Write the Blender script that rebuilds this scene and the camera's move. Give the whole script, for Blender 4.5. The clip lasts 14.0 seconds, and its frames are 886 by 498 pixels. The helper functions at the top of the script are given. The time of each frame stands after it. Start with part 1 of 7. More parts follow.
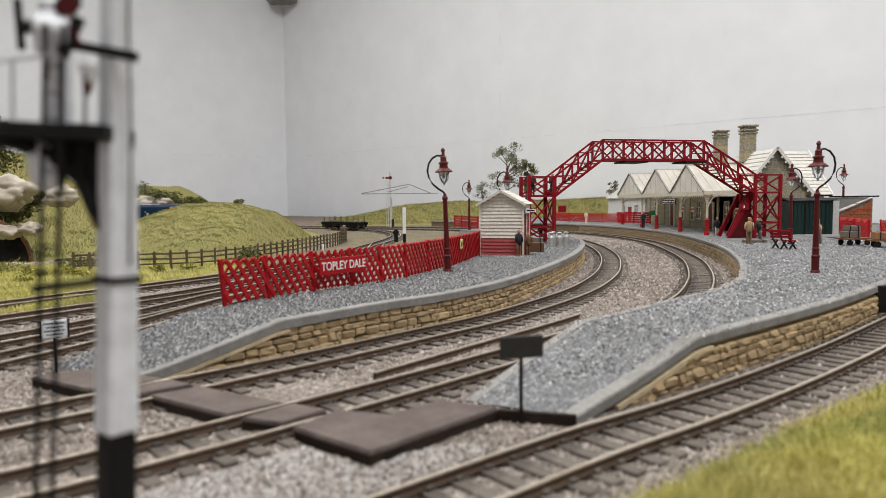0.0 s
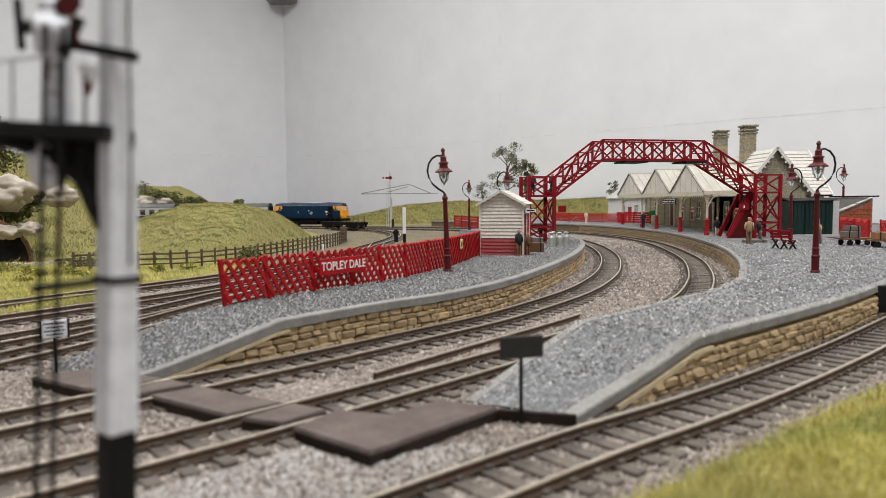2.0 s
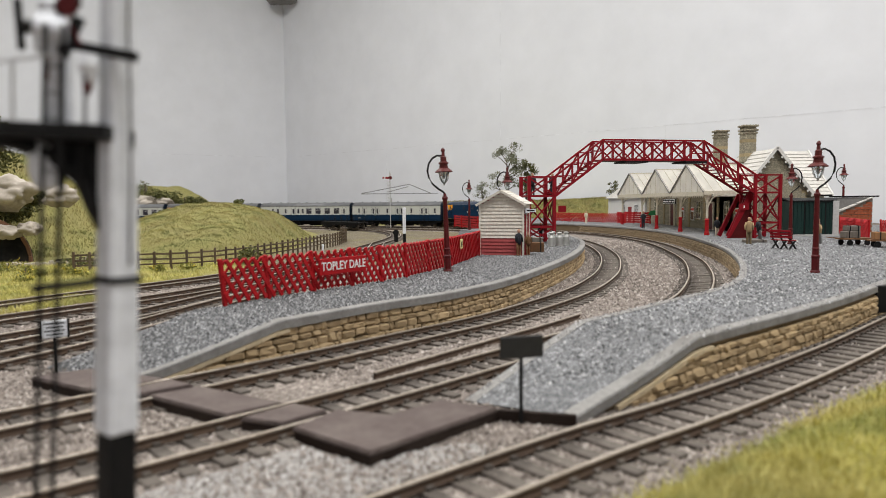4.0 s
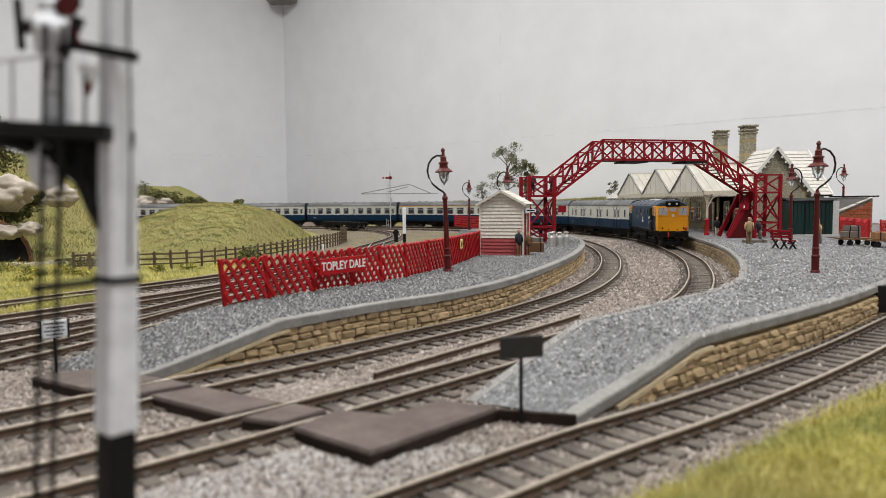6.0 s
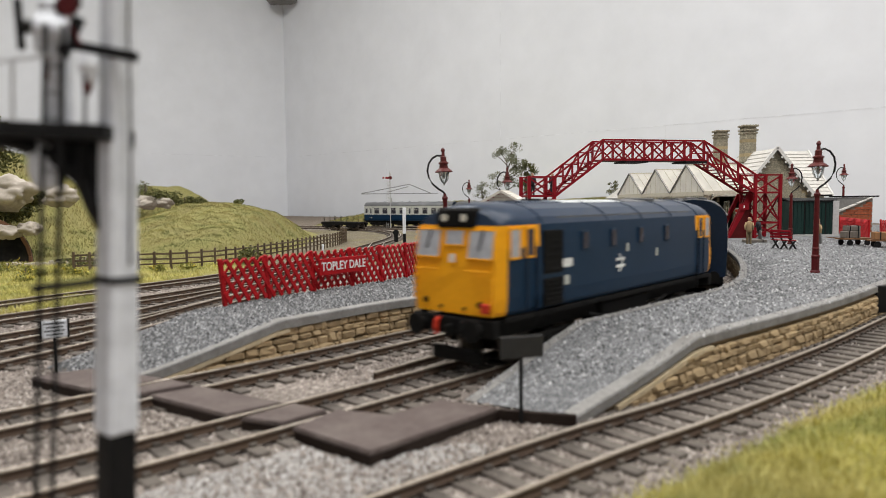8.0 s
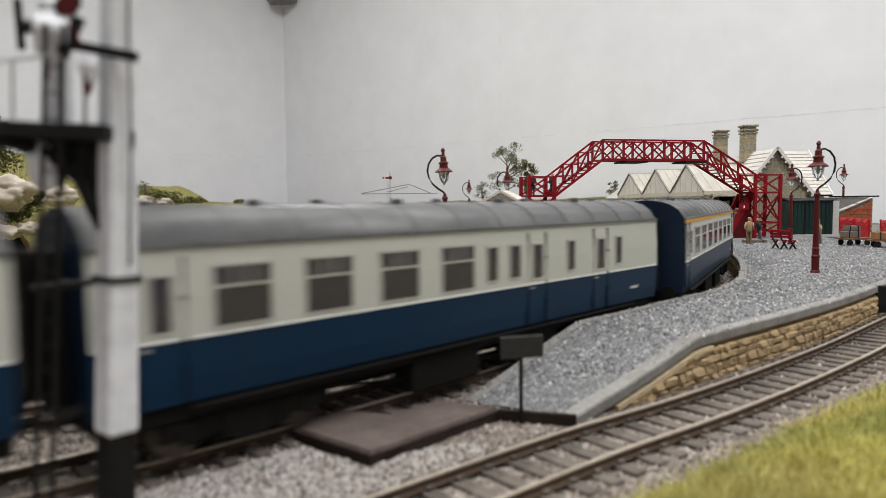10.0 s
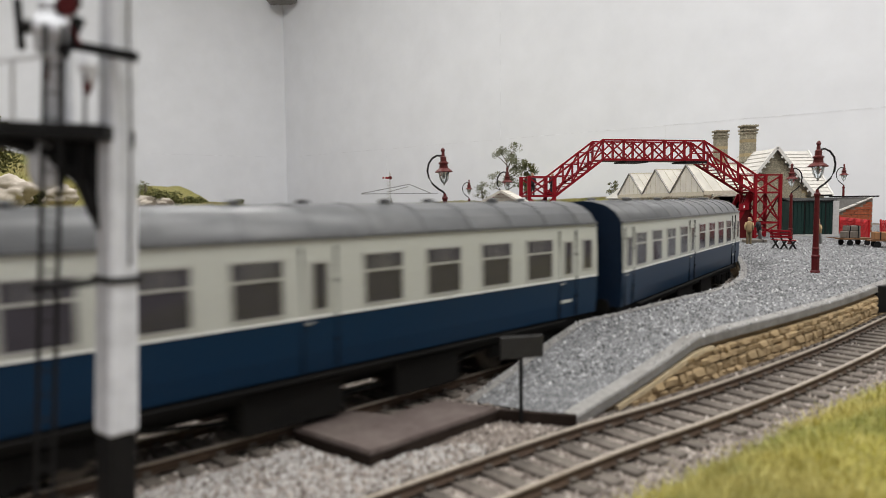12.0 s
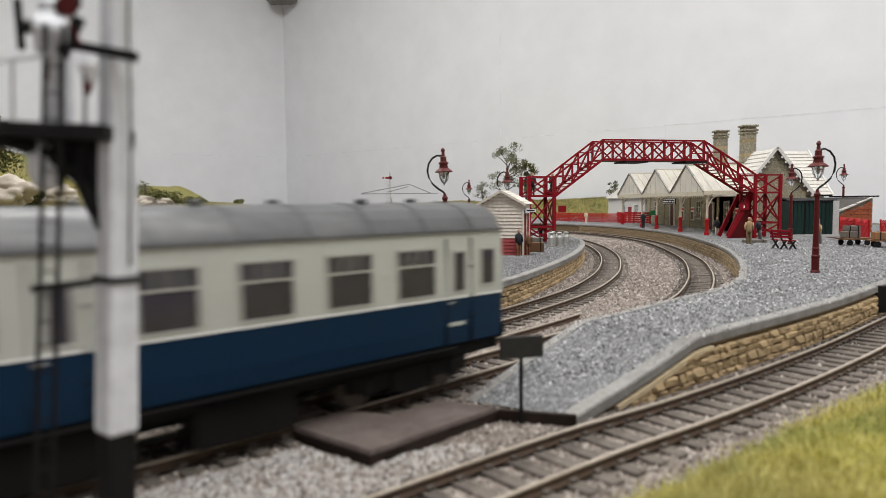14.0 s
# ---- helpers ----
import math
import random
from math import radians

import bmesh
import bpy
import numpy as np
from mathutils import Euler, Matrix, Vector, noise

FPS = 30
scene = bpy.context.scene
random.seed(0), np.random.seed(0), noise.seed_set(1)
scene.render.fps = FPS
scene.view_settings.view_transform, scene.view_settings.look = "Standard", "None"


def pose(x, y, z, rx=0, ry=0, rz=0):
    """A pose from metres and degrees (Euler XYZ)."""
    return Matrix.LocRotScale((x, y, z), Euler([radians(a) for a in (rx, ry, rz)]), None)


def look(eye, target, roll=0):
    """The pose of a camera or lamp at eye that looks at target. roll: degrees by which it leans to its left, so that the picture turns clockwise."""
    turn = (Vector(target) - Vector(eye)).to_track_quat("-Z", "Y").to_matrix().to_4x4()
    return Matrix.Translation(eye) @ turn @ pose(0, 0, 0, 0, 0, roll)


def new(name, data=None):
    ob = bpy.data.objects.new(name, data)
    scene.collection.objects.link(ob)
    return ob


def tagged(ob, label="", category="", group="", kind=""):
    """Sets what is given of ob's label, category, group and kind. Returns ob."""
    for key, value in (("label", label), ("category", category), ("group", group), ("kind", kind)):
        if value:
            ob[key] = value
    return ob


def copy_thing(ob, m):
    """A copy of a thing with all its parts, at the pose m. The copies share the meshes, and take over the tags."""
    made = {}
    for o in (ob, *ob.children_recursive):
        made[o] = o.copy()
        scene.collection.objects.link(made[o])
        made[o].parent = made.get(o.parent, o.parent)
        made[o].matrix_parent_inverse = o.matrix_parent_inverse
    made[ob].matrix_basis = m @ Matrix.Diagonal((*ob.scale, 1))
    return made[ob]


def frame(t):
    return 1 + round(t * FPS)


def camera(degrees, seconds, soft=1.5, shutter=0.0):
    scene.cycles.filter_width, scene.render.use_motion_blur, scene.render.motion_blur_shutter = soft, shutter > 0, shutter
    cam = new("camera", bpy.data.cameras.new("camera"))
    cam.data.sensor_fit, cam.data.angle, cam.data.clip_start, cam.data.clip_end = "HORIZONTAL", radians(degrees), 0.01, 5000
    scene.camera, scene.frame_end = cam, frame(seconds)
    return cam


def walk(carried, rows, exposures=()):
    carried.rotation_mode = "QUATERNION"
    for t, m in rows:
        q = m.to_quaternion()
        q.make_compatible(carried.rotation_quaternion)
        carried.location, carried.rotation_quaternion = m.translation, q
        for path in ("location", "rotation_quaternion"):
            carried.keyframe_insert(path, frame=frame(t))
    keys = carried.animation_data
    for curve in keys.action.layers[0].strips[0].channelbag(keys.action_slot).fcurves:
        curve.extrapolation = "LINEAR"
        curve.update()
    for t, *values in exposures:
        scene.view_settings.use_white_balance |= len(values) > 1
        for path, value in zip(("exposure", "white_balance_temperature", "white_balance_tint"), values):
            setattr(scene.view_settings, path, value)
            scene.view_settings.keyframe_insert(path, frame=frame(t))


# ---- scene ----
from mathutils.kdtree import KDTree

U = 0.001  # everything below is written in millimetres
EYE_H = 57.25

# ---------------------------------------------------------------- camera
cam = camera(66.3, 14.0, soft=0.65, shutter=0.32)
PITCH, ROLL = -0.07004, -0.53
eye = Vector((0, 0, EYE_H * U))
aim = eye + Vector((0, math.cos(PITCH), math.sin(PITCH)))
stand = look(eye, aim, ROLL)
cam.data.dof.use_dof = True
cam.data.dof.focus_distance = 0.7
cam.data.dof.aperture_fstop = 20.0
walk(cam, [(0.0, stand), (14.0, stand)])

# ---------------------------------------------------------------- light of the room
world = bpy.data.worlds.new("room_air")
world.use_nodes = True
world.node_tree.nodes["Background"].inputs[0].default_value = (0.9, 0.93, 1.0, 1)
world.node_tree.nodes["Background"].inputs[1].default_value = 0.05
scene.world = world
scene.view_settings.exposure = 0.22


# No lamp is in view: these area lights are assumed, for the room's light.
def assumed_lamp(x, y, z, sx, sy, watts, col):
    data = bpy.data.lights.new("assumed_ceiling_light", "AREA")
    data.shape, data.size, data.size_y = "RECTANGLE", sx * U, sy * U
    data.energy, data.color, data.spread = watts, col, radians(162)
    ob = new("assumed_ceiling_light", data)
    ob.location = (x * U, y * U, z * U)
    return ob


# Unseen lamps, placed and powered until walls and ground had the wanted brightness.
for lx, ly, lw in ((-700, 250, 15.0), (650, -200, 21.0), (-850, 1600, 19.0), (650, 950, 11.0)):
    assumed_lamp(lx, ly, 1640, 1200, 600, lw, (1.0, 0.985, 0.965))


# ---------------------------------------------------------------- mesh tools
def part(name, bm, mat, parent=None, label="", smooth=False, kind=""):
    me = bpy.data.meshes.new(name)
    bm.normal_update()
    bm.to_mesh(me)
    bm.free()
    me.transform(Matrix.Scale(U, 4))
    if smooth:
        for f in me.polygons:
            f.use_smooth = True
    for m in (mat if isinstance(mat, (list, tuple)) else [mat]):
        me.materials.append(m)
    ob = new(name, me)
    if parent is not None:
        ob.parent = parent
    return tagged(ob, label, kind=kind)


def raw(name, verts, faces, mat, parent=None, label="", smooth=False, kind=""):
    me = bpy.data.meshes.new(name)
    me.from_pydata([tuple(c * U for c in v) for v in verts], [], faces)
    if smooth:
        for f in me.polygons:
            f.use_smooth = True
    me.materials.append(mat)
    me.update()
    ob = new(name, me)
    if parent is not None:
        ob.parent = parent
    return tagged(ob, label, kind=kind)


def at(ob, x, y, z=0, rz=0, rx=0, ry=0):
    ob.matrix_basis = pose(x * U, y * U, z * U, rx, ry, rz)
    return ob


def thing(name, x, y, z, rz=0, label="", category="", group="", kind=""):
    return tagged(at(new(name), x, y, z, rz), label, category, group, kind)


def B():
    return bmesh.new()


def box(bm, c, s, rz=0, rx=0, ry=0, bev=0.0, mi=0):
    m = Matrix.LocRotScale(c, Euler([radians(a) for a in (rx, ry, rz)]), s)
    r = bmesh.ops.create_cube(bm, size=1, matrix=m)
    if bev:
        es = {e for v in r["verts"] for e in v.link_edges}
        o = bmesh.ops.bevel(bm, geom=list(es), offset=bev, segments=1, affect="EDGES", profile=0.5)
        fs = o["faces"]
    if mi:
        for v in r["verts"]:
            if v.is_valid:
                for f in v.link_faces:
                    f.material_index = mi
    return bm


def frame_of(d):
    d = Vector(d).normalized()
    a = Vector((0, 0, 1)) if abs(d.z) < 0.95 else Vector((1, 0, 0))
    r = d.cross(a).normalized()
    return r, r.cross(d).normalized()


def rod(bm, a, b, r0, r1=None, n=8, caps=True):
    a, b = Vector(a), Vector(b)
    r1 = r0 if r1 is None else r1
    r, u = frame_of(b - a)
    ra, rb = [], []
    for i in range(n):
        t = 2 * math.pi * i / n
        d = r * math.cos(t) + u * math.sin(t)
        ra.append(bm.verts.new(a + d * r0))
        rb.append(bm.verts.new(b + d * r1))
    for i in range(n):
        j = (i + 1) % n
        bm.faces.new((ra[i], ra[j], rb[j], rb[i]))
    if caps:
        bm.faces.new(ra[::-1])
        bm.faces.new(rb)
    return bm


def bar(bm, a, b, w, h):
    """A square bar from a to b, w wide across and h high."""
    a, b = Vector(a), Vector(b)
    r, u = frame_of(b - a)
    q = []
    for p in (a, b):
        q.append([bm.verts.new(p + r * (sx * w / 2) + u * (sy * h / 2)) for sx, sy in ((-1, -1), (1, -1), (1, 1), (-1, 1))])
    for i in range(4):
        j = (i + 1) % 4
        bm.faces.new((q[0][i], q[0][j], q[1][j], q[1][i]))
    bm.faces.new(q[0][::-1])
    bm.faces.new(q[1])
    return bm


def tube(bm, pts, r, n=8):
    pts = [Vector(p) for p in pts]
    rings = []
    for i, p in enumerate(pts):
        d = pts[min(i + 1, len(pts) - 1)] - pts[max(i - 1, 0)]
        a, u = frame_of(d)
        rr = r[i] if isinstance(r, (list, tuple)) else r
        rings.append([bm.verts.new(p + (a * math.cos(2 * math.pi * k / n) + u * math.sin(2 * math.pi * k / n)) * rr) for k in range(n)])
    for q0, q1 in zip(rings, rings[1:]):
        for k in range(n):
            l = (k + 1) % n
            bm.faces.new((q0[k], q0[l], q1[l], q1[k]))
    bm.faces.new(rings[0][::-1])
    bm.faces.new(rings[-1])
    bmesh.ops.recalc_face_normals(bm, faces=bm.faces)
    return bm


def lathe(bm, prof, n=16, c=(0, 0, 0)):
    rings = []
    for r, z in prof:
        rings.append([bm.verts.new((c[0] + r * math.cos(2 * math.pi * k / n), c[1] + r * math.sin(2 * math.pi * k / n), c[2] + z)) for k in range(n)])
    for q0, q1 in zip(rings, rings[1:]):
        for k in range(n):
            l = (k + 1) % n
            bm.faces.new((q0[k], q0[l], q1[l], q1[k]))
    bm.faces.new(rings[0][::-1])
    bm.faces.new(rings[-1])
    return bm


def prism(bm, poly, axis, a, b):
    """A flat outline carried along one axis from a to b. The outline's two numbers are the other axes in order."""
    def v(p, t):
        q = list(p)
        q.insert("xyz".index(axis), t)
        return bm.verts.new(q)
    r0, r1 = [v(p, a) for p in poly], [v(p, b) for p in poly]
    n = len(poly)
    fs = [bm.faces.new((r0[i], r0[(i + 1) % n], r1[(i + 1) % n], r1[i])) for i in range(n)]
    fs += [bm.faces.new(r0[::-1]), bm.faces.new(r1)]
    bmesh.ops.recalc_face_normals(bm, faces=fs)
    return bm


def spline(pts, step=3.0, soft=6):
    """A smooth even line through plan points."""
    p = np.array(pts, float)
    p = np.vstack([2 * p[0] - p[1], p, 2 * p[-1] - p[-2]])
    out = []
    for i in range(1, len(p) - 2):
        n = max(2, int(np.linalg.norm(p[i + 1] - p[i]) / step))
        for k in range(n):
            t = k / n
            out.append(0.5 * (2 * p[i] + (p[i + 1] - p[i - 1]) * t + (2 * p[i - 1] - 5 * p[i] + 4 * p[i + 1] - p[i + 2]) * t * t
                              + (3 * p[i] - p[i - 1] - 3 * p[i + 1] + p[i + 2]) * t ** 3))
    out.append(p[-2])
    out = np.array(out)
    for _ in range(soft):
        out[1:-1] = (out[:-2] + 2 * out[1:-1] + out[2:]) / 4
    d = np.r_[0, np.cumsum(np.linalg.norm(np.diff(out, axis=0), axis=1))]
    s = np.linspace(0, d[-1], max(2, int(d[-1] / step)))
    return np.stack([np.interp(s, d, out[:, k]) for k in range(out.shape[1])], 1)


def normals2(line):
    t = np.gradient(line[:, :2], axis=0)
    t /= np.linalg.norm(t, axis=1)[:, None]
    return t, np.stack([t[:, 1], -t[:, 0]], 1)


# ---------------------------------------------------------------- materials
class Nodes:
    def __init__(self, name):
        self.m = bpy.data.materials.new(name)
        self.m.use_nodes = True
        self.t = self.m.node_tree
        self.bsdf = self.t.nodes["Principled BSDF"]
        self.co = self.add("ShaderNodeTexCoord").outputs["Object"]

    def add(self, kind, **kw):
        n = self.t.nodes.new(kind)
        for k, v in kw.items():
            n.inputs[k].default_value = v
        return n

    def link(self, a, b):
        self.t.links.new(a, b)

    def noise(self, scale, detail=3.0, rough=0.6):
        n = self.add("ShaderNodeTexNoise", Scale=scale, Detail=detail, Roughness=rough)
        self.link(self.co, n.inputs["Vector"])
        return n.outputs["Fac"]

    def cells(self, scale):
        n = self.add("ShaderNodeTexVoronoi", Scale=scale)
        self.link(self.co, n.inputs["Vector"])
        return n

    def ramp(self, fac, stops):
        r = self.add("ShaderNodeValToRGB")
        e = r.color_ramp.elements
        e[0].position, e[0].color = stops[0][0], (*stops[0][1], 1)
        e[1].position, e[1].color = stops[-1][0], (*stops[-1][1], 1)
        for pos, col in stops[1:-1]:
            k = e.new(pos)
            k.color = (*col, 1)
        self.link(fac, r.inputs["Fac"])
        return r.outputs["Color"]

    def mix(self, fac, a, b, mode="MIX"):
        n = self.t.nodes.new("ShaderNodeMix")
        n.data_type, n.blend_type = "RGBA", mode
        for s, v in ((n.inputs[0], fac), (n.inputs[6], a), (n.inputs[7], b)):
            if isinstance(v, (int, float)):
                s.default_value = v
            elif isinstance(v, tuple):
                s.default_value = (*v, 1)
            else:
                self.link(v, s)
        return n.outputs[2]

    def bump(self, h, strength, dist):
        n = self.add("ShaderNodeBump", Strength=strength, Distance=dist * U)
        self.link(h, n.inputs["Height"])
        self.link(n.outputs[0], self.bsdf.inputs["Normal"])


def paint(name, col, rough=0.5, metal=0.0, grain=400.0, wear=0.25, dirt=(0.12, 0.1, 0.08), bump=0.15, large=40.0, random=0.0, even=1.0):
    """Painted or cast surface: base colour, fine grain and larger weathering."""
    k = Nodes(name)
    n1, n2 = k.noise(grain, 4), k.noise(large, 3)
    c = k.mix(1.0, col, k.ramp(n1, [(0.3, (1 - 0.16 * even,) * 3), (0.7, (1 + 0.1 * even,) * 3)]), "MULTIPLY")
    if random:
        o = k.add("ShaderNodeObjectInfo")
        c = k.mix(1.0, c, k.ramp(o.outputs["Random"], [(0.0, (1 - random,) * 3), (1.0, (1 + random,) * 3)]), "MULTIPLY")
    f = k.ramp(n2, [(0.45, (0, 0, 0)), (0.75, (wear, wear, wear))])
    k.link(k.mix(f, c, dirt), k.bsdf.inputs["Base Color"])
    k.bsdf.inputs["Roughness"].default_value = rough
    k.bsdf.inputs["Metallic"].default_value = metal
    k.bsdf.inputs["Specular IOR Level"].default_value = 0.18 if rough > 0.1 else 0.5
    k.bump(n1, bump, 0.25)
    return k.m


def gravel(name, size, stops, rough=0.9, strength=0.9, dist=0.5, stain=None):
    """Loose chippings: cells of their own colour, and dust over wide patches."""
    k = Nodes(name)
    v = k.cells(1 / (size * U))
    v2 = k.cells(1 / (size * 0.55 * U))
    w = k.noise(25, 4)
    c = k.ramp(v.outputs["Color"], stops)
    c2 = k.ramp(v2.outputs["Color"], stops)
    c = k.mix(0.45, c, c2)
    c = k.mix(1.0, c, k.ramp(w, [(0.3, (0.82, 0.82, 0.82)), (0.7, (1.12, 1.12, 1.12))]), "MULTIPLY")
    if stain:
        c = k.mix(k.ramp(k.noise(14, 3), [(0.5, (0, 0, 0)), (0.7, (0.55, 0.55, 0.55))]), c, stain)
    k.link(c, k.bsdf.inputs["Base Color"])
    k.bsdf.inputs["Roughness"].default_value = rough
    k.bsdf.inputs["Specular IOR Level"].default_value = 0.15
    add = k.t.nodes.new("ShaderNodeMath")
    k.link(v.outputs["Distance"], add.inputs[0])
    k.link(v2.outputs["Distance"], add.inputs[1])
    inv = k.t.nodes.new("ShaderNodeMath")
    inv.operation, inv.inputs[0].default_value = "SUBTRACT", 1.0
    k.link(add.outputs[0], inv.inputs[1])
    k.bump(inv.outputs[0], strength, dist)
    return k.m


def turf(name, stops, grain=900.0):
    k = Nodes(name)
    n1, n2 = k.noise(grain, 5, 0.7), k.noise(22, 4)
    c = k.ramp(n1, stops)
    c = k.mix(k.ramp(n2, [(0.4, (0, 0, 0)), (0.68, (0.6, 0.6, 0.6))]), c, k.ramp(n1, [(0.3, (0.09, 0.075, 0.025)), (0.7, (0.3, 0.25, 0.1))]))
    k.link(c, k.bsdf.inputs["Base Color"])
    k.bsdf.inputs["Roughness"].default_value = 0.95
    k.bump(n1, 1.0, 1.2)
    return k.m


def by_island(name, stops, rough=0.9, patch=None):
    k = Nodes(name)
    g = k.add("ShaderNodeNewGeometry")
    c = k.mix(0.25, k.ramp(g.outputs["Random Per Island"], stops), k.ramp(k.noise(1500, 3), stops))
    if patch:
        c = k.mix(k.ramp(k.noise(30, 5), [(0.45, (0, 0, 0)), (0.58, (0.85, 0.85, 0.85))]), c, tuple(q * 0.5 for q in (patch[1], patch[0], patch[2])))
        c = k.mix(k.ramp(k.noise(26, 4), [(0.42, (0, 0, 0)), (0.62, (0.75, 0.75, 0.75))]), c, patch)
    k.link(c, k.bsdf.inputs["Base Color"])
    k.bsdf.inputs["Roughness"].default_value = rough
    return k.m


def rubble(name, size, stops, joint):
    """Coursed rubble: cells stretched along the courses, with recessed joints."""
    k = Nodes(name)
    mp = k.add("ShaderNodeMapping")
    mp.inputs["Scale"].default_value = (1 / (size * U), 1 / (size * U), 1.9 / (size * U))
    k.link(k.co, mp.inputs["Vector"])
    v, e = k.add("ShaderNodeTexVoronoi", Scale=1.0, Randomness=0.75), k.add("ShaderNodeTexVoronoi", Scale=1.0, Randomness=0.75)
    e.feature = "DISTANCE_TO_EDGE"
    for n in (v, e):
        k.link(mp.outputs[0], n.inputs["Vector"])
    edge = k.ramp(e.outputs["Distance"], [(0.03, (0, 0, 0)), (0.12, (1, 1, 1))])
    c = k.mix(edge, joint, k.mix(0.3, k.ramp(v.outputs["Color"], stops), k.ramp(k.noise(500, 4), stops)))
    k.link(c, k.bsdf.inputs["Base Color"])
    k.bsdf.inputs["Roughness"].default_value = 0.9
    k.bump(edge, 0.8, 0.6)
    return k.m


def frosted(name, col):
    """Thin milky sheet that lets about half the light through."""
    k = Nodes(name)
    tr = k.add("ShaderNodeBsdfTranslucent")
    mx = k.add("ShaderNodeMixShader", Fac=0.5)
    c = k.mix(k.ramp(k.noise(60, 3), [(0.4, (0, 0, 0)), (0.7, (0.5, 0.5, 0.5))]), col, tuple(q * 0.8 for q in col))
    k.link(c, k.bsdf.inputs["Base Color"])
    k.link(c, tr.inputs["Color"])
    k.bsdf.inputs["Roughness"].default_value = 0.35
    k.link(k.bsdf.outputs[0], mx.inputs[1])
    k.link(tr.outputs[0], mx.inputs[2])
    k.link(mx.outputs[0], k.t.nodes["Material Output"].inputs["Surface"])
    return k.m


def glass_mat(name, col=(0.9, 0.95, 0.95), rough=0.05):
    k = Nodes(name)
    k.bsdf.inputs["Base Color"].default_value = (*col, 1)
    k.bsdf.inputs["Transmission Weight"].default_value = 1.0
    k.bsdf.inputs["Roughness"].default_value = rough
    k.bsdf.inputs["IOR"].default_value = 1.3
    return k.m


G = lambda v: (v, v, v * 0.98)
M_BALLAST = gravel("ballast_chippings", 1.1, [(0.0, (0.035, 0.028, 0.024)), (0.35, (0.15, 0.125, 0.108)), (0.7, (0.30, 0.26, 0.23)), (1.0, (0.55, 0.5, 0.45))])
M_STONES = by_island("ballast_stone", [(0.0, (0.06, 0.048, 0.042)), (0.4, (0.21, 0.178, 0.155)), (0.75, (0.36, 0.31, 0.275)), (1.0, (0.66, 0.61, 0.56))])
M_STONES_PALE = by_island("pale_ballast_stone", [(0.0, (0.2, 0.18, 0.165)), (0.5, (0.46, 0.44, 0.42)), (1.0, (0.76, 0.75, 0.74))])
M_CINDER = gravel("dark_cinder_ballast", 1.0, [(0.0, (0.06, 0.05, 0.032)), (0.5, (0.17, 0.145, 0.1)), (1.0, (0.32, 0.28, 0.21))], stain=(0.2, 0.18, 0.06))
M_PLATFORM = gravel("platform_chippings", 1.0, [(0.0, (0.06, 0.063, 0.066)), (0.4, (0.16, 0.163, 0.168)), (0.75, (0.28, 0.284, 0.29)), (1.0, (0.6, 0.6, 0.61))], strength=1.0)
M_CHIPS = by_island("platform_chip", [(0.0, (0.035, 0.036, 0.038)), (0.45, (0.14, 0.141, 0.144)), (0.78, (0.31, 0.31, 0.314)), (1.0, (0.85, 0.85, 0.85))])
# The same chips in a darker range, for platform 1.
M_CHIPS_DARK = by_island("dark_platform_chip", [(0.0, (0.03, 0.031, 0.033)), (0.45, (0.12, 0.121, 0.124)), (0.8, (0.27, 0.27, 0.273)), (1.0, (0.62, 0.62, 0.62))])
M_COPING = paint("grey_coping", (0.25, 0.243, 0.232), 0.9, grain=600, wear=0.6, dirt=(0.13, 0.12, 0.11), bump=0.7, large=70)
M_MORTAR = paint("dark_mortar", (0.19, 0.14, 0.085), 0.95, grain=700, wear=0.4, dirt=(0.08, 0.06, 0.04), bump=0.4)
M_STONE = paint("honey_stone", (0.45, 0.335, 0.195), 0.88, grain=700, wear=0.65, dirt=(0.26, 0.185, 0.105), bump=1.0, large=190, random=0.24)
M_STONE_FAR = paint("brown_stone", (0.30, 0.225, 0.14), 0.9, grain=450, wear=0.5, dirt=(0.16, 0.12, 0.08), bump=0.6, large=150, random=0.25)
M_RAILTOP = paint("worn_steel_rail", (0.50, 0.44, 0.37), 0.38, 0.6, grain=500, wear=0.35, dirt=(0.2, 0.14, 0.09), bump=0.05)
M_RAIL = paint("rusty_rail", (0.072, 0.048, 0.034), 0.7, 0.1, grain=500, wear=0.5, dirt=(0.10, 0.065, 0.04), bump=0.2)
M_SLEEPER = paint("grimy_sleeper", (0.085, 0.073, 0.063), 0.85, grain=500, wear=0.5, dirt=(0.25, 0.22, 0.19), bump=0.3, random=0.2)
M_BOARD = paint("brown_crossing_board", (0.095, 0.074, 0.068), 0.75, grain=500, wear=0.4, dirt=(0.2, 0.17, 0.15), bump=0.2, large=60)
M_BOARD_EDGE = paint("dark_board_edge", (0.022, 0.014, 0.011), 0.8, grain=500, wear=0.3)
M_WALL = paint("white_wall_paint", (0.775, 0.79, 0.825), 0.9, grain=9, wear=0.10, dirt=(0.66, 0.66, 0.67), bump=0.0, large=2.5, even=0.25)
M_CEIL = paint("white_ceiling_paint", (0.8, 0.8, 0.8), 0.9, grain=60, wear=0.05, dirt=(0.6, 0.6, 0.6), bump=0.03, large=2.0)
M_GRASS = turf("static_grass_turf", [(0.25, (0.09, 0.088, 0.024)), (0.5, (0.22, 0.205, 0.06)), (0.78, (0.38, 0.34, 0.14))])
M_GRASS_LOW = turf("lush_verge_turf", [(0.2, (0.10, 0.09, 0.018)), (0.5, (0.25, 0.23, 0.05)), (0.8, (0.45, 0.41, 0.16))])
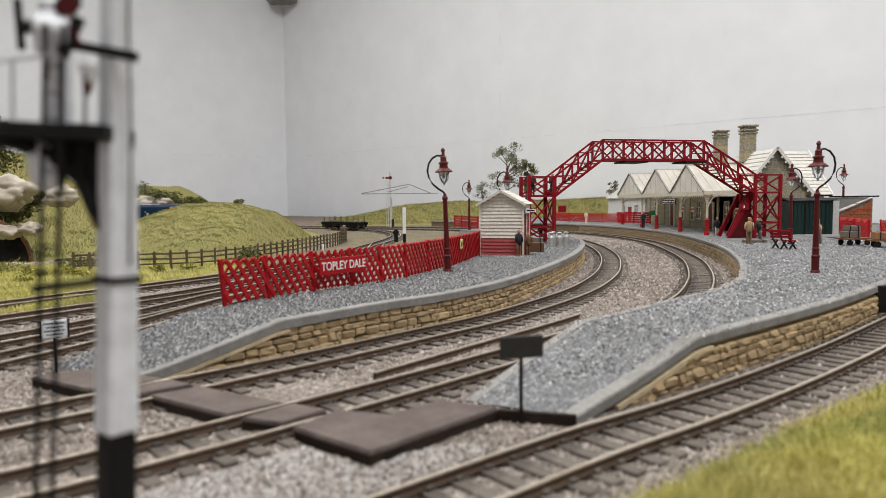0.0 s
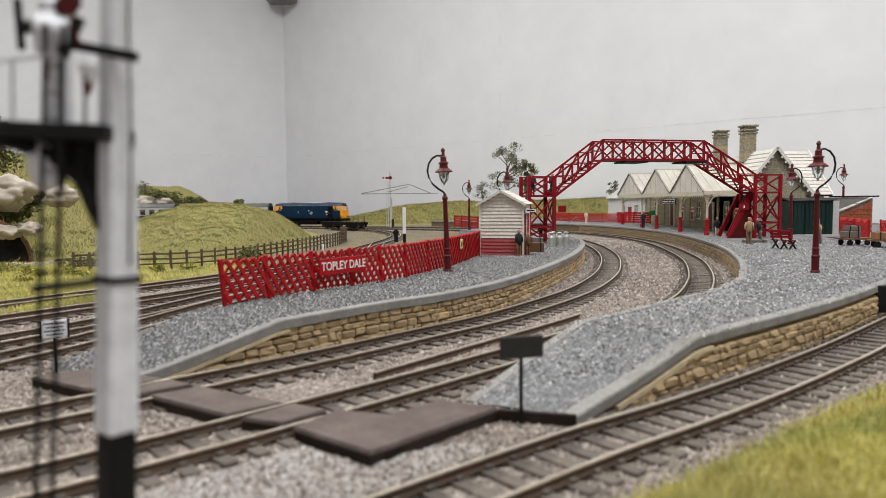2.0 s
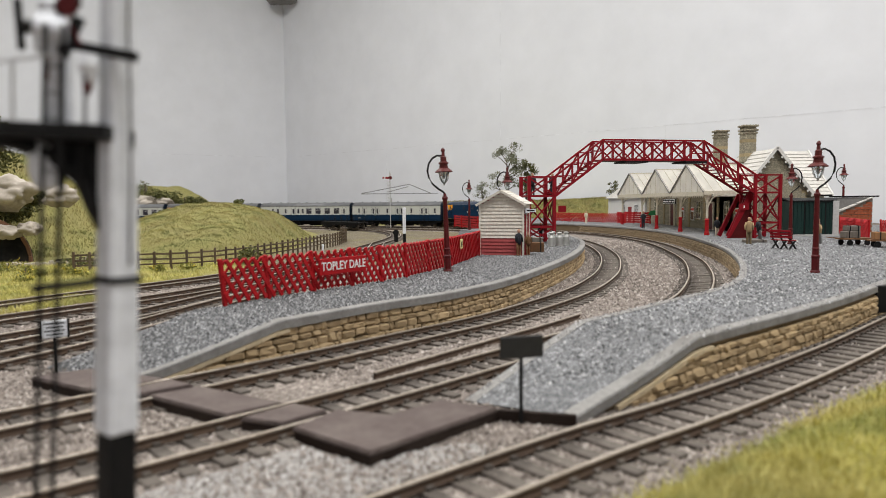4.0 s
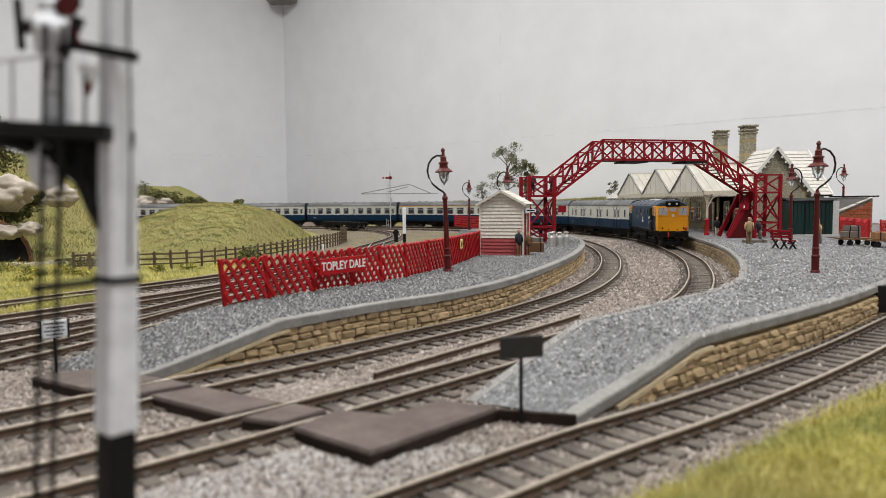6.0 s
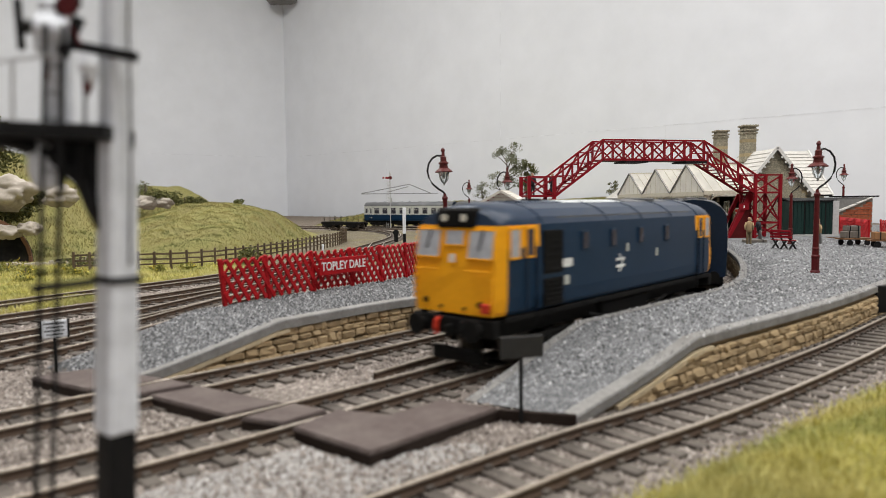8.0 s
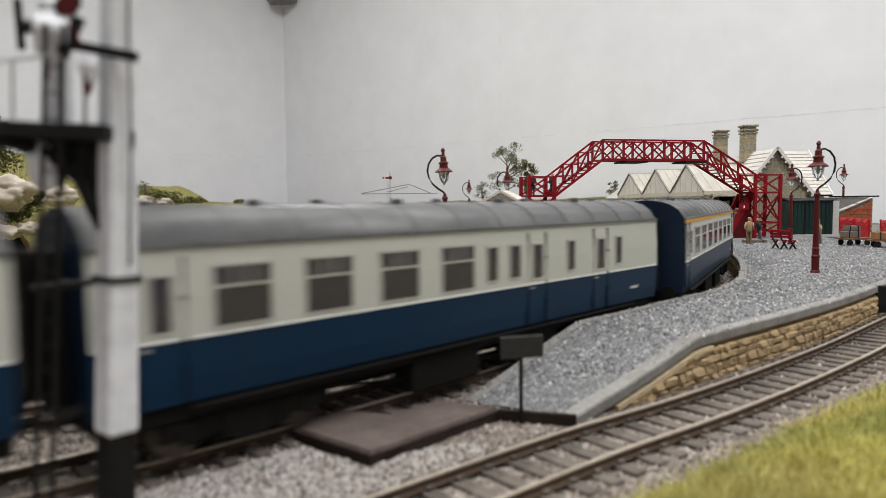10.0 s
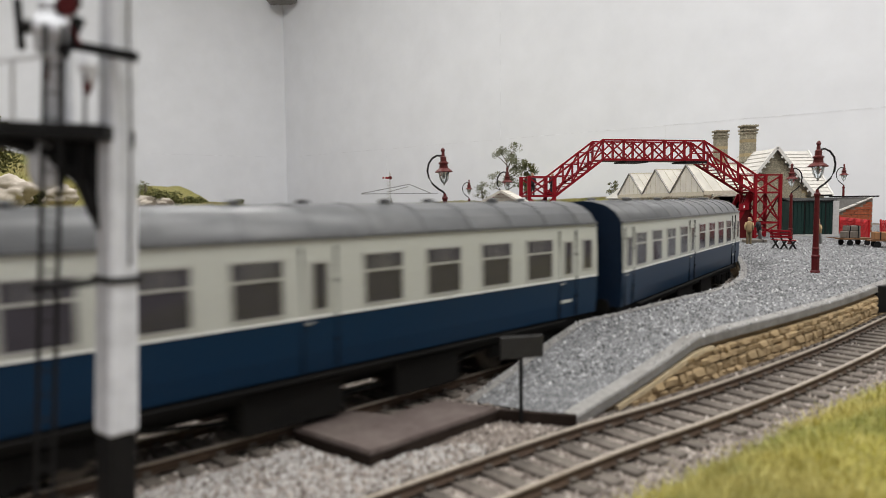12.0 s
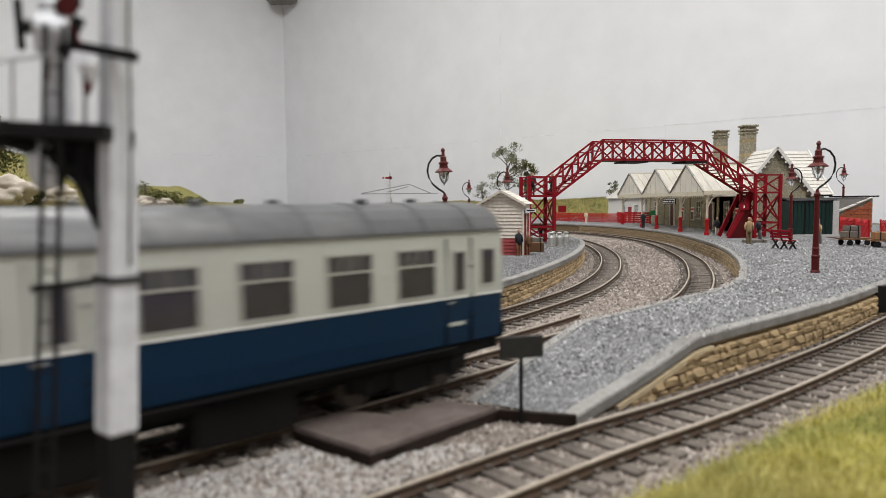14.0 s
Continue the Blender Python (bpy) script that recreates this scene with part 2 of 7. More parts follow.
M_BLADES = by_island("static_grass_fibres", [(0.0, (0.15, 0.15, 0.035)), (0.5, (0.31, 0.285, 0.09)), (1.0, (0.54, 0.48, 0.2))], patch=(0.27, 0.21, 0.08))
M_BLADES_LOW = by_island("yellow_grass_fibres", [(0.0, (0.3, 0.285, 0.05)), (0.5, (0.6, 0.56, 0.14)), (1.0, (0.86, 0.79, 0.38))], patch=(0.56, 0.49, 0.18))
M_EARTH = gravel("brown_earth", 0.8, [(0.0, (0.08, 0.06, 0.045)), (0.5, (0.19, 0.155, 0.12)), (1.0, (0.33, 0.29, 0.24))])

# ---------------------------------------------------------------- plan lines (centre lines of the tracks)
LINE_B = spline([(-600, -330), (-400, -146), (-200, 37), (-120, 110), (-69, 156), (-53, 171), (-27, 197), (9, 234), (29, 256), (72, 303), (122, 361), (150, 405),
                 (187, 489), (217, 574), (242, 660), (266, 780), (281, 880), (287, 980), (281, 1075), (262, 1170), (215, 1290), (130, 1410),
                 (20, 1510), (-120, 1595), (-300, 1662), (-520, 1708), (-900, 1740), (-1500, 1760), (-3600, 1780)], 4.0, 30)
LINE_A = spline([(-420, -110), (-230, 75), (-118, 180), (-84, 214), (-64, 235), (-46, 253), (-26, 276), (-5, 300), (20, 327), (45, 363), (76, 412), (100, 459), (128, 530), (146, 590),
                 (165, 665), (181, 750), (193, 850), (198, 950), (192, 1050), (166, 1160), (110, 1275), (20, 1385), (-100, 1475), (-280, 1560), (-520, 1615), (-900, 1650), (-3000, 1690)], 4.0, 30)
LINE_C = spline([(-40, 96), (0, 130), (25, 151), (41, 164), (60, 177), (83, 195), (111, 218), (150, 252), (180, 280), (240, 338), (330, 425), (430, 520), (640, 700)], 4.0, 20)
LINE_T1 = spline([(-330, 262), (-262, 398), (-222, 465), (-179, 542), (-145, 640), (-118, 760), (-100, 900), (-84, 1050), (-82, 1180), (-100, 1300), (-150, 1420), (-240, 1500)], 4.0, 20)
LINE_T2 = spline([(-310, 190), (-228, 345), (-185, 411), (-156, 470), (-120, 580), (-95, 700), (-85, 800), (-92, 960)], 4.0, 20)
LINE_T3 = spline([(-280, 130), (-193, 291), (-163, 355), (-142, 428), (-116, 520), (-98, 640)], 4.0, 20)
LINE_T4 = spline([(-250, 90), (-169, 255), (-148, 320), (-131, 396), (-112, 470), (-98, 560)], 4.0, 20)

# ---------------------------------------------------------------- the room


def slab(name, c, s, mat, rz=0, label=""):
    ob = part(name, box(B(), (0, 0, 0), s), mat, label=label, kind="structure")
    return at(ob, *c, rz)


CORNER = Vector((-752.0, 3300.0))
RUN_R, RUN_L = Vector((0.745, -0.667)).normalized(), Vector((-0.840, -0.543)).normalized()


def wall_from_corner(name, run, length, label):
    out = Vector((-run.y, run.x)) * (1 if run.x > 0 else -1)
    c = CORNER + run * (length / 2 - 40) + out * 40
    return slab(name, (c.x, c.y, 600), (length, 80, 2400), M_WALL, math.degrees(math.atan2(run.y, run.x)), label)


def in_room(x, y):
    d = Vector((x, y)) - CORNER
    return RUN_R.x * d.y - RUN_R.y * d.x < -12 and RUN_L.x * d.y - RUN_L.y * d.x > 12


wall_back = wall_from_corner("wall_back", RUN_R, 6700, "plain white painted boarded wall behind the layout")
wall_left = wall_from_corner("wall_left", RUN_L, 3960, "white painted boarded wall meeting the back wall in the corner")
slab("wall_right", (4140, -1240, 600), (80, 420, 2400), M_WALL, 0, "plain white painted side wall")
slab("wall_far_left", (-4040, -90, 600), (80, 2700, 2400), M_WALL, 0, "plain white painted side wall")
slab("wall_rear", (30, -1400, 600), (8300, 80, 2400), M_WALL, 0, "plain white painted wall")
slab("ceiling", (0, 980, 1700), (8400, 4900, 60), M_CEIL, 0, "white painted ceiling")
slab("floor", (0, 980, -620), (8400, 4900, 40), paint("grey_floor", (0.2, 0.2, 0.2), 0.7), 0, "plain grey floor under the layout")


def wall_joint(run, s0, s1, z0, z1, parent):
    """A filled joint between two wall boards, a little proud of the paint."""
    a, b = CORNER + run * s0, CORNER + run * s1
    bm = bar(B(), (a.x, a.y, z0), (b.x, b.y, z1), 0.8, 2.5) if z0 == z1 else box(B(), (a.x, a.y, (z0 + z1) / 2), (2.5, 0.8, abs(z1 - z0)), rz=math.degrees(math.atan2(run.y, run.x)))
    ob = part("wall_joint", bm, M_JOINTW)
    ob.parent = parent
    ob.matrix_parent_inverse = parent.matrix_basis.inverted()


M_JOINTW = paint("joint_filler_paint", (0.775, 0.79, 0.825), 0.9, grain=30, wear=0.3, dirt=(0.6, 0.6, 0.61), bump=0.1)
wall_joint(RUN_R, 20, 6000, 276, 276, wall_back)
wall_joint(RUN_L, 20, 3800, 276, 276, wall_left)
for q in (1290, 2510, 3730):
    wall_joint(RUN_R, q, q, 276, 1650, wall_back)
for q in (1100, 2320):
    wall_joint(RUN_L, q, q, 276, 1650, wall_left)
wall_joint(RUN_R, 700, 700, -400, 276, wall_back)
wall_joint(RUN_R, 1900, 1900, -400, 276, wall_back)


# ---------------------------------------------------------------- ground
def smooth01(a, b, v):
    t = min(1.0, max(0.0, (v - a) / (b - a)))
    return t * t * (3 - 2 * t)


def sheet(name, x0, x1, y0, y1, step, height, mat, label, smooth=True):
    nx, ny = int((x1 - x0) / step) + 1, int((y1 - y0) / step) + 1
    vs, fs = [], []
    for j in range(ny):
        for i in range(nx):
            x, y = x0 + (x1 - x0) * i / (nx - 1), y0 + (y1 - y0) * j / (ny - 1)
            vs.append((x, y, height(x, y)))
    for j in range(ny - 1):
        for i in range(nx - 1):
            a = j * nx + i
            if all(in_room(*vs[q][:2]) for q in (a, a + 1, a + nx + 1, a + nx)):
                fs.append((a, a + 1, a + nx + 1, a + nx))
    return raw(name, vs, fs, mat, label=label, smooth=smooth, kind="structure")


def nz(x, y, s, seed=0.0):
    return noise.noise(Vector((x / s, y / s, seed)))


sheet("ground", -3900, 4000, -1300, 3280, 60, lambda x, y: -4.6, M_EARTH, "brown scenic ground of the layout")


def ribbon(name, line, w, z, mat, label, edge=0.8):
    """A ballast bed along a line, with sloping shoulders."""
    t, n = normals2(line)
    off = (-w / 2 - 4, -w / 2, 0, w / 2, w / 2 + 4)
    dz = (-edge - 1.4, 0, 0.15, 0, -edge - 1.4)
    vs = [(x + n[i][0] * o, y + n[i][1] * o, z + d + 0.25 * nz(x + n[i][0] * o, y + n[i][1] * o, 4)) for i, (x, y) in enumerate(line) for o, d in zip(off, dz)]
    k = len(off)
    fs = [(i * k + j, i * k + j + 1, (i + 1) * k + j + 1, (i + 1) * k + j) for i in range(len(line) - 1) for j in range(k - 1)]
    return raw(name, vs, fs, mat, label=label, smooth=True, kind="structure")


def ballast_h(x, y):
    return -3.5 + 0.5 * nz(x, y, 14) + 0.3 * nz(x, y, 4, 3)


sheet("ballast_bed", -330, 420, 20, 640, 6, lambda x, y: ballast_h(x, y) if x < 360 else -5, M_BALLAST, "brown and grey ballast chippings between the tracks")
for nm, ln, m in (("ballast_bed_A", LINE_A, M_BALLAST), ("ballast_bed_B", LINE_B, M_BALLAST)):
    sel = ln[(ln[:, 1] > 560) & (ln[:, 0] > -1400)]
    ribbon(nm, sel, 44, -3.3 if nm.endswith("A") else -3.35, m, "ballast bed under the curved track")
sheet("ballast_field", 90, 420, 600, 1280, 10, lambda x, y: -3.7 + 0.4 * nz(x, y, 9), M_BALLAST, "ballast between the curving tracks")
sheet("cinder_field", -360, 90, 560, 1560, 12, lambda x, y: -3.9 + 0.6 * nz(x, y, 18), M_CINDER, "dark cinder ground beyond the platform")


# ---------------------------------------------------------------- tracks
def sleeper_mesh():
    bm = box(B(), (0, 0, -3.55), (4.0, 31.0, 1.9), bev=0.25)
    for sy in (-8.6, 8.6):
        box(bm, (0, sy - 1.3, -2.2), (1.8, 1.0, 1.1))
        box(bm, (0, sy + 1.3, -2.2), (1.8, 1.0, 1.1))
    me = bpy.data.meshes.new("sleeper")
    bm.to_mesh(me)
    bm.free()
    me.transform(Matrix.Scale(U, 4))
    me.materials.append(M_SLEEPER)
    return me


SLEEPER = sleeper_mesh()
RAIL_PROFILE = ((-1.05, -2.6), (1.05, -2.6), (1.05, -2.2), (0.3, -1.9), (0.3, -0.75), (0.5, -0.55), (0.5, -0.05), (0.35, 0.0), (-0.35, 0.0), (-0.5, -0.05), (-0.5, -0.55), (-0.3, -0.75), (-0.3, -1.9), (-1.05, -2.2))


def rail_mesh(name, line, off, parent, zoff=0.0):
    t, n = normals2(line)
    k = len(RAIL_PROFILE)
    vs = [(x + n[i][0] * (off + px), y + n[i][1] * (off + px), pz + zoff) for i, (x, y) in enumerate(line) for px, pz in RAIL_PROFILE]
    fs, mi = [], []
    for i in range(len(line) - 1):
        for j in range(k):
            l = (j + 1) % k
            fs.append((i * k + j, (i + 1) * k + j, (i + 1) * k + l, i * k + l))
            mi.append(1 if j in (5, 6, 7, 8, 9) else 0)
    ob = raw(name, vs, fs, M_RAIL, parent)
    ob.data.materials.append(M_RAILTOP)
    for f, m in zip(ob.data.polygons, mi):
        f.material_index = m
    return ob


def track(line, label, pitch=8.4, keep=lambda x, y: True):
    tr = thing("railway_track", 0, 0, 0, 0, label, "track", "tracks", "structure")
    rail_mesh("rail", line, -8.65, tr)
    rail_mesh("rail", line, 8.65, tr)
    d = np.r_[0, np.cumsum(np.linalg.norm(np.diff(line, axis=0), axis=1))]
    t, _ = normals2(line)
    for s in np.arange(4, d[-1], pitch):
        x, y = np.interp(s, d, line[:, 0]), np.interp(s, d, line[:, 1])
        if not keep(x, y):
            continue
        a = math.degrees(math.atan2(np.interp(s, d, t[:, 1]), np.interp(s, d, t[:, 0])))
        ob = new("sleeper", SLEEPER)
        ob.parent = tr
        at(ob, x, y, random.uniform(-0.15, 0.1), a + random.uniform(-1.5, 1.5))
    return tr


cut = lambda ln, y0, x0=-1100: ln[(ln[:, 1] > y0) & (ln[:, 0] > x0)]
on_view = lambda x, y: abs(x) < 0.72 * y + 25
track(cut(LINE_B, -60, -1500), "curved main line track with brown rails and grimy sleepers beside the platform", keep=on_view)
track(cut(LINE_A, -20, -1500), "curved main line track with brown rails on stone ballast", keep=on_view)
track(cut(LINE_C, 60), "rusty siding track behind the platform ramp", keep=on_view)
track(LINE_T1, "grass-grown siding track by the meadow fence", keep=on_view)
track(LINE_T2, "siding track with worn rails", keep=on_view)
track(LINE_T3, "siding track converging at a turnout", keep=on_view)
track(LINE_T4, "siding track next to the platform ramp", keep=on_view)
spare = thing("spare_rail", 0, 0, 0, 0, "length of dark rusty rail lying between the two tracks", "rail")
rail_mesh("rail_length", spline([(-24, 229), (0, 259), (23, 287), (47, 316), (70, 346)], 4, 4), 0, spare, -0.9)


# ---------------------------------------------------------------- platforms
def plank_top(name, left, right, zs, mat, label, base=-4.0, thick=2.2):
    """A platform body between two edge lines of equal count."""
    vs, fs = [], []
    m = 7
    for (a, b, z) in zip(left, right, zs):
        for k in range(m):
            f = k / (m - 1)
            vs.append((a[0] + (b[0] - a[0]) * f, a[1] + (b[1] - a[1]) * f, z))
    for i in range(len(left) - 1):
        for k in range(m - 1):
            q = i * m + k
            fs.append((q, q + 1, q + m + 1, q + m))
    ob = raw(name, vs, fs, mat, label=label, kind="structure")
    bm = bmesh.new()
    bm.from_mesh(ob.data)
    bmesh.ops.recalc_face_normals(bm, faces=bm.faces)
    if bm.faces and sum(f.normal.z for f in bm.faces) < 0:
        bmesh.ops.reverse_faces(bm, faces=bm.faces)
    bm.to_mesh(ob.data)
    bm.free()
    return ob


def resample(line, n):
    line = np.array(line, float)
    d = np.r_[0, np.cumsum(np.linalg.norm(np.diff(line[:, :2], axis=0), axis=1))]
    s = np.linspace(0, d[-1], n)
    return np.stack([np.interp(s, d, line[:, k]) for k in range(line.shape[1])], 1)


def coping(name, edge, zs, w, h, mat, label, side=1):
    """A kerb of coping along the edge, its outer face on the edge."""
    t, n = normals2(edge)
    prof = ((0.0, -h), (0.0, -0.5), (0.5, 0.12), (w, 0.16), (w, -h))
    vs = [(x - side * n[i][0] * o, y - side * n[i][1] * o, zs[i] + dz + 0.12 * nz(x, y, 6)) for i, (x, y) in enumerate(edge) for o, dz in prof]
    k = len(prof)
    fs = [(i * k + j, i * k + (j + 1) % k, (i + 1) * k + (j + 1) % k, (i + 1) * k + j) for i in range(len(edge) - 1) for j in range(k)]
    fs += [tuple(range(k)), tuple(range((len(edge) - 1) * k, len(edge) * k))]
    ob = raw(name, vs, fs, mat, label=label, kind="structure")
    bm = bmesh.new()
    bm.from_mesh(ob.data)
    bmesh.ops.recalc_face_normals(bm, faces=bm.faces)
    bm.to_mesh(ob.data)
    bm.free()
    return ob


H_P = 12.0
# platform by the inner track; front edge from the ramp foot round the curve
P1_FRONT = spline([(-112, 221), (-98, 229), (-80, 242), (-68, 252), (-58, 262), (-40, 286), (-22, 306), (5, 334), (38, 386), (66, 448), (94, 518), (121, 598), (145, 690), (160, 775), (164, 858), (160, 940), (140, 1050), (90, 1160)], 4, 8)
P1_BACK = spline([(-150, 252), (-128, 268), (-112, 280), (-100, 296), (-86, 318), (-69, 344), (-52, 366), (-37, 384), (-24, 405), (-11, 436), (4, 474), (26, 560), (44, 640), (60, 730), (72, 830), (75, 920), (62, 1010), (28, 1090)], 4, 8)


n1 = 260
f1, b1 = resample(P1_FRONT, n1), resample(P1_BACK, n1)
run1 = np.r_[0, np.cumsum(np.linalg.norm(np.diff(f1, axis=0), axis=1))]
z1 = -3.8 + (H_P + 3.8) * np.clip(run1 / 62.0, 0, 1)
plank_top("platform_1", f1, b1, z1, M_PLATFORM, "grey gravel platform with a sloping ramp end")
coping("platform_coping_1", f1, z1 + 0.2, 5.5, 3.4, M_COPING, "grey concrete coping along the platform edge", -1 if normals2(f1)[1][100][0] < 0 else 1)
# back slope of the platform down to the sidings
bn = normals2(b1)[1]
skirt_v = [(x - bn[i][0] * o, y - bn[i][1] * o, (z1[i] if o == 0 else -4.4)) for i, (x, y) in enumerate(b1) for o in (0, 7)]
raw("platform_bank_1", skirt_v, [(2 * i, 2 * i + 1, 2 * i + 3, 2 * i + 2) for i in range(n1 - 1)], M_PLATFORM, label="gravel bank behind the platform", kind="structure")


def offset_line(line, o):
    return line + normals2(line)[1] * o


sel = LINE_B[(LINE_B[:, 1] > 330) & (LINE_B[:, 1] < 1560) & (LINE_B[:, 0] > -60)]
# LINE_B runs from the front to the back, so its right-hand side is the station side
P2_IN = spline([(6, 203), (20, 219), (35, 236), (48, 250), (72, 273), (106, 309)] + [tuple(p) for p in offset_line(sel, 25.0)[8::12]], 4, 6)
P2_OUT = spline([(36, 181), (43, 186), (55, 195), (70, 207), (86, 221), (101, 234), (137, 264), (183, 305), (231, 352), (330, 447), (430, 545), (640, 740), (720, 1000), (650, 1400), (450, 1740), (150, 1740)], 4, 6)
n2 = 300
f2, b2 = resample(P2_IN, n2), resample(P2_OUT, n2)


def ramp2(p):
    u = (p[:, 0] - 20) * 0.72 + (p[:, 1] - 191) * 0.69
    return -3.8 + (H_P + 3.8) * np.clip((u + 4) / 68, 0, 1) ** 1.0


z2i, z2o = ramp2(f2), ramp2(b2)
vs, fs, mm = [], [], 15
for i in range(n2):
    for k in range(mm):
        q = f2[i] + (b2[i] - f2[i]) * (k / (mm - 1))
        vs.append((q[0], q[1], float(ramp2(q[None])[0]) + 0.15 * nz(q[0], q[1], 7)))
for i in range(n2 - 1):
    for k in range(mm - 1):
        a = i * mm + k
        fs.append((a, a + 1, a + mm + 1, a + mm))
raw("platform_2", vs, fs, M_PLATFORM, label="broad grey gravel platform with a long ramp", smooth=True, kind="structure")
sel_o = b2[:, 1] < 760
coping("platform_coping_2", b2[sel_o], z2o[sel_o] + 0.2, 5.0, 3.0, M_COPING, "grey concrete coping on the outer platform edge", 1)
coping("platform_coping_3", f2, z2i + 0.1, 4.0, 2.4, M_COPING, "grey coping on the curved platform edge", -1)


# backing walls under the copings
def backing(name, edge, zs, inset, mat, label, side):
    n = normals2(edge)[1]
    vs = [(x - side * n[i][0] * inset, y - side * n[i][1] * inset, (zs[i] - 0.6 if k else -5.0)) for i, (x, y) in enumerate(edge) for k in (0, 1)]
    fs = [(2 * i, 2 * i + 1, 2 * i + 3, 2 * i + 2) for i in range(len(edge) - 1)]
    return raw(name, vs, fs, mat, label=label, kind="structure")


wall_1 = backing("platform_wall_1", f1, z1, 2.4, M_MORTAR, "honey-coloured rough stone platform wall", 1)
wall_2 = backing("platform_wall_2", b2[sel_o], z2o[sel_o], 1.4, M_MORTAR, "honey-coloured stone wall of the platform ramp", 1)
wall_3 = backing("platform_wall_3", f2, z2i, 1.4, M_MORTAR, "brown stone wall of the curved platform", -1)


# ---------------------------------------------------------------- hills
def hill(name, x0, x1, y0, y1, step, height, mat, label):
    return sheet(name, x0, x1, y0, y1, step, height, mat, label)


def hill_mid(x, y):
    # grassy mound behind the fence, with a cut face at its left end
    cx = -330 + (y - 980) * -0.12
    dx, dy = (x - cx), (y - 980)
    w = 165 if dx > 0 else 150
    h = 64 * math.exp(-((dx / w) ** 2) - (dy / 270) ** 2) - 5
    h = (h + 8) * smooth01(640, 730, y) * smooth01(-182, -250, x + max(0, y - 1000) * 0.1) * smooth01(-455, -425, x + (y - 980) * 0.25) * smooth01(1480, 1380, y) - 8
    return h - 1.5 + 3.5 * nz(x, y, 42) + 2.6 * nz(x, y, 14, 2)


def hill_back(x, y):
    r = smooth01(1760, 2000, y)
    top = -8 + 62 * smooth01(-420, -20, x) + 14 * smooth01(150, 700, x)
    return -6 + (top + 6) * r + 5 * nz(x, y, 110) * r + 2 * nz(x, y, 30, 4) * r


def hill_left(x, y):
    d = ((x + 610) / 125) ** 2 + ((y - 950) / 190) ** 2
    return -8 + 140 * math.exp(-d) + 7 * nz(x, y, 70, 5) + 3 * nz(x, y, 22, 6)


def hill_far_left(x, y):
    return -8 + 120 * smooth01(1790, 2050, y) * smooth01(-640, -900, x) + 8 * nz(x, y, 80, 7) + 3 * nz(x, y, 25, 8)


hill("hill_mid", -640, -120, 640, 1480, 9, hill_mid, M_GRASS, "grass-covered scenic mound")
hill("hill_back", -560, 1300, 1720, 2300, 16, hill_back, M_GRASS, "low grassy hillside behind the line")
hill("hill_left", -1100, -420, 640, 1400, 12, hill_left, M_GRASS, "grassy hill over the tunnel")
hill("hill_far_left", -1900, -400, 1770, 2300, 16, hill_far_left, M_GRASS, "wooded hillside beyond the line")
hill("verge_left", -700, -180, 330, 700, 8, lambda x, y: -4.9 + 3.2 * smooth01(0, 26, -(x + 262) + (y - 398) * 0.52) + 1.0 * nz(x, y, 16), M_GRASS_LOW, "yellow-green grass verge beside the sidings")
hill("verge_front", 20, 420, 60, 400, 5, lambda x, y: -6.5 + 12 * smooth01(-18, 20, (x * 0.62 - (y - 96) * 0.78) - 2) + 1.3 * nz(x, y, 14), M_GRASS_LOW, "yellow-green grass bank in the foreground")

# ---------------------------------------------------------------- train
M_BLUE = paint("rail_blue", (0.004, 0.024, 0.058), 0.38, grain=900, wear=0.12, dirt=(0.02, 0.026, 0.034), bump=0.02, even=0.5)
M_CREAM = paint("pale_grey_panel", (0.49, 0.50, 0.455), 0.45, grain=900, wear=0.08, dirt=(0.42, 0.41, 0.36), bump=0.02, even=0.3)
M_ROOF = paint("dark_grey_roof", (0.115, 0.118, 0.122), 0.34, grain=300, wear=0.6, dirt=(0.2, 0.2, 0.2), bump=0.12)
M_YELLOW = paint("warning_yellow", (0.86, 0.375, 0.012), 0.42, grain=700, wear=0.05, dirt=(0.6, 0.27, 0.02), bump=0.02, even=0.4)
M_STRIPE = paint("yellow_stripe", (0.72, 0.36, 0.02), 0.5, grain=400, wear=0.1)
M_BLACK = paint("sooty_black", (0.005, 0.0047, 0.0044), 0.8, grain=500, wear=0.4, dirt=(0.014, 0.012, 0.01), bump=0.2)
M_DARKBLUE = paint("end_blue", (0.004, 0.014, 0.034), 0.5, grain=500, wear=0.2, dirt=(0.02, 0.02, 0.025), bump=0.05)
M_SILVER = paint("window_metal", (0.5, 0.5, 0.48), 0.4, 0.4, grain=300, wear=0.1)
M_PANE = paint("dark_window_glass", (0.04, 0.038, 0.052), 0.08, grain=300, wear=0.2, dirt=(0.03, 0.028, 0.03), bump=0.0)
# The bright room reflection on the cab glass is painted as a pale base colour.
M_PANE_REFLECTION = paint("windscreen_glass_reflection", (0.42, 0.43, 0.46), 0.06, grain=300, wear=0.3, dirt=(0.2, 0.2, 0.2), bump=0.0)
M_WHITE = paint("white_marking", (0.78, 0.78, 0.76), 0.5, grain=500, wear=0.1)
M_RED = paint("bright_red", (0.62, 0.045, 0.02), 0.45, grain=500, wear=0.1)
M_LAMP = paint("lamp_lens", (0.75, 0.72, 0.62), 0.2, grain=500, wear=0.1)
M_WHEEL = paint("wheel_steel", (0.14, 0.12, 0.10), 0.5, 0.5, grain=500, wear=0.3)


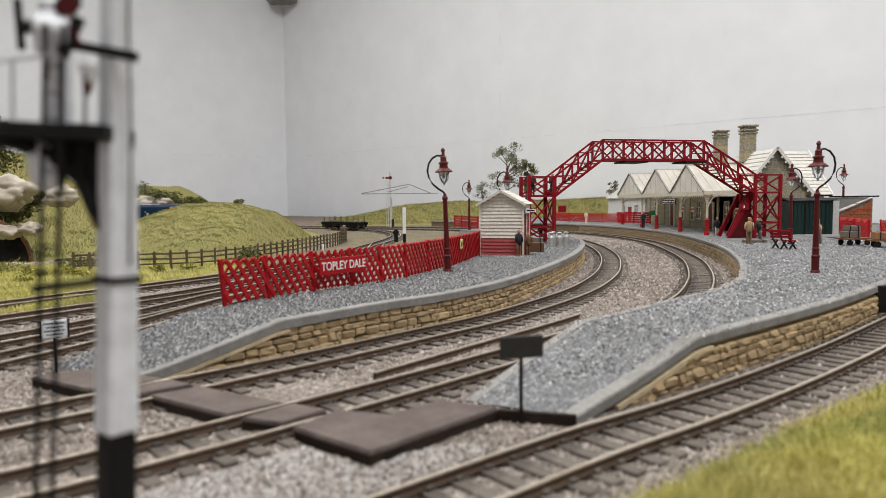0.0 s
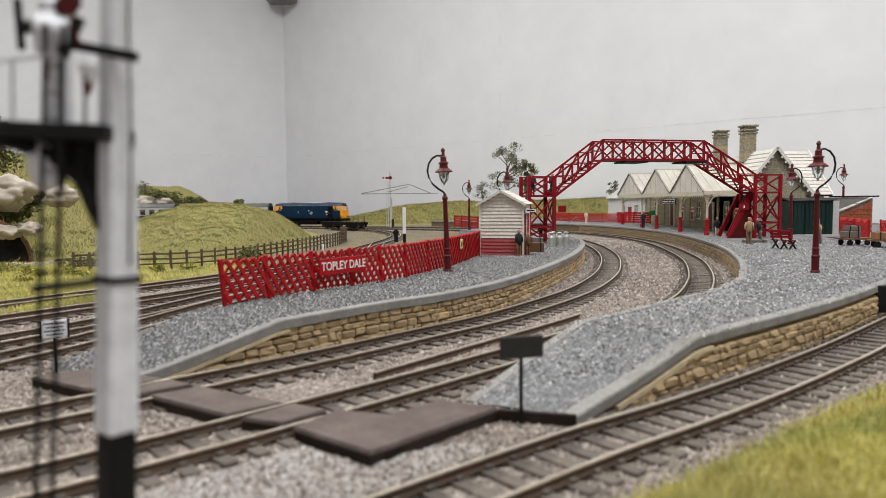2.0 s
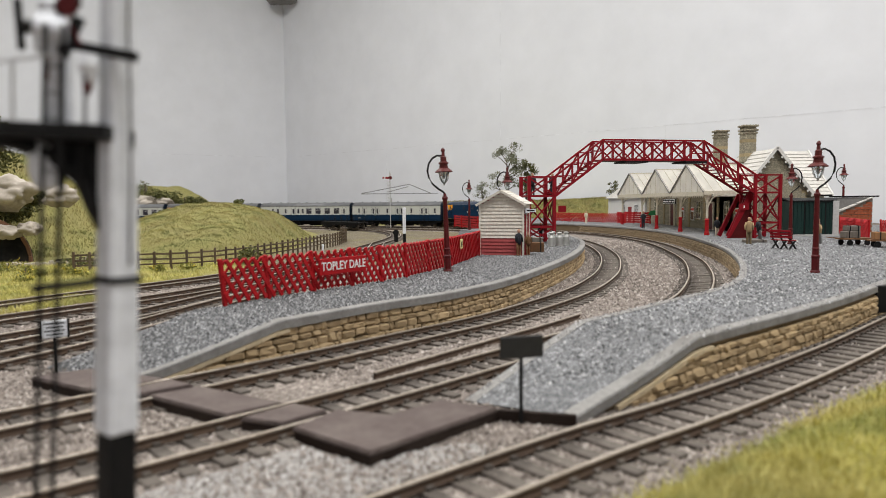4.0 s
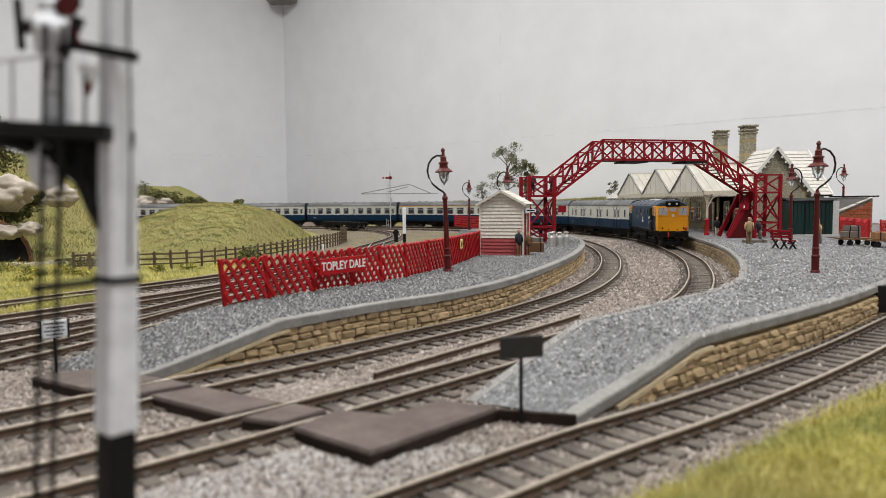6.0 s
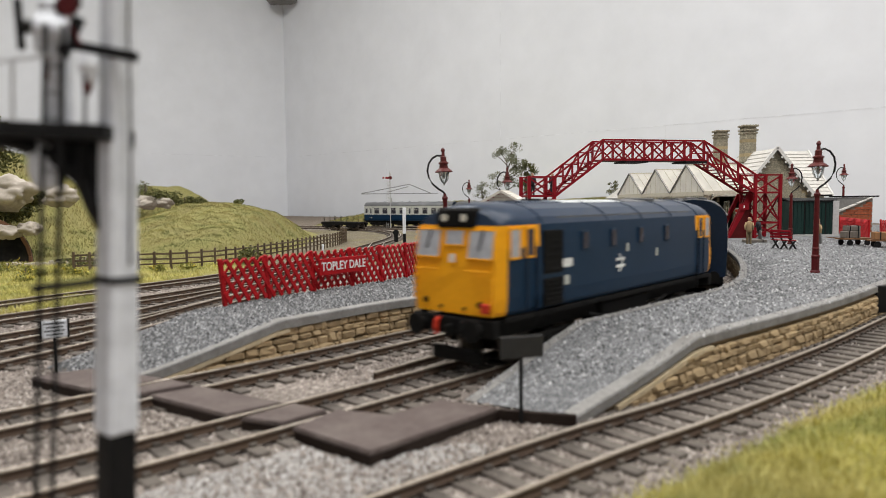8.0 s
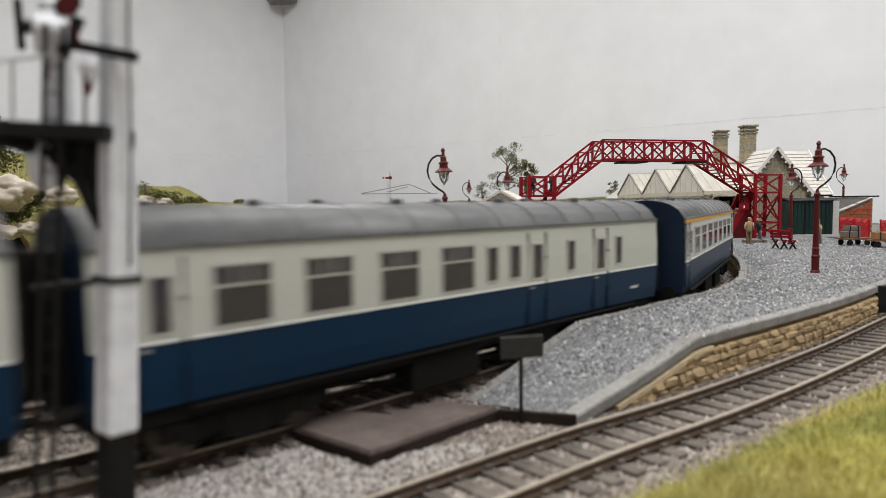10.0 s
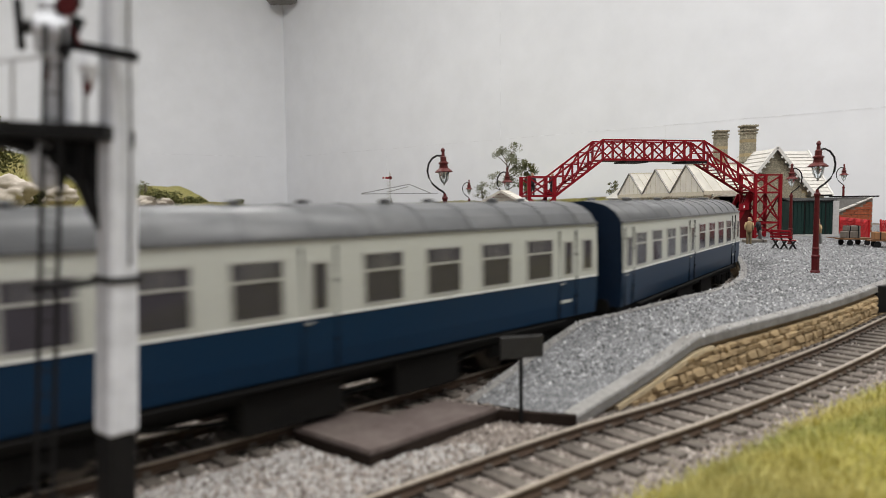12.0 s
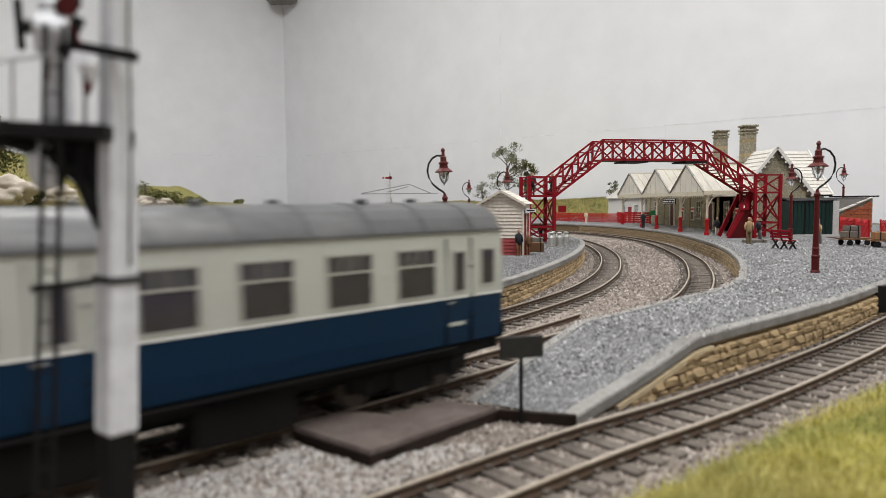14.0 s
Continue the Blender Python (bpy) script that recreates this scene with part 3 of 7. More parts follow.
def section(bm, prof, x0, x1, mats):
    """A body of constant section along x; prof of (y, z) for the left half from the bottom to the roof's crown; mats one per segment."""
    full = [(y, z) for y, z in prof] + [(-y, z) for y, z in reversed(prof[:-1])]
    k = len(full)
    r0 = [bm.verts.new((x0, y, z)) for y, z in full]
    r1 = [bm.verts.new((x1, y, z)) for y, z in full]
    ms = list(mats) + list(reversed(mats))
    for i in range(k - 1):
        f = bm.faces.new((r0[i], r0[i + 1], r1[i + 1], r1[i]))
        f.material_index = ms[i]
        f.smooth = ms[i] == 2
    bm.faces.new((r0[k - 1], r0[0], r1[0], r1[k - 1])).material_index = 0
    e0, e1 = bm.faces.new(r0[::-1]), bm.faces.new(r1)
    e0.material_index = e1.material_index = 3
    bmesh.ops.recalc_face_normals(bm, faces=bm.faces)
    return bm


COACH_L = 236.0
COACH = [(17.0, 13.0), (17.6, 17.5), (18.0, 25.8), (17.9, 34.0), (17.3, 43.6), (16.6, 45.0), (14.6, 47.6), (11.0, 49.9), (6.0, 51.3), (0.0, 51.8)]
TALL = 1.1  # the models stand a little over scale height
COACH_MATS = [0, 0, 1, 1, 2, 2, 2, 2, 2]


def bogie(parent, x, base, n_axle=2, r=6.0):
    bg = at(part("bogie", box(box(box(B(), (0, 14.2, 7.0), (base + 13, 1.8, 4.2), bev=0.4), (0, -14.2, 7.0), (base + 13, 1.8, 4.2), bev=0.4), (0, 0, 8), (9, 27, 3)), M_BLACK, parent), x, 0, 0)
    for k in range(n_axle):
        ax = (k - (n_axle - 1) / 2) * base / (n_axle - 1)
        bm = B()
        for sy in (-1, 1):
            rod(bm, (0, sy * 7.7, 0), (0, sy * 10.2, 0), r, r, 16)
            rod(bm, (0, sy * 7.2, 0), (0, sy * 7.9, 0), r + 0.6, r + 0.6, 16)
        rod(bm, (0, -13, 0), (0, 13, 0), 1.0)
        at(part("wheelset", bm, M_WHEEL, bg), ax, 0, r)
        for sy in (-1, 1):
            at(part("axlebox", box(B(), (0, 0, 0), (4.2, 1.6, 4.4), bev=0.4), M_BLACK, bg), ax, sy * 15.4, 6.2)
    # Plain blocks in place of brake gear, added to keep light out of the bogie.
    part("brake_gear_filler", box(box(B(), (-base * 0.25, 0, 5.2), (base * 0.34, 22, 6.4), bev=0.6), (base * 0.25, 0, 5.2), (base * 0.34, 22, 6.4), bev=0.6), M_BLACK, bg)
    for sy in (-1, 1):
        part("side_plate", prism(B(), [(-base / 2 - 5, 8.8), (-base / 2 - 2, 4.4), (-base * 0.2, 5.2), (-base * 0.14, 2.6), (base * 0.14, 2.6), (base * 0.2, 5.2), (base / 2 + 2, 4.4), (base / 2 + 5, 8.8)], "y", sy * 15.0 - 0.5, sy * 15.0 + 0.5), M_BLACK, bg)
    for sy in (-1, 1):
        for sx in (-1, 1):
            at(part("spring", rod(B(), (0, 0, -2.4), (0, 0, 2.4), 1.3, 1.3, 8), M_BLACK, bg), sx * base * 0.22, sy * 15.3, 6.0)
    return bg


def window(parent, x, side, w, z0, z1, vent=True, door=False):
    y = side * 17.95
    fr = B()
    t = 0.55
    for dx in (-w / 2, w / 2):
        box(fr, (dx, 0, 0), (t, 0.5, z1 - z0 + t))
    for dz in (z0, z1):
        box(fr, (0, 0, dz - (z0 + z1) / 2), (w - t, 0.5, t))
    if vent:
        box(fr, (0, 0, (z1 - z0) * 0.16), (w - t, 0.5, 0.6))
        box(fr, (0, 0, (z1 - z0) * 0.33), (0.5, 0.45, (z1 - z0) * 0.34 - 0.6))
        for dx in (-w * 0.23, w * 0.23):
            box(fr, (dx, 0, (z1 - z0) * 0.33), (0.35, 0.4, (z1 - z0) * 0.34 - 0.6))
    ob = at(part("window", fr, M_SILVER if not door else M_BLACK, parent), x, y, (z0 + z1) / 2)
    part("pane", box(B(), (0, -side * 0.06, 0), (w - t, 0.3, z1 - z0 - t * 0.5)), M_PANE, ob)
    return ob


def coach(label, wins, stripe=False):
    """wins: (x, width, kind) along the side; w: wide window, d: door window, n: narrow window."""
    c = thing("passenger_coach", 0, 0, 0, 0, label, "coach", "coaches of the train")
    part("body", section(B(), COACH, -COACH_L / 2, COACH_L / 2, COACH_MATS), [M_BLUE, M_CREAM, M_ROOF, M_DARKBLUE], c)
    for side in (-1, 1):
        # waist lining, gutter
        part("waist_line", box(B(), (0, side * 18.05, 25.9), (COACH_L - 1, 0.3, 0.5)), M_WHITE, c)
        part("gutter", box(B(), (0, side * 17.45, 44.0), (COACH_L, 0.9, 0.7)), M_ROOF, c)
        part("solebar", box(B(), (0, side * 15.2, 10.9), (COACH_L - 6, 1.2, 3.0)), M_BLACK, c)
        part("footboard", box(B(), (0, side * 17.6, 12.0), (COACH_L - 40, 1.6, 0.6)), M_BLACK, c)
        if stripe:
            part("stripe", box(B(), (0, side * 17.5, 42.7), (COACH_L - 1, 0.5, 1.05)), M_STRIPE, c)
        for x, w, kind in ((a * COACH_L / 258, b * 0.96, q) for a, b, q in wins):
            if kind == "w":
                window(c, x, side, w, 27.2, 39.6)
            elif kind == "d":
                window(c, x, side, w, 27.4, 38.4, vent=False)
                for dx in (-5.2, 5.2):
                    part("door_gap", box(B(), (x + dx, side * 17.75, 27.5), (0.25, 0.55, 29)), M_BLACK, c)
                part("door_handle", box(B(), (x + 3.6, side * 18.2, 24.6), (1.8, 0.6, 0.5)), M_SILVER, c)
                for dz in (20, 26, 34):
                    part("hinge", box(B(), (x - 5.0, side * 18.1, dz), (0.9, 0.6, 0.8)), M_BLACK, c)
            else:
                window(c, x, side, w, 28.5, 38.6, vent=False)
        part("number_plate", box(B(), (-COACH_L / 2 + 20, side * 17.72, 18.6), (6.5, 0.25, 1.0)), M_CREAM, c)
    for k in range(9):
        part("roof_vent", lathe(B(), [(1.7, 50.6), (1.9, 52.2), (1.9, 52.7), (0.6, 53.0)], 8, (-98 + 24.5 * k, 3.5 if k % 2 else -3.5, 0)), M_ROOF, c)
    for k in range(12):
        x = -COACH_L / 2 + 12 + k * (COACH_L - 24) / 11
        rib = B()
        tube(rib, [(x, s * (y + 0.05), z + 0.08) for s, (y, z) in [(1, p) for p in COACH[4:]] + [(-1, p) for p in COACH[4:-1][::-1]]], 0.2, 4)
        part("roof_rib", rib, M_ROOF, c)
    for e in (-1, 1):
        g = at(part("gangway", box(box(B(), (0, 0, 29), (4.4, 12.5, 31), bev=1.2), (1.9 * e, 0, 29), (1.2, 9.0, 27)), M_BLACK, c), e * (COACH_L / 2 + 2.3), 0, 0)
        for sy in (-1, 1):
            bm = rod(B(), (0, sy * 11.4, 13.6), (e * 4.6, sy * 11.4, 13.6), 1.1, 1.1)
            rod(bm, (e * 4.6, sy * 11.4, 13.6), (e * 5.4, sy * 11.4, 13.6), 2.8, 2.8, 12)
            at(part("buffer", bm, M_BLACK, c), e * COACH_L / 2, 0, 0)
        part("headstock", box(B(), (e * (COACH_L / 2 - 1.5), 0, 11.6), (2.5, 32, 4.2)), M_BLACK, c)
        bogie(c, e * 82, 32)
    # The long box is added to block light, so it stays dark beneath the coach.
    part("underframe", box(box(B(), (0, 0, 10.4), (COACH_L - 12, 26, 4.4)), (4, 0, 6.8), (96, 10, 4.4), bev=0.4), M_BLACK, c)
    part("dynamo", rod(B(), (48, -6, 6.4), (60, -6, 6.4), 3.0, 3.0, 12), M_BLACK, c)
    part("brake_cylinder", rod(B(), (-52, 5, 6.6), (-40, 5, 6.6), 3.2, 3.2, 12), M_BLACK, c)
    part("battery_box", box(B(), (16, 12, 6.2), (30, 9, 9.5), bev=0.5), M_BLACK, c)
    part("vacuum_box", box(B(), (-26, -12, 7.2), (24, 8, 6), bev=0.5), M_BLACK, c)
    part("underframe_box", box(B(), (-30, 12, 6.2), (26, 9, 9.5), bev=0.5), M_BLACK, c)
    for sy in (-1, 1):
        part("truss_rod", bar(bar(bar(B(), (-70, sy * 13, 9.6), (-34, sy * 13, 5.0), 0.8, 0.8), (-34, sy * 13, 5.0), (34, sy * 13, 5.0), 0.8, 0.8), (34, sy * 13, 5.0), (70, sy * 13, 9.6), 0.8, 0.8), M_BLACK, c)
    c.scale = (1, 1, TALL)
    return c


OPEN = [(120.5, 6, "d"), (104, 14, "w"), (79, 14, "w"), (54, 14, "w"), (29, 14, "w"), (10, 5, "d"), (-13, 14, "w"), (-38.5, 14.5, "w"), (-64.5, 14.5, "w"), (-89.6, 14.5, "w"), (-108, 5, "d"), (-121.5, 6, "n")]
FIRST = [(122, 4.5, "d"), (111, 6, "n")] + [(-88.5 + 29.5 * k, 18, "w") for k in range(7)] + [(-111, 6, "n"), (-122.4, 4.5, "d")]
BRAKE = [(114, 5, "d"), (93, 15, "w"), (66.5, 15, "w"), (40, 15, "w"), (13.7, 15, "w"), (-4, 5.5, "n"), (-17, 6, "n"), (-31, 6, "d"), (-54, 5, "n"), (-77, 6, "d"), (-92, 5, "n")]
VAN = [(-108, 5, "n"), (-92, 5, "d"), (-64, 5, "d"), (-52, 5, "d"), (-22, 5, "n"), (8, 5, "d"), (20, 5, "d"), (48, 5, "n"), (78, 5, "d"), (90, 5, "d"), (114, 5, "n")]

coaches = [
    coach("blue and grey luggage van coach with narrow windows", VAN),
    coach("blue and grey brake coach with doors at one end", BRAKE),
    coach("blue and grey first class coach with a yellow stripe", FIRST, True),
    coach("blue and grey open coach with wide windows and dark roof", OPEN),
    coach("blue and grey open coach with wide windows and dark roof", OPEN),
    coach("blue and grey open coach, the last of the train", OPEN),
]

# ---- diesel locomotive
LOCO_L = 184.0
LSEC = [(16.6, 17.0), (17.2, 18.2), (17.6, 22.0), (17.5, 36.0), (17.2, 42.4), (15.6, 44.6), (12.0, 46.9), (6.5, 48.5), (0.0, 49.1)]


def loco():
    c = thing("diesel_locomotive", 0, 0, 0, 0, "blue diesel locomotive with orange-yellow cab ends", "locomotive")
    X = LOCO_L / 2
    bm = section(B(), LSEC, -X + 24, X - 24, [0, 0, 0, 0, 1, 1, 1, 1])
    part("body", bm, [M_BLUE, M_ROOF_BLUE, M_ROOF, M_BLUE], c)
    for e in (-1, 1):
        # cab: lower part upright, windows raked back, roof curving down to the brow
        cab = B()
        stations = [(X - 24, 0.0, 0), (X - 14, 0.0, 0), (X - 5.5, 0.2, 1), (X - 1.2, 0.7, 2)]
        rings = []
        for sx, inset, d in stations:
            rings.append([])
            for y, z in LSEC[:5] + LSEC[5:]:
                yy = max(0.0, y - inset - (0.9 if d == 2 else 0))
                zz = z - (0 if z < 43 else (z - 42.4) * (0.0, 0.08, 0.28)[d] if d else 0)
                xx = sx
                if d == 2:
                    xx = X if z < 30 else X - (z - 30) * 0.19
                if d == 1 and z > 30:
                    xx = sx - (z - 30) * 0.08
                rings[-1].append((xx, yy, zz))
        full = [[(e * x, y, z) for x, y, z in r] + [(e * x, -y, z) for x, y, z in r[:-1][::-1]] for r in rings]
        vs = [[cab.verts.new(p) for p in r] for r in full]
        k = len(vs[0])
        for ia in range(3):
            for j in range(k - 1):
                f = cab.faces.new((vs[ia][j], vs[ia][j + 1], vs[ia + 1][j + 1], vs[ia + 1][j]))
                jj = min(j, k - 2 - j)
                up = jj >= 4
                if ia == 0:
                    f.material_index = 1 if up else (2 if jj == 3 else 0)
                else:
                    f.material_index = 1 if up else (2 if (jj == 3 or ia == 2) else 0)
                f.smooth = up
        cab.faces.new(vs[3][:5] + vs[3][k - 5:]).material_index = 2
        cab.faces.new(vs[3][4:k - 4]).material_index = 1
        bmesh.ops.recalc_face_normals(cab, faces=cab.faces)
        cb = part("cab", cab, [M_BLUE, M_ROOF_BLUE, M_YELLOW], c, "orange-yellow cab end")
        # front windows, following the rake
        for yc, w, z0, z1, m in ((10.6, 9.9, 32.9, 41.2, M_PANE_REFLECTION), (0, 7.6, 36.6, 41.2, M_PANE_REFLECTION), (-10.6, 9.9, 32.9, 41.2, M_PANE_REFLECTION)):
            zc, hh = (z0 + z1) / 2, z1 - z0
            xc = X - (zc - 30) * 0.19
            fr = B()
            for dy in (-w / 2, w / 2):
                box(fr, (0, dy, 0), (0.7, 0.6, hh + 0.6), bev=0.12)
            for dz in (-hh / 2, hh / 2):
                box(fr, (0, 0, dz), (0.7, w, 0.6), bev=0.12)
            wn = at(part("windscreen", fr, M_YELLOW, cb), e * (xc + 0.1), yc, zc, 0, 0, -e * 10.8)
            part("pane", box(B(), (e * 0.05, 0, 0), (0.4, w - 0.4, hh - 0.4)), m, wn)
            if yc:
                part("wiper", bar(B(), (e * 0.6, 0.8, hh / 2), (e * 0.6, -0.6, -hh * 0.2), 0.35, 0.35), M_BLACK, wn)
        # head-code box with two lights
        hb = at(part("headcode_box", box(B(), (0, 0, 0), (5.0, 15.5, 5.6), bev=0.7), M_BLACK, cb), e * (X - 3.6), 0, 44.6)
        for sy in (-3.9, 3.9):
            rod_b = rod(B(), (e * 2.4, sy, 0), (e * 2.75, sy, 0), 1.15, 1.15, 12)
            part("marker_light", rod_b, M_LAMP, hb)
        # cab side windows and door
        for side in (-1, 1):
            for xw, w in ((X - 9.6, 5.6), (X - 18.2, 4.6)):
                fr = B()
                for dx in (-w / 2, w / 2):
                    box(fr, (dx, 0, 0), (0.6, 0.7, 8.8))
                for dz in (-4.2, 4.2):
                    box(fr, (0, 0, dz), (w, 0.7, 0.6))
                wn = at(part("side_window", fr, M_YELLOW, cb), e * xw, side * 17.45, 37.3)
                part("pane", box(B(), (0, side * 0.05, 0), (w - 0.4, 0.35, 8.2)), M_PANE_REFLECTION if w > 5 else M_PANE, wn)
            for dx in (X - 15.6, X - 21.4):
                part("handrail", rod(B(), (e * dx, side * 18.2, 17), (e * dx, side * 18.2, 33), 0.3, 0.3, 6), M_DARKBLUE, cb)
            part("door_gap", box(B(), (e * (X - 21.9), side * 17.5, 25), (0.3, 0.4, 24)), M_BLACK, cb)
        # front rails, lamps, buffers, pipes
        for yy in (-10.5, 10.5):
            part("front_rail", rod(B(), (e * (X + 0.8), yy - 4.6, 29.6), (e * (X + 0.8), yy + 4.6, 29.6), 0.35, 0.35, 6), M_YELLOW, cb)
            part("tail_lamp", rod(B(), (e * (X - 0.2), yy * 1.05, 20.2), (e * (X + 0.6), yy * 1.05, 20.2), 0.9, 0.9, 10), M_BLACK, cb)
        for yy in (-4.8, 4.8):
            part("lamp_bracket", rod(B(), (e * (X - 0.2), yy, 18.6), (e * (X + 0.4), yy, 18.6), 0.6, 0.6, 8), M_BLACK, cb)
        part("emblem", box(B(), (e * (X + 0.0), 0, 33.0), (0.5, 2.0, 2.4)), M_WHITE, cb)
        for yy in (-15.6, 15.6):
            for q in range(4):
                part("jumper_cable", box(B(), (e * (X + 0.2), yy, 21 + q * 2.0), (0.8, 0.9, 1.4)), M_YELLOW, cb)
        part("red_lamp", box(B(), (e * (X + 0.6), 13.4 * e, 19.4), (1.6, 3.0, 2.8), bev=0.3), M_RED, cb)
        bb = part("buffer_beam", box(B(), (e * (X - 1.2), 0, 13.4), (3.4, 33, 5.0), bev=0.3), M_BLACK, c)
        for sy in (-1, 1):
            b2m = rod(B(), (e * X, sy * 11.4, 13.4), (e * (X + 4.6), sy * 11.4, 13.4), 1.5, 1.3, 10)
            rod(b2m, (e * (X + 4.6), sy * 11.4, 13.4), (e * (X + 5.6), sy * 11.4, 13.4), 3.3, 3.2, 14)
            part("buffer", b2m, M_BLACK, bb)
            part("brake_pipe", tube(B(), [(e * (X + 0.5), sy * 5.2, 15.2), (e * (X + 1.8), sy * 5.2, 14.6), (e * (X + 2.2), sy * 5.2, 12.6), (e * (X + 1.8), sy * 5.2, 10.6)], 0.75, 8), M_RED if sy == -e else M_BLACK, bb)
        part("coupling_hook", box(B(), (e * (X + 1.8), 0, 12.2), (4.0, 1.6, 3.4), bev=0.4), M_BLACK, bb)
        bogie(c, e * 54, 31, 2, 7.2)
        part("snow_plough", box(B(), (e * (X - 2.0), 0, 4.6), (2.0, 20, 4.0), bev=0.4), M_BLACK, c)
    for side in (-1, 1):
        y = side * 17.7
        for z0, z1 in ((27.5, 40.5), (17.5, 26.0)):
            g = at(part("side_grille", box(B(), (0, 0, 0), (12.5, 0.5, z1 - z0), bev=0.15), M_BLACK, c), X - 32, y, (z0 + z1) / 2)
            for q in range(6):
                part("louvre", box(B(), (0, side * 0.35, -(z1 - z0) / 2 + (q + 0.5) * (z1 - z0) / 6), (11.6, 0.3, 0.5)), M_BLACK, g)
        for xw in (38, 16, -8, -34):
            wn = at(part("body_window", box(B(), (0, 0, 0), (4.6, 0.5, 6.4), bev=0.3), M_BLUE, c), xw, y, 36.5)
            part("pane", box(B(), (0, side * 0.12, 0), (3.4, 0.5, 5.2)), M_PANE, wn)
        # white arrow emblem, drawn as plain bars, and lettering as plain bars
        for dz in (1.2, -1.2):
            part("white_emblem", box(B(), (10, y, 27.5 + dz), (7.0, 0.25, 1.0)), M_WHITE, c)
        for dz in (3.1, -3.1):
            part("white_emblem", bar(B(), (8.6, y, 27.5), (11.4, y, 27.5 + dz), 0.9, 0.25), M_WHITE, c)
        part("number_plate", box(B(), (52, y, 30.0), (9.5, 0.25, 2.6)), M_WHITE, c)
        part("data_panel", box(B(), (51, y, 24.6), (3.2, 0.25, 2.8)), M_CREAM, c)
        part("door_panel", box(B(), (4, y, 32.5), (2.0, 0.25, 2.8)), M_CREAM, c)
        part("door_panel", box(B(), (-24, y, 29.5), (1.6, 0.25, 3.0)), M_CREAM, c)
        part("solebar", box(B(), (0, side * 16.8, 15.8), (LOCO_L - 10, 1.2, 1.4)), M_BLACK, c)
        part("pipe_run", tube(B(), [(-36, side * 16.6, 11.5), (-24, side * 16.8, 9.5), (20, side * 16.8, 9.5), (34, side * 16.6, 12)], 0.7, 6), M_BLACK, c)
        part("fuel_tank", box(B(), (0, side * 11.0, 9.0), (42, 9.0, 11), bev=1.0), M_BLACK, c)
        part("roof_seam", box(B(), (-4, side * 15.8, 44.2), (118, 0.5, 0.5)), M_ROOF, c)
    for x0, x1, m in ((-14, 34, M_WHITE_ROOF), (36, 60, M_ROOF_BLUE), (-62, -18, M_ROOF)):
        pr = [(6.2, 48.6), (5.2, 49.0), (0, 49.5), (-5.2, 49.0), (-6.2, 48.6), (-5, 48.0), (5, 48.0)]
        part("roof_panel", prism(B(), pr, "x", x0, x1), m, c)
    # Added filler that closes the bright see-through gap under the body.
    part("underframe", box(B(), (0, 0, 12.6), (LOCO_L - 16, 27, 4.6)), M_BLACK, c)
    part("roof_fan", lathe(B(), [(7.0, 48.0), (7.2, 49.6), (6.2, 49.9), (1.5, 49.6)], 20, (-44, 0, 0)), M_ROOF, c)
    part("exhaust", box(B(), (46, 0, 49.2), (9, 4.0, 1.6), bev=0.4), M_BLACK, c)
    for x in (-70, -40, -10, 20, 66):
        tb = B()
        tube(tb, [(x, s * (y + 0.05), z + 0.06) for s, (y, z) in [(1, p) for p in LSEC[4:]] + [(-1, p) for p in LSEC[4:-1][::-1]]], 0.3, 4)
        part("roof_seam", tb, M_ROOF_BLUE, c)
    c.scale = (1, 1.09, 1.16)
    return c


M_ROOF_BLUE = paint("blue_roof", (0.018, 0.032, 0.06), 0.30, grain=400, wear=0.3, dirt=(0.07, 0.075, 0.08), bump=0.06)
M_WHITE_ROOF = paint("translucent_roof_panel", (0.5, 0.52, 0.52), 0.4, grain=400, wear=0.3, dirt=(0.3, 0.3, 0.3), bump=0.06)
engine = loco()

# ---------------------------------------------------------------- lineside and platform things
M_CRIMSON = paint("crimson_paint", (0.235, 0.007, 0.014), 0.45, grain=450, wear=0.25, dirt=(0.16, 0.012, 0.015), bump=0.08)
M_REDFENCE = paint("red_fence_paint", (0.37, 0.009, 0.013), 0.5, grain=500, wear=0.25, dirt=(0.27, 0.02, 0.02), bump=0.1, random=0.12)
M_MAROON = paint("maroon_lamp_paint", (0.085, 0.009, 0.010), 0.4, grain=450, wear=0.25, dirt=(0.08, 0.02, 0.02), bump=0.08)
M_HOOD = paint("faded_maroon_hood", (0.105, 0.022, 0.02), 0.4, grain=450, wear=0.35, dirt=(0.12, 0.06, 0.05), bump=0.08)
M_HUT = paint("cream_clapboard", (0.66, 0.62, 0.55), 0.7, grain=400, wear=0.25, dirt=(0.42, 0.38, 0.32), bump=0.15, random=0.06)
M_HUTRED = paint("pale_red_clapboard", (0.34, 0.07, 0.07), 0.65, grain=400, wear=0.25, dirt=(0.2, 0.05, 0.05), bump=0.15, random=0.08)
M_FELT = paint("pale_roof_board", (0.60, 0.57, 0.51), 0.8, grain=300, wear=0.4, dirt=(0.38, 0.36, 0.32), bump=0.2, random=0.07)
M_POST = paint("white_post_paint", (0.74, 0.76, 0.80), 0.5, grain=300, wear=0.15, dirt=(0.5, 0.52, 0.55), bump=0.06)
M_VANGREY_POST = paint("grey_white_rail_paint", (0.42, 0.42, 0.42), 0.6, grain=400, wear=0.3, dirt=(0.3, 0.3, 0.3))
M_CLEAR = glass_mat("lamp_glass")
M_IRON = paint("black_iron", (0.009, 0.009, 0.0095), 0.55, grain=500, wear=0.3, dirt=(0.025, 0.022, 0.02))
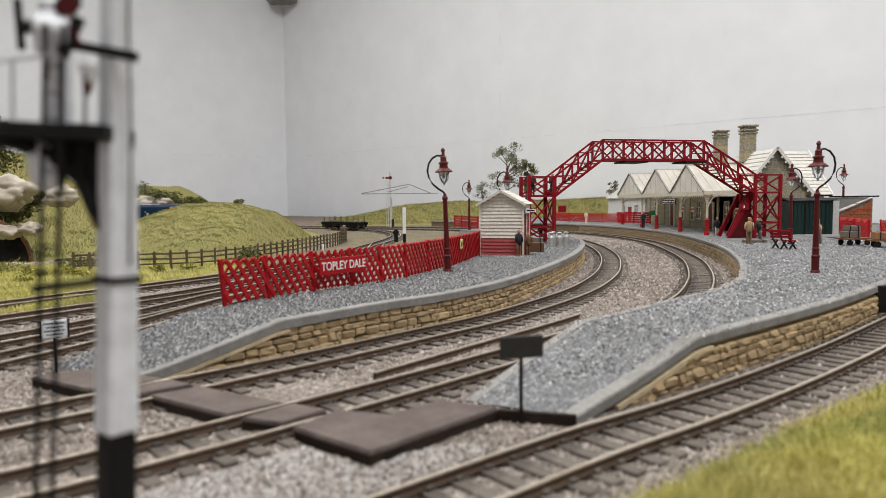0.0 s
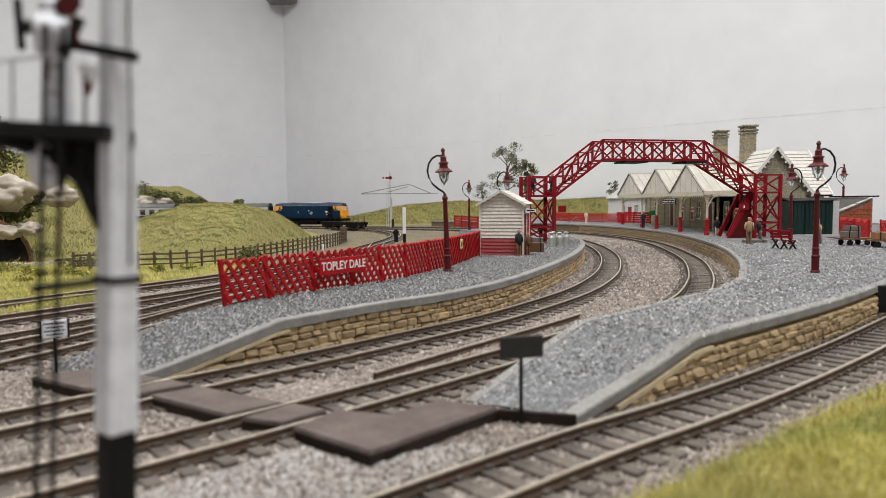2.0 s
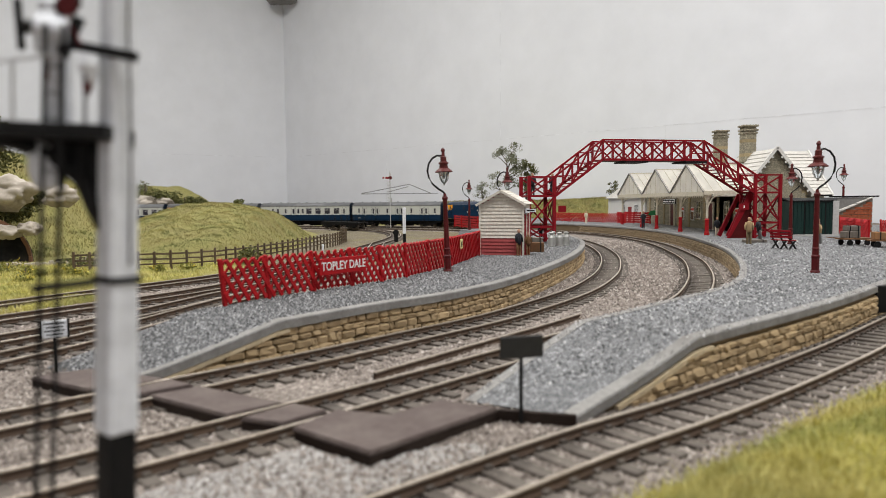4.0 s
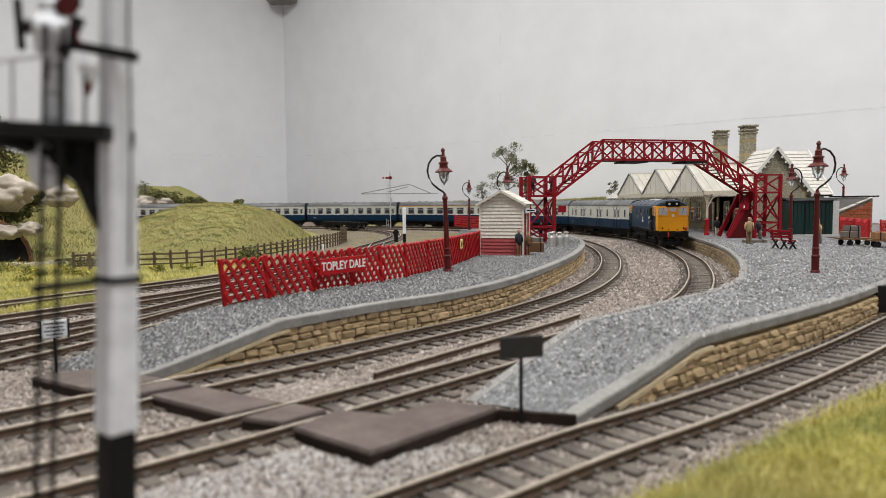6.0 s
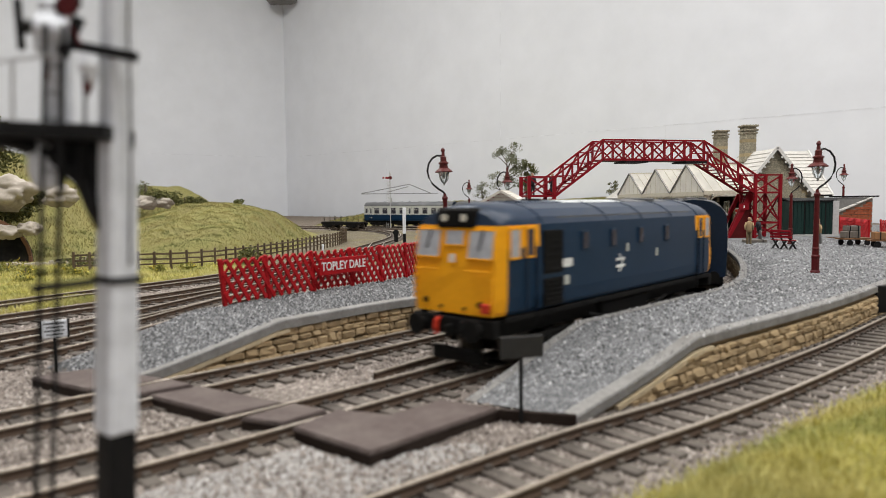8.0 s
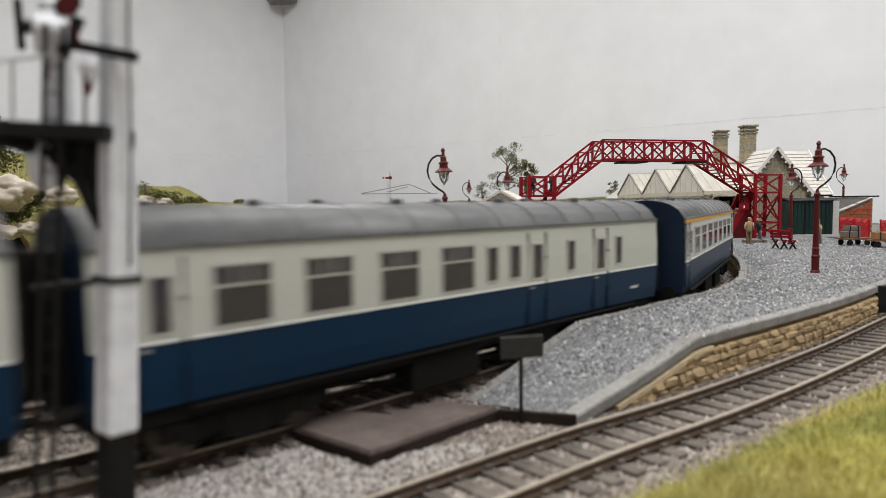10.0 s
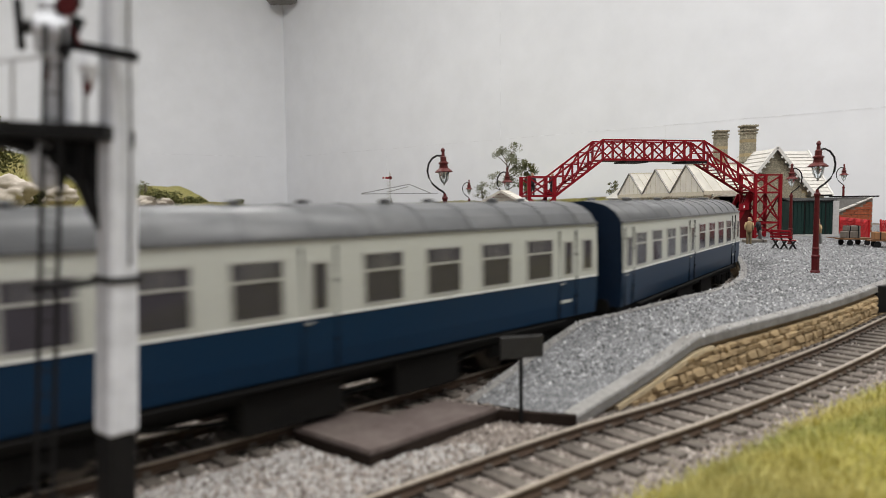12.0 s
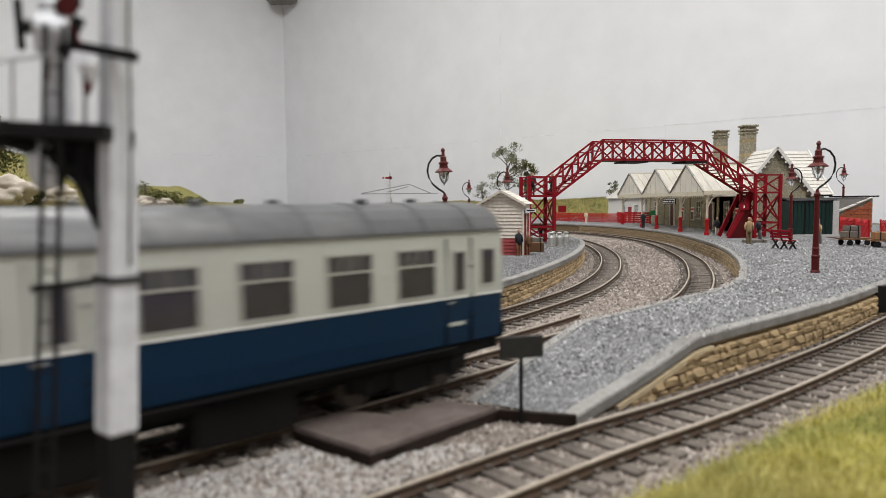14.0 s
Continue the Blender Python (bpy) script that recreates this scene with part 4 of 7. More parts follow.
M_WOOD = paint("weathered_fence_wood", (0.10, 0.073, 0.048), 0.85, grain=600, wear=0.4, dirt=(0.26, 0.22, 0.17), bump=0.3, random=0.2)
M_CASE = paint("brown_leather", (0.15, 0.075, 0.035), 0.6, grain=500, wear=0.3)
M_CHURN = paint("galvanised_metal", (0.42, 0.42, 0.40), 0.45, 0.5, grain=300, wear=0.35, dirt=(0.22, 0.2, 0.18))

# ---- board crossing over the two tracks
def deck(name_outline, label):
    cr = thing("crossing_deck", 0, 0, 0, 0, label, "crossing", "crossing decks")
    bm = B()
    prism(bm, name_outline, "z", -0.8, 0.35)
    es = [e for e in bm.edges if all(v.co.z > 0 for v in e.verts)]
    bmesh.ops.bevel(bm, geom=es, offset=0.4, segments=2, affect="EDGES")
    part("deck_board", bm, M_BOARD, cr)
    cx_, cy_ = (sum(p[k] for p in name_outline) / len(name_outline) for k in (0, 1))
    part("deck_bearer", prism(B(), [(cx_ + (p[0] - cx_) * 0.985, cy_ + (p[1] - cy_) * 0.985) for p in name_outline], "z", -3.6, -0.75), M_BOARD_EDGE, cr)
    return cr


deck([(-38.8, 169.1), (-17.1, 151.4), (14.9, 183.6), (-1.1, 192.1), (-14.7, 179.0), (-29.5, 183.9)], "dark brown board deck beside the near rail")
deck([(-54.2, 177.0), (-42.2, 172.6), (-32.4, 183.4), (-42.8, 190.0)], "dark brown board panel between the rails")
deck([(-88.6, 199.2), (-59.0, 179.8), (-46.4, 191.2), (-76.6, 209.0)], "dark brown board deck between the two tracks")
deck([(-98.2, 206.6), (-91.4, 201.0), (-79.6, 211.4), (-88.8, 217.4)], "dark brown board panel between the rails")
deck([(-137.6, 222.4), (-111.0, 206.8), (-101.0, 208.8), (-91.6, 219.2), (-123.5, 233.3)], "dark brown board deck by the platform ramp")
kerb = thing("timber_kerb", 0, 0, 0, 0, "low dark timber edging at the ramp foot", "edging")
part("timber", bar(B(), (14.5, 184.5, -2.2), (35.5, 179.0, -2.2), 1.6, 3.6), M_BOARD_EDGE, kerb)

# ---- back of a sign on a thin post
sb = thing("lineside_sign", 20.8, 180.7, -4.6, 14, "plain dark grey sign board on a thin post", "sign")
part("post", rod(B(), (0, 0, 0), (0, 0, 22), 0.55, 0.55, 8), M_IRON, sb)
part("board", box(B(), (0, -0.5, 22.6), (12.2, 0.9, 6.0), bev=0.2), paint("dark_grey_sign", (0.032, 0.031, 0.03), 0.6, grain=400, wear=0.2, dirt=(0.05, 0.05, 0.05)), sb)
ss = thing("notice_board", -139.6, 240.7, -4.6, 35, "small white notice board on a black post", "sign")
part("post", rod(B(), (0, 0, 0), (0, 0, 15), 0.65, 0.65, 8), M_IRON, ss)
nb = part("board", box(B(), (0, -0.6, 17.6), (8.2, 0.8, 6.2), bev=0.2), M_POST, ss)
for k in range(4):
    part("text_bar", box(B(), (0, -1.02, 19.6 - k * 1.3), (6.4 - (k % 2), 0.1, 0.5)), M_IRON, nb)
part("frame", box(box(B(), (-4.3, -0.6, 17.6), (0.7, 1.2, 6.8)), (4.3, -0.6, 17.6), (0.7, 1.2, 6.8)), M_IRON, ss)


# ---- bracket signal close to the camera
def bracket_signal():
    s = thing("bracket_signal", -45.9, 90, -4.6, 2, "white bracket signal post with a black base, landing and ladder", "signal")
    part("base_post", box(B(), (0, 0, 15.6), (3.8, 3.8, 31.2), rz=-38, bev=0.3), M_IRON, s)
    pb = B()
    lo_, hi_ = ([pb.verts.new((sx * w, sy * w, z)) for sx, sy in ((-1, -1), (1, -1), (1, 1), (-1, 1))] for w, z in ((2.15, 31.2), (1.6, 102.0)))
    for i in range(4):
        pb.faces.new((lo_[i], lo_[(i + 1) % 4], hi_[(i + 1) % 4], hi_[i]))
    pb.faces.new(lo_[::-1])
    pb.faces.new(hi_)
    bmesh.ops.bevel(pb, geom=pb.edges[:], offset=0.4, segments=1, affect="EDGES")
    bmesh.ops.rotate(pb, cent=(0, 0, 0), matrix=Matrix.Rotation(radians(-38), 3, "Z"), verts=pb.verts)
    part("post", pb, M_POST, s)
    part("strap", box(B(), (0, 0, 52.0), (4.5, 4.5, 0.9), rz=-38), M_IRON, s)
    part("stay", rod(B(), (-2.8, 0, 51.6), (-11, -1, 50.4), 0.5, 0.5), M_IRON, s)
    part("landing", box(B(), (-9.6, 0, 71.0), (19.5, 9.5, 1.9), bev=0.2), M_IRON, s)
    br = B()
    tube(br, [(-1.8, 0, 58.0), (-3.2, 0, 60.8), (-5.0, 0, 65), (-8.0, 0, 67.6), (-13, 0, 69.4), (-17, 0, 70.0)], [1.1, 1.2, 1.3, 1.3, 1.1, 1.0], 8)
    part("bracket", br, M_IRON, s)
    part("bracket_web", prism(B(), [(-2.4, 60), (-2.4, 70.2), (-14, 70.2), (-8.4, 67.6), (-5.4, 65)], "y", -0.4, 0.4), M_IRON, s)
    for x in (-5.0, -7.4):
        part("hanger_rod", rod(B(), (x, -1.2, 63.5), (x + 0.5, -1.2, 70), 0.45, 0.45, 6), M_IRON, s)
    part("crossbar", bar(B(), (-7.0, -1.6, 82.2), (2.4, -3.2, 80.6), 1.0, 1.2), M_IRON, s)
    dl = part("doll_post", box(B(), (-10.6, 1.0, 79.0), (2.6, 2.6, 15.0), bev=0.3), M_POST, s)
    part("lamp_case", lathe(B(), [(1.6, 81.6), (2.0, 82.4), (2.1, 86.0), (1.4, 87.2), (1.6, 88.0), (0.8, 89.4)], 12, (-10.4, -1.0, 0)), M_POST, dl)
    part("arm_blade", box(B(), (-13.9, -2.0, 85.2), (1.0, 0.8, 6.6), ry=-5, bev=0.3), M_IRON, dl)
    part("spindle", rod(B(), (-13.6, -2.0, 84.8), (-11.2, -2.0, 85.2), 0.8, 1.1), M_IRON, dl)
    part("lens_barrel", rod(B(), (-11.4, -2.6, 84.8), (-7.6, -2.2, 84.4), 1.5, 1.5, 12), M_POST, dl)
    part("spectacle", rod(B(), (-7.8, -2.4, 87.8), (-7.8, -1.8, 87.8), 1.3, 1.3, 14), M_MAROON, dl)
    part("spectacle_ring", tube(B(), [(-7.8 + 1.5 * math.cos(q * 0.6), -2.1, 87.8 + 1.5 * math.sin(q * 0.6)) for q in range(8)], 0.3, 6), M_IRON, dl)
    part("balance_lever", bar(B(), (-8.6, -2, 81.6), (-6.4, -2, 86.4), 1.0, 1.2), M_IRON, dl)
    part("lever_crank", bar(B(), (-5.6, -2.2, 79.4), (-4.4, -2.2, 82.6), 0.9, 1.1), M_IRON, dl)
    part("red_wire", tube(B(), [(-6.8, -2.2, 85.6), (-5.6, -2.4, 83.4), (-4.8, -2.6, 82)], 0.22, 6), M_MAROON, s)
    part("red_wire", tube(B(), [(-8.9, -2.2, 82.0), (-9.1, -2.4, 79.0), (-8.9, -2.6, 77.4)], 0.2, 6), M_MAROON, s)
    part("lamp_hood", lathe(B(), [(0.2, 75.8), (0.8, 77.4), (1.3, 79.2), (1.0, 80.6)], 10, (-3.3, -3.6, 0)), M_POST, s)
    part("hood_cap", lathe(B(), [(0.2, 75.4), (0.55, 76.4), (0.6, 77.0)], 10, (-3.2, -4.2, 0)), M_MAROON, s)
    part("rear_rod", rod(B(), (-3.6, 6.0, 72), (-3.4, 6.0, 98), 0.55, 0.5, 8), M_VANGREY_POST, s)
    for x, m in ((-15.4, M_VANGREY_POST), (-12.2, M_VANGREY_POST), (-6.4, M_IRON), (-3.4, M_IRON)):
        part("handrail_post", rod(B(), (x, -4.4, 71.6), (x, -4.4, 79.2), 0.2, 0.2, 6), m, s)
    part("handrail", rod(B(), (-17, -4.4, 78.6), (-7.0, -4.4, 80.2), 0.2, 0.2, 6), M_VANGREY_POST, s)
    part("underslung_lamp", lathe(B(), [(0.5, 63.4), (1.5, 64.0), (2.0, 65.6), (2.1, 67.6), (1.6, 69.2), (0.8, 70.2)], 12, (-10.9, 0.6, 0)), M_POST, s)
    ld = at(part("ladder", bar(bar(B(), (-1.1, 0, 0), (1.0, 0, 84), 0.26, 0.5), (1.1, 0, 0), (3.2, 0, 84), 0.26, 0.5), M_IRON, s), -9.4, -4.2, 0)
    for k in range(25):
        part("rung", rod(B(), (-1.1 + 0.025 * (2 + 3.2 * k), 0, 2 + 3.2 * k), (1.1 + 0.025 * (2 + 3.2 * k), 0, 2 + 3.2 * k), 0.13, 0.13, 5), M_IRON, ld)
    part("cable", tube(B(), [(2.3, -1, 100), (2.5, -1.6, 84), (2.9, -2.0, 76), (2.8, -1.4, 66), (2.6, -1, 54)], 0.14, 6), M_IRON, s)
    part("cable_clip", box(B(), (2.9, -1.8, 70.4), (0.6, 0.6, 2.2), bev=0.2), M_IRON, s)
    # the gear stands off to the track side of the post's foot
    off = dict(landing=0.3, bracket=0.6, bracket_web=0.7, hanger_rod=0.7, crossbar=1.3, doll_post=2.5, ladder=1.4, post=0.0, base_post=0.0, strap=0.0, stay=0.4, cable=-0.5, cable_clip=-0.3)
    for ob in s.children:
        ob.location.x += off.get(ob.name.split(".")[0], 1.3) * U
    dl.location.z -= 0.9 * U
    s.rotation_euler[1] = radians(2.6)
    return s


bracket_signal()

# ---- red lattice fence with the station name
FENCE = [(-96.5, 295.7), (-82.6, 317.2), (-66.0, 342.1), (-49.4, 363.8), (-35.0, 380.6), (-22.0, 402.3), (-9.2, 433.5), (6.0, 470.0), (18.5, 518.0), (30.0, 562.0)]
FEN_H = 20.5


def lattice_fence(pts, h, z, label, slat=1.75, n_per=0.205, group="", lean_deg=6.0):
    f = thing("lattice_fence", 0, 0, z, 0, label, "fence", group)
    for (x0, y0), (x1, y1) in zip(pts, pts[1:]):
        L = math.hypot(x1 - x0, y1 - y0)
        a = math.degrees(math.atan2(y1 - y0, x1 - x0))
        at(part("post", box(B(), (0, 0.4, h / 2 + 0.2), (2.0, 1.8, h + 0.8), ry=-lean_deg, bev=0.25), M_REDFENCE, f), x0, y0, 0, a)
        n = max(3, round(L * n_per))
        zz0, zz1 = 1.2, h - 0.2
        for lean, dy, run, wide in ((1, -0.45, h * 0.6, slat), (-1, 0.45, h * 0.95, slat * 0.6)):
            for k in range(-6, n + 6):
                # each slat is cut off where the panel ends
                s0 = L * (k + 0.5) / n + 0.12 * math.sin(k * 5.1 + x0)
                top, foot = s0 - run / 2 * lean, s0 + run / 2 * lean
                lo, hi = max(0.3, min(top, foot)), min(L - 0.3, max(top, foot))
                if hi - lo < 1.2:
                    continue
                z_of = lambda q: zz1 + (zz0 - zz1) * (q - top) / (foot - top)
                at(part("slat", bar(B(), (lo, dy, z_of(lo)), (hi, dy, z_of(hi)), 0.8, wide), M_REDFENCE, f), x0, y0, 0, a)
    x0, y0 = pts[-1]
    at(part("post", box(B(), (0, 0, h / 2 + 0.2), (2.2, 2.0, h + 0.4), bev=0.25), M_REDFENCE, f), x0, y0, 0, a)
    return f


lattice_fence(FENCE, FEN_H, H_P, "bright red painted lattice fence along the platform back", group="red fences")


def lettering(text, size, mat, parent, x, y, z, rx, rz=0):
    cu = bpy.data.curves.new("lettering", "FONT")
    cu.body, cu.size, cu.align_x, cu.align_y, cu.extrude = text, size * U, "CENTER", "CENTER", 0.12 * U
    cu.offset = 0.012 * size * U
    cu.materials.append(mat)
    ob = new("lettering", cu)
    ob.parent = parent
    ob.matrix_basis = pose(x * U, y * U, z * U, rx, 0, rz)
    ob.scale = (0.82, 1, 1)
    return ob


sg = thing("station_name_sign", -53.6, 354.0, H_P, math.degrees(math.atan2(29, 23)) - 0.0, "red station name board with white lettering on the fence", "sign")
bd = part("board", box(B(), (0, -2.0, 12.6), (33.0, 1.0, 8.4), bev=0.2), M_REDFENCE, sg)
lettering("TOPLEY DALE", 6.1, M_WHITE, bd, 0, -2.6, 12.6, 90)
pl = thing("platform_notice", 11.6, 490, H_P, 74, "small yellow framed notice on the fence", "notice")
part("card", box(B(), (0, -1.8, 14.5), (6.0, 0.6, 6.6)), paint("cream_card", (0.7, 0.62, 0.3), 0.7), pl)
part("print", box(B(), (0, -2.15, 14.2), (2.6, 0.15, 3.6)), M_IRON, pl)


# ---- swan-neck lamps
def street_lamp():
    s = thing("platform_lamp", 0, 0, 0, 0, "maroon swan-neck platform lamp with a glass lantern", "lamp", "platform lamps")
    part("base", lathe(B(), [(2.9, 0), (2.9, 1.0), (2.3, 1.6), (2.2, 9.0), (2.5, 9.6), (2.5, 10.4), (2.0, 11.0)], 8), M_MAROON, s)
    part("post", lathe(B(), [(2.0, 11), (1.9, 14), (2.2, 14.3), (2.2, 15), (1.8, 15.4), (1.35, 46.0), (1.9, 46.8), (1.9, 47.8), (1.2, 48.6), (0.8, 50.4)], 10), M_MAROON, s)
    neck = [(0, 0, 50.2), (1.2, 0, 51.6), (4.2, 0, 53.6), (7.6, 0, 56.8), (9.8, 0, 61.0), (10.4, 0, 65.5), (9.4, 0, 69.8), (7.0, 0, 73.0), (4.0, 0, 74.6), (0.8, 0, 74.2)]
    part("swan_neck", tube(B(), neck, 0.62, 8), M_IRON, s)
    hood = part("lantern_hood", lathe(B(), [(5.6, 63.8), (5.7, 64.4), (3.4, 66.2), (2.9, 66.4), (2.6, 68.8), (3.2, 69.2), (3.2, 70.0), (2.0, 70.6), (1.9, 73.0), (2.1, 73.4), (1.2, 74.2), (0.9, 76.6), (1.4, 77.4), (1.2, 78.4), (0.3, 79.4)], 16), M_HOOD, s)
    gl = part("lantern_glass", lathe(B(), [(0.6, 56.6), (1.6, 57.4), (3.0, 60.2), (3.5, 63.8)], 12), M_CLEAR, s, smooth=True)
    gl.visible_shadow = False
    part("burner", lathe(B(), [(0.5, 60.0), (0.8, 61.0), (0.5, 63.6)], 8), M_CHURN, s)
    for k in range(6):
        a = k * math.pi / 3
        part("glazing_bar", bar(B(), (0.7 * math.cos(a), 0.7 * math.sin(a), 56.8), (3.5 * math.cos(a), 3.5 * math.sin(a), 63.8), 0.3, 0.3), M_CHURN, s)
    part("finial", lathe(B(), [(0.3, 55.4), (0.7, 56.0), (0.5, 56.8)], 8), M_CHURN, s)
    return s


lamp = street_lamp()
at(lamp, 225.5, 409.3, H_P, 0)
for x, y, z, rz in ((3.1, 435.9, H_P, 183), (66, 694, H_P, 185), (42, 1075, H_P, 180), (344.3, 671.4, H_P, 2), (548, 930, 24, 180)):
    copy_thing(lamp, pose(x * U, y * U, z * U, 0, 1.9 if x == 3.1 else 0, rz))


# ---- clapboard waiting hut
def hut():
    h = thing("platform_hut", 31.2, 569.0, H_P, -17.0, "cream clapboard hut with a red lower half", "hut")
    W, D, E, A = 36.6, 30.0, 43.0, 53.0
    part("body", prism(B(), [(0.6, 0), (W - 0.6, 0), (W - 0.6, E), (W / 2, A - 0.8), (0.6, E)], "y", 0.6, D), M_HUTRED, h)
    nb_ = 15
    for k in range(nb_):
        z0, z1 = k * E / nb_, (k + 1) * E / nb_
        m = M_HUTRED if k < 5 else M_HUT
        part("weatherboard", prism(B(), [(0.7, z0), (0.7, z1), (0.25, z1), (-0.35, z0)], "x", 0, W), m, h)
        for sx, x in ((-1, 0), (1, W)):
            part("weatherboard", prism(B(), [(x - sx * 0.7, z0), (x - sx * 0.7, z1), (x + sx * 0.2, z1), (x + sx * 0.7, z0)], "y", 0, D), m if sx < 0 else (M_HUTRED if k < 12 else M_HUT), h)
    for k in range(4):
        z0, z1 = E + k * (A - E) / 4, E + (k + 1) * (A - E) / 4 - 0.1
        w = W / 2 * (1 - (z1 - E) / (A - E))
        part("weatherboard", prism(B(), [(0.7, z0), (0.7, z1), (0.25, z1), (-0.35, z0)], "x", W / 2 - w - 1.2, W / 2 + w + 1.2), M_HUT, h)
    for sx in (-1, 1):
        a = math.degrees(math.atan2(A - E, W / 2))
        for k in range(6):
            f0 = k / 6 * 1.16
            x, z = W / 2 + sx * (W / 2) * (f0 + 0.09), A - (A - E) * (f0 + 0.09) + 0.9 - k * 0.0
            part("roof_board", box(B(), (x, D / 2, z), (W / 2 * 0.2 / math.cos(radians(a)), D + 5, 0.8), ry=sx * (a - 3)), M_FELT, h)
        part("bargeboard", bar(B(), (W / 2, -2.6, A + 0.2), (W / 2 + sx * W / 2 * 1.16, -2.6, A - (A - E) * 1.16 + 0.2), 1.0, 1.9), M_HUT, h)
        part("corner_post", box(B(), (W / 2 + sx * (W / 2), -0.2, E / 2), (1.5, 1.5, E)), M_HUT, h)
    part("ridge", bar(B(), (W / 2, -2.4, A + 1.0), (W / 2, D + 2, A + 1.0), 1.4, 1.0), M_FELT, h)
    for k, yy in enumerate((4, 11, 18, 25)):
        part("door_frame", box(B(), (W + 0.9, yy, 19), (0.9, 1.0, 38)), M_HUT if k % 2 else M_CRIMSON, h)
    part("fascia_sign", box(B(), (W + 2.0, 8, 37.0), (0.9, 14, 4.2)), M_POST, h)
    part("sign_text", box(B(), (W + 2.5, 8, 37.0), (0.2, 11, 1.5)), M_IRON, h)
    part("hanging_sign", box(B(), (W + 6.5, -1.2, 37.2), (8.0, 0.7, 2.6)), M_POST, h)
    part("hanging_text", box(B(), (W + 6.5, -1.6, 37.2), (6.4, 0.2, 0.9)), M_IRON, h)
    return h


hut()


# ---- lattice footbridge over the curve
def footbridge():
    ax, ay, bx, by = 99.0, 727.0, 381.0, 793.0
    L = math.hypot(bx - ax, by - ay)
    b = thing("footbridge", ax, ay, H_P, math.degrees(math.atan2(by - ay, bx - ax)), "crimson lattice footbridge with towers and sloping stairs", "footbridge")
    Z0, Z1, RH = 50.0, 88.5, 21.0
    xs = [18.0, 72.0, 194.0, 260.0]
    dp = 12.5
    c = M_CRIMSON

    def deck_z(x):
        if x <= xs[0] or x >= xs[3]:
            return Z0 + (2.0 if x >= xs[3] else 0)
        if x < xs[1]:
            return Z0 + (Z1 - Z0) * (x - xs[0]) / (xs[1] - xs[0])
        if x > xs[2]:
            return Z1 + (Z0 + 2 - Z1) * (x - xs[2]) / (xs[3] - xs[2])
        return Z1

    nodes = [xs[0], 37, 55, xs[1], 96.4, 120.8, 145.2, 169.6, xs[2], 216, 238, xs[3]]
    for sy in (-dp, dp):
        for x0, x1 in ((xs[0], xs[1]), (xs[1], xs[2]), (xs[2], xs[3])):
            part("lower_girder", bar(B(), (x0, sy, deck_z(x0)), (x1, sy, deck_z(x1)), 1.8, 2.4), c, b)
            part("handrail", bar(B(), (x0, sy, deck_z(x0) + RH), (x1, sy, deck_z(x1) + RH), 2.2, 1.8), c, b)
        for x in nodes:
            part("upright", bar(B(), (x, sy, deck_z(x)), (x, sy, deck_z(x) + RH), 3.4 if xs[1] <= x <= xs[2] else 2.6, 1.4), c, b)
        for x0, x1 in zip(nodes, nodes[1:]):
            if xs[1] <= x0 < xs[2]:
                part("brace", bar(B(), (x0, sy, deck_z(x0)), (x1, sy, deck_z(x1) + RH), 1.2, 1.5), c, b)
                part("brace", bar(B(), (x0, sy, deck_z(x0) + RH), (x1, sy, deck_z(x1)), 1.2, 1.5), c, b)
            elif x0 < xs[1]:
                part("brace", bar(B(), (x0, sy, deck_z(x0)), (x1, sy, deck_z(x1) + RH), 1.2, 1.5), c, b)
                part("rail_tie", bar(B(), (x0, sy, deck_z(x0) + RH), (x1 - 1, sy, deck_z(x0) + RH), 1.0, 1.2), c, b)
            else:
                part("brace", bar(B(), (x0, sy, deck_z(x0) + RH), (x1, sy, deck_z(x1)), 1.2, 1.5), c, b)
                part("rail_tie", bar(B(), (x0 + 1, sy, deck_z(x1) + RH), (x1, sy, deck_z(x1) + RH), 1.0, 1.2), c, b)
    part("deck", box(B(), ((xs[1] + xs[2]) / 2, 0, Z1 - 0.4), (xs[2] - xs[1], 2 * dp, 1.2)), M_BOARD, b)
    for x in (100, 172):
        part("deck_bearer", box(B(), (x + 12, 0, Z1 - 2.4), (26, 2 * dp + 4, 1.8)), M_IRON, b)
    for k in range(11):
        f = (k + 0.5) / 11
        x = xs[0] + (xs[1] - xs[0]) * f
        part("stair_tread", box(B(), (x, 0, deck_z(x) + 1), (6.0, 2 * dp - 2, 0.9)), M_CRIMSON, b)
        x = xs[2] + (xs[3] - xs[2]) * f
        part("stair_tread", box(B(), (x, 0, deck_z(x) + 1), (6.0, 2 * dp - 2, 0.9)), M_CRIMSON, b)
    for x0, x1, dz in ((-11.5, 16.5, 0.0), (261.0, 294.0, 2.0)):
        for x in (x0, x1):
            for sy in (-dp, dp):
                part("tower_leg", box(B(), (x, sy, (Z0 + dz + RH) / 2), (3.4, 3.4, Z0 + dz + RH), bev=0.3), c, b)
        for sy in (-dp, dp):
            for z in (Z0 + dz + RH - 1, Z0 + dz, 17.5):
                part("tower_rail", bar(B(), (x0, sy, z), (x1, sy, z), 2.0, 2.2 if z < 60 else 1.6), c, b)
            for za, zb in ((1, 16.5), (18.5, Z0 + dz - 1), (Z0 + dz + 1, Z0 + dz + RH - 2)):
                part("tower_brace", bar(B(), (x0, sy, za), (x1, sy, zb), 1.2, 1.6), c, b)
                part("tower_brace", bar(B(), (x0, sy, zb), (x1, sy, za), 1.2, 1.6), c, b)
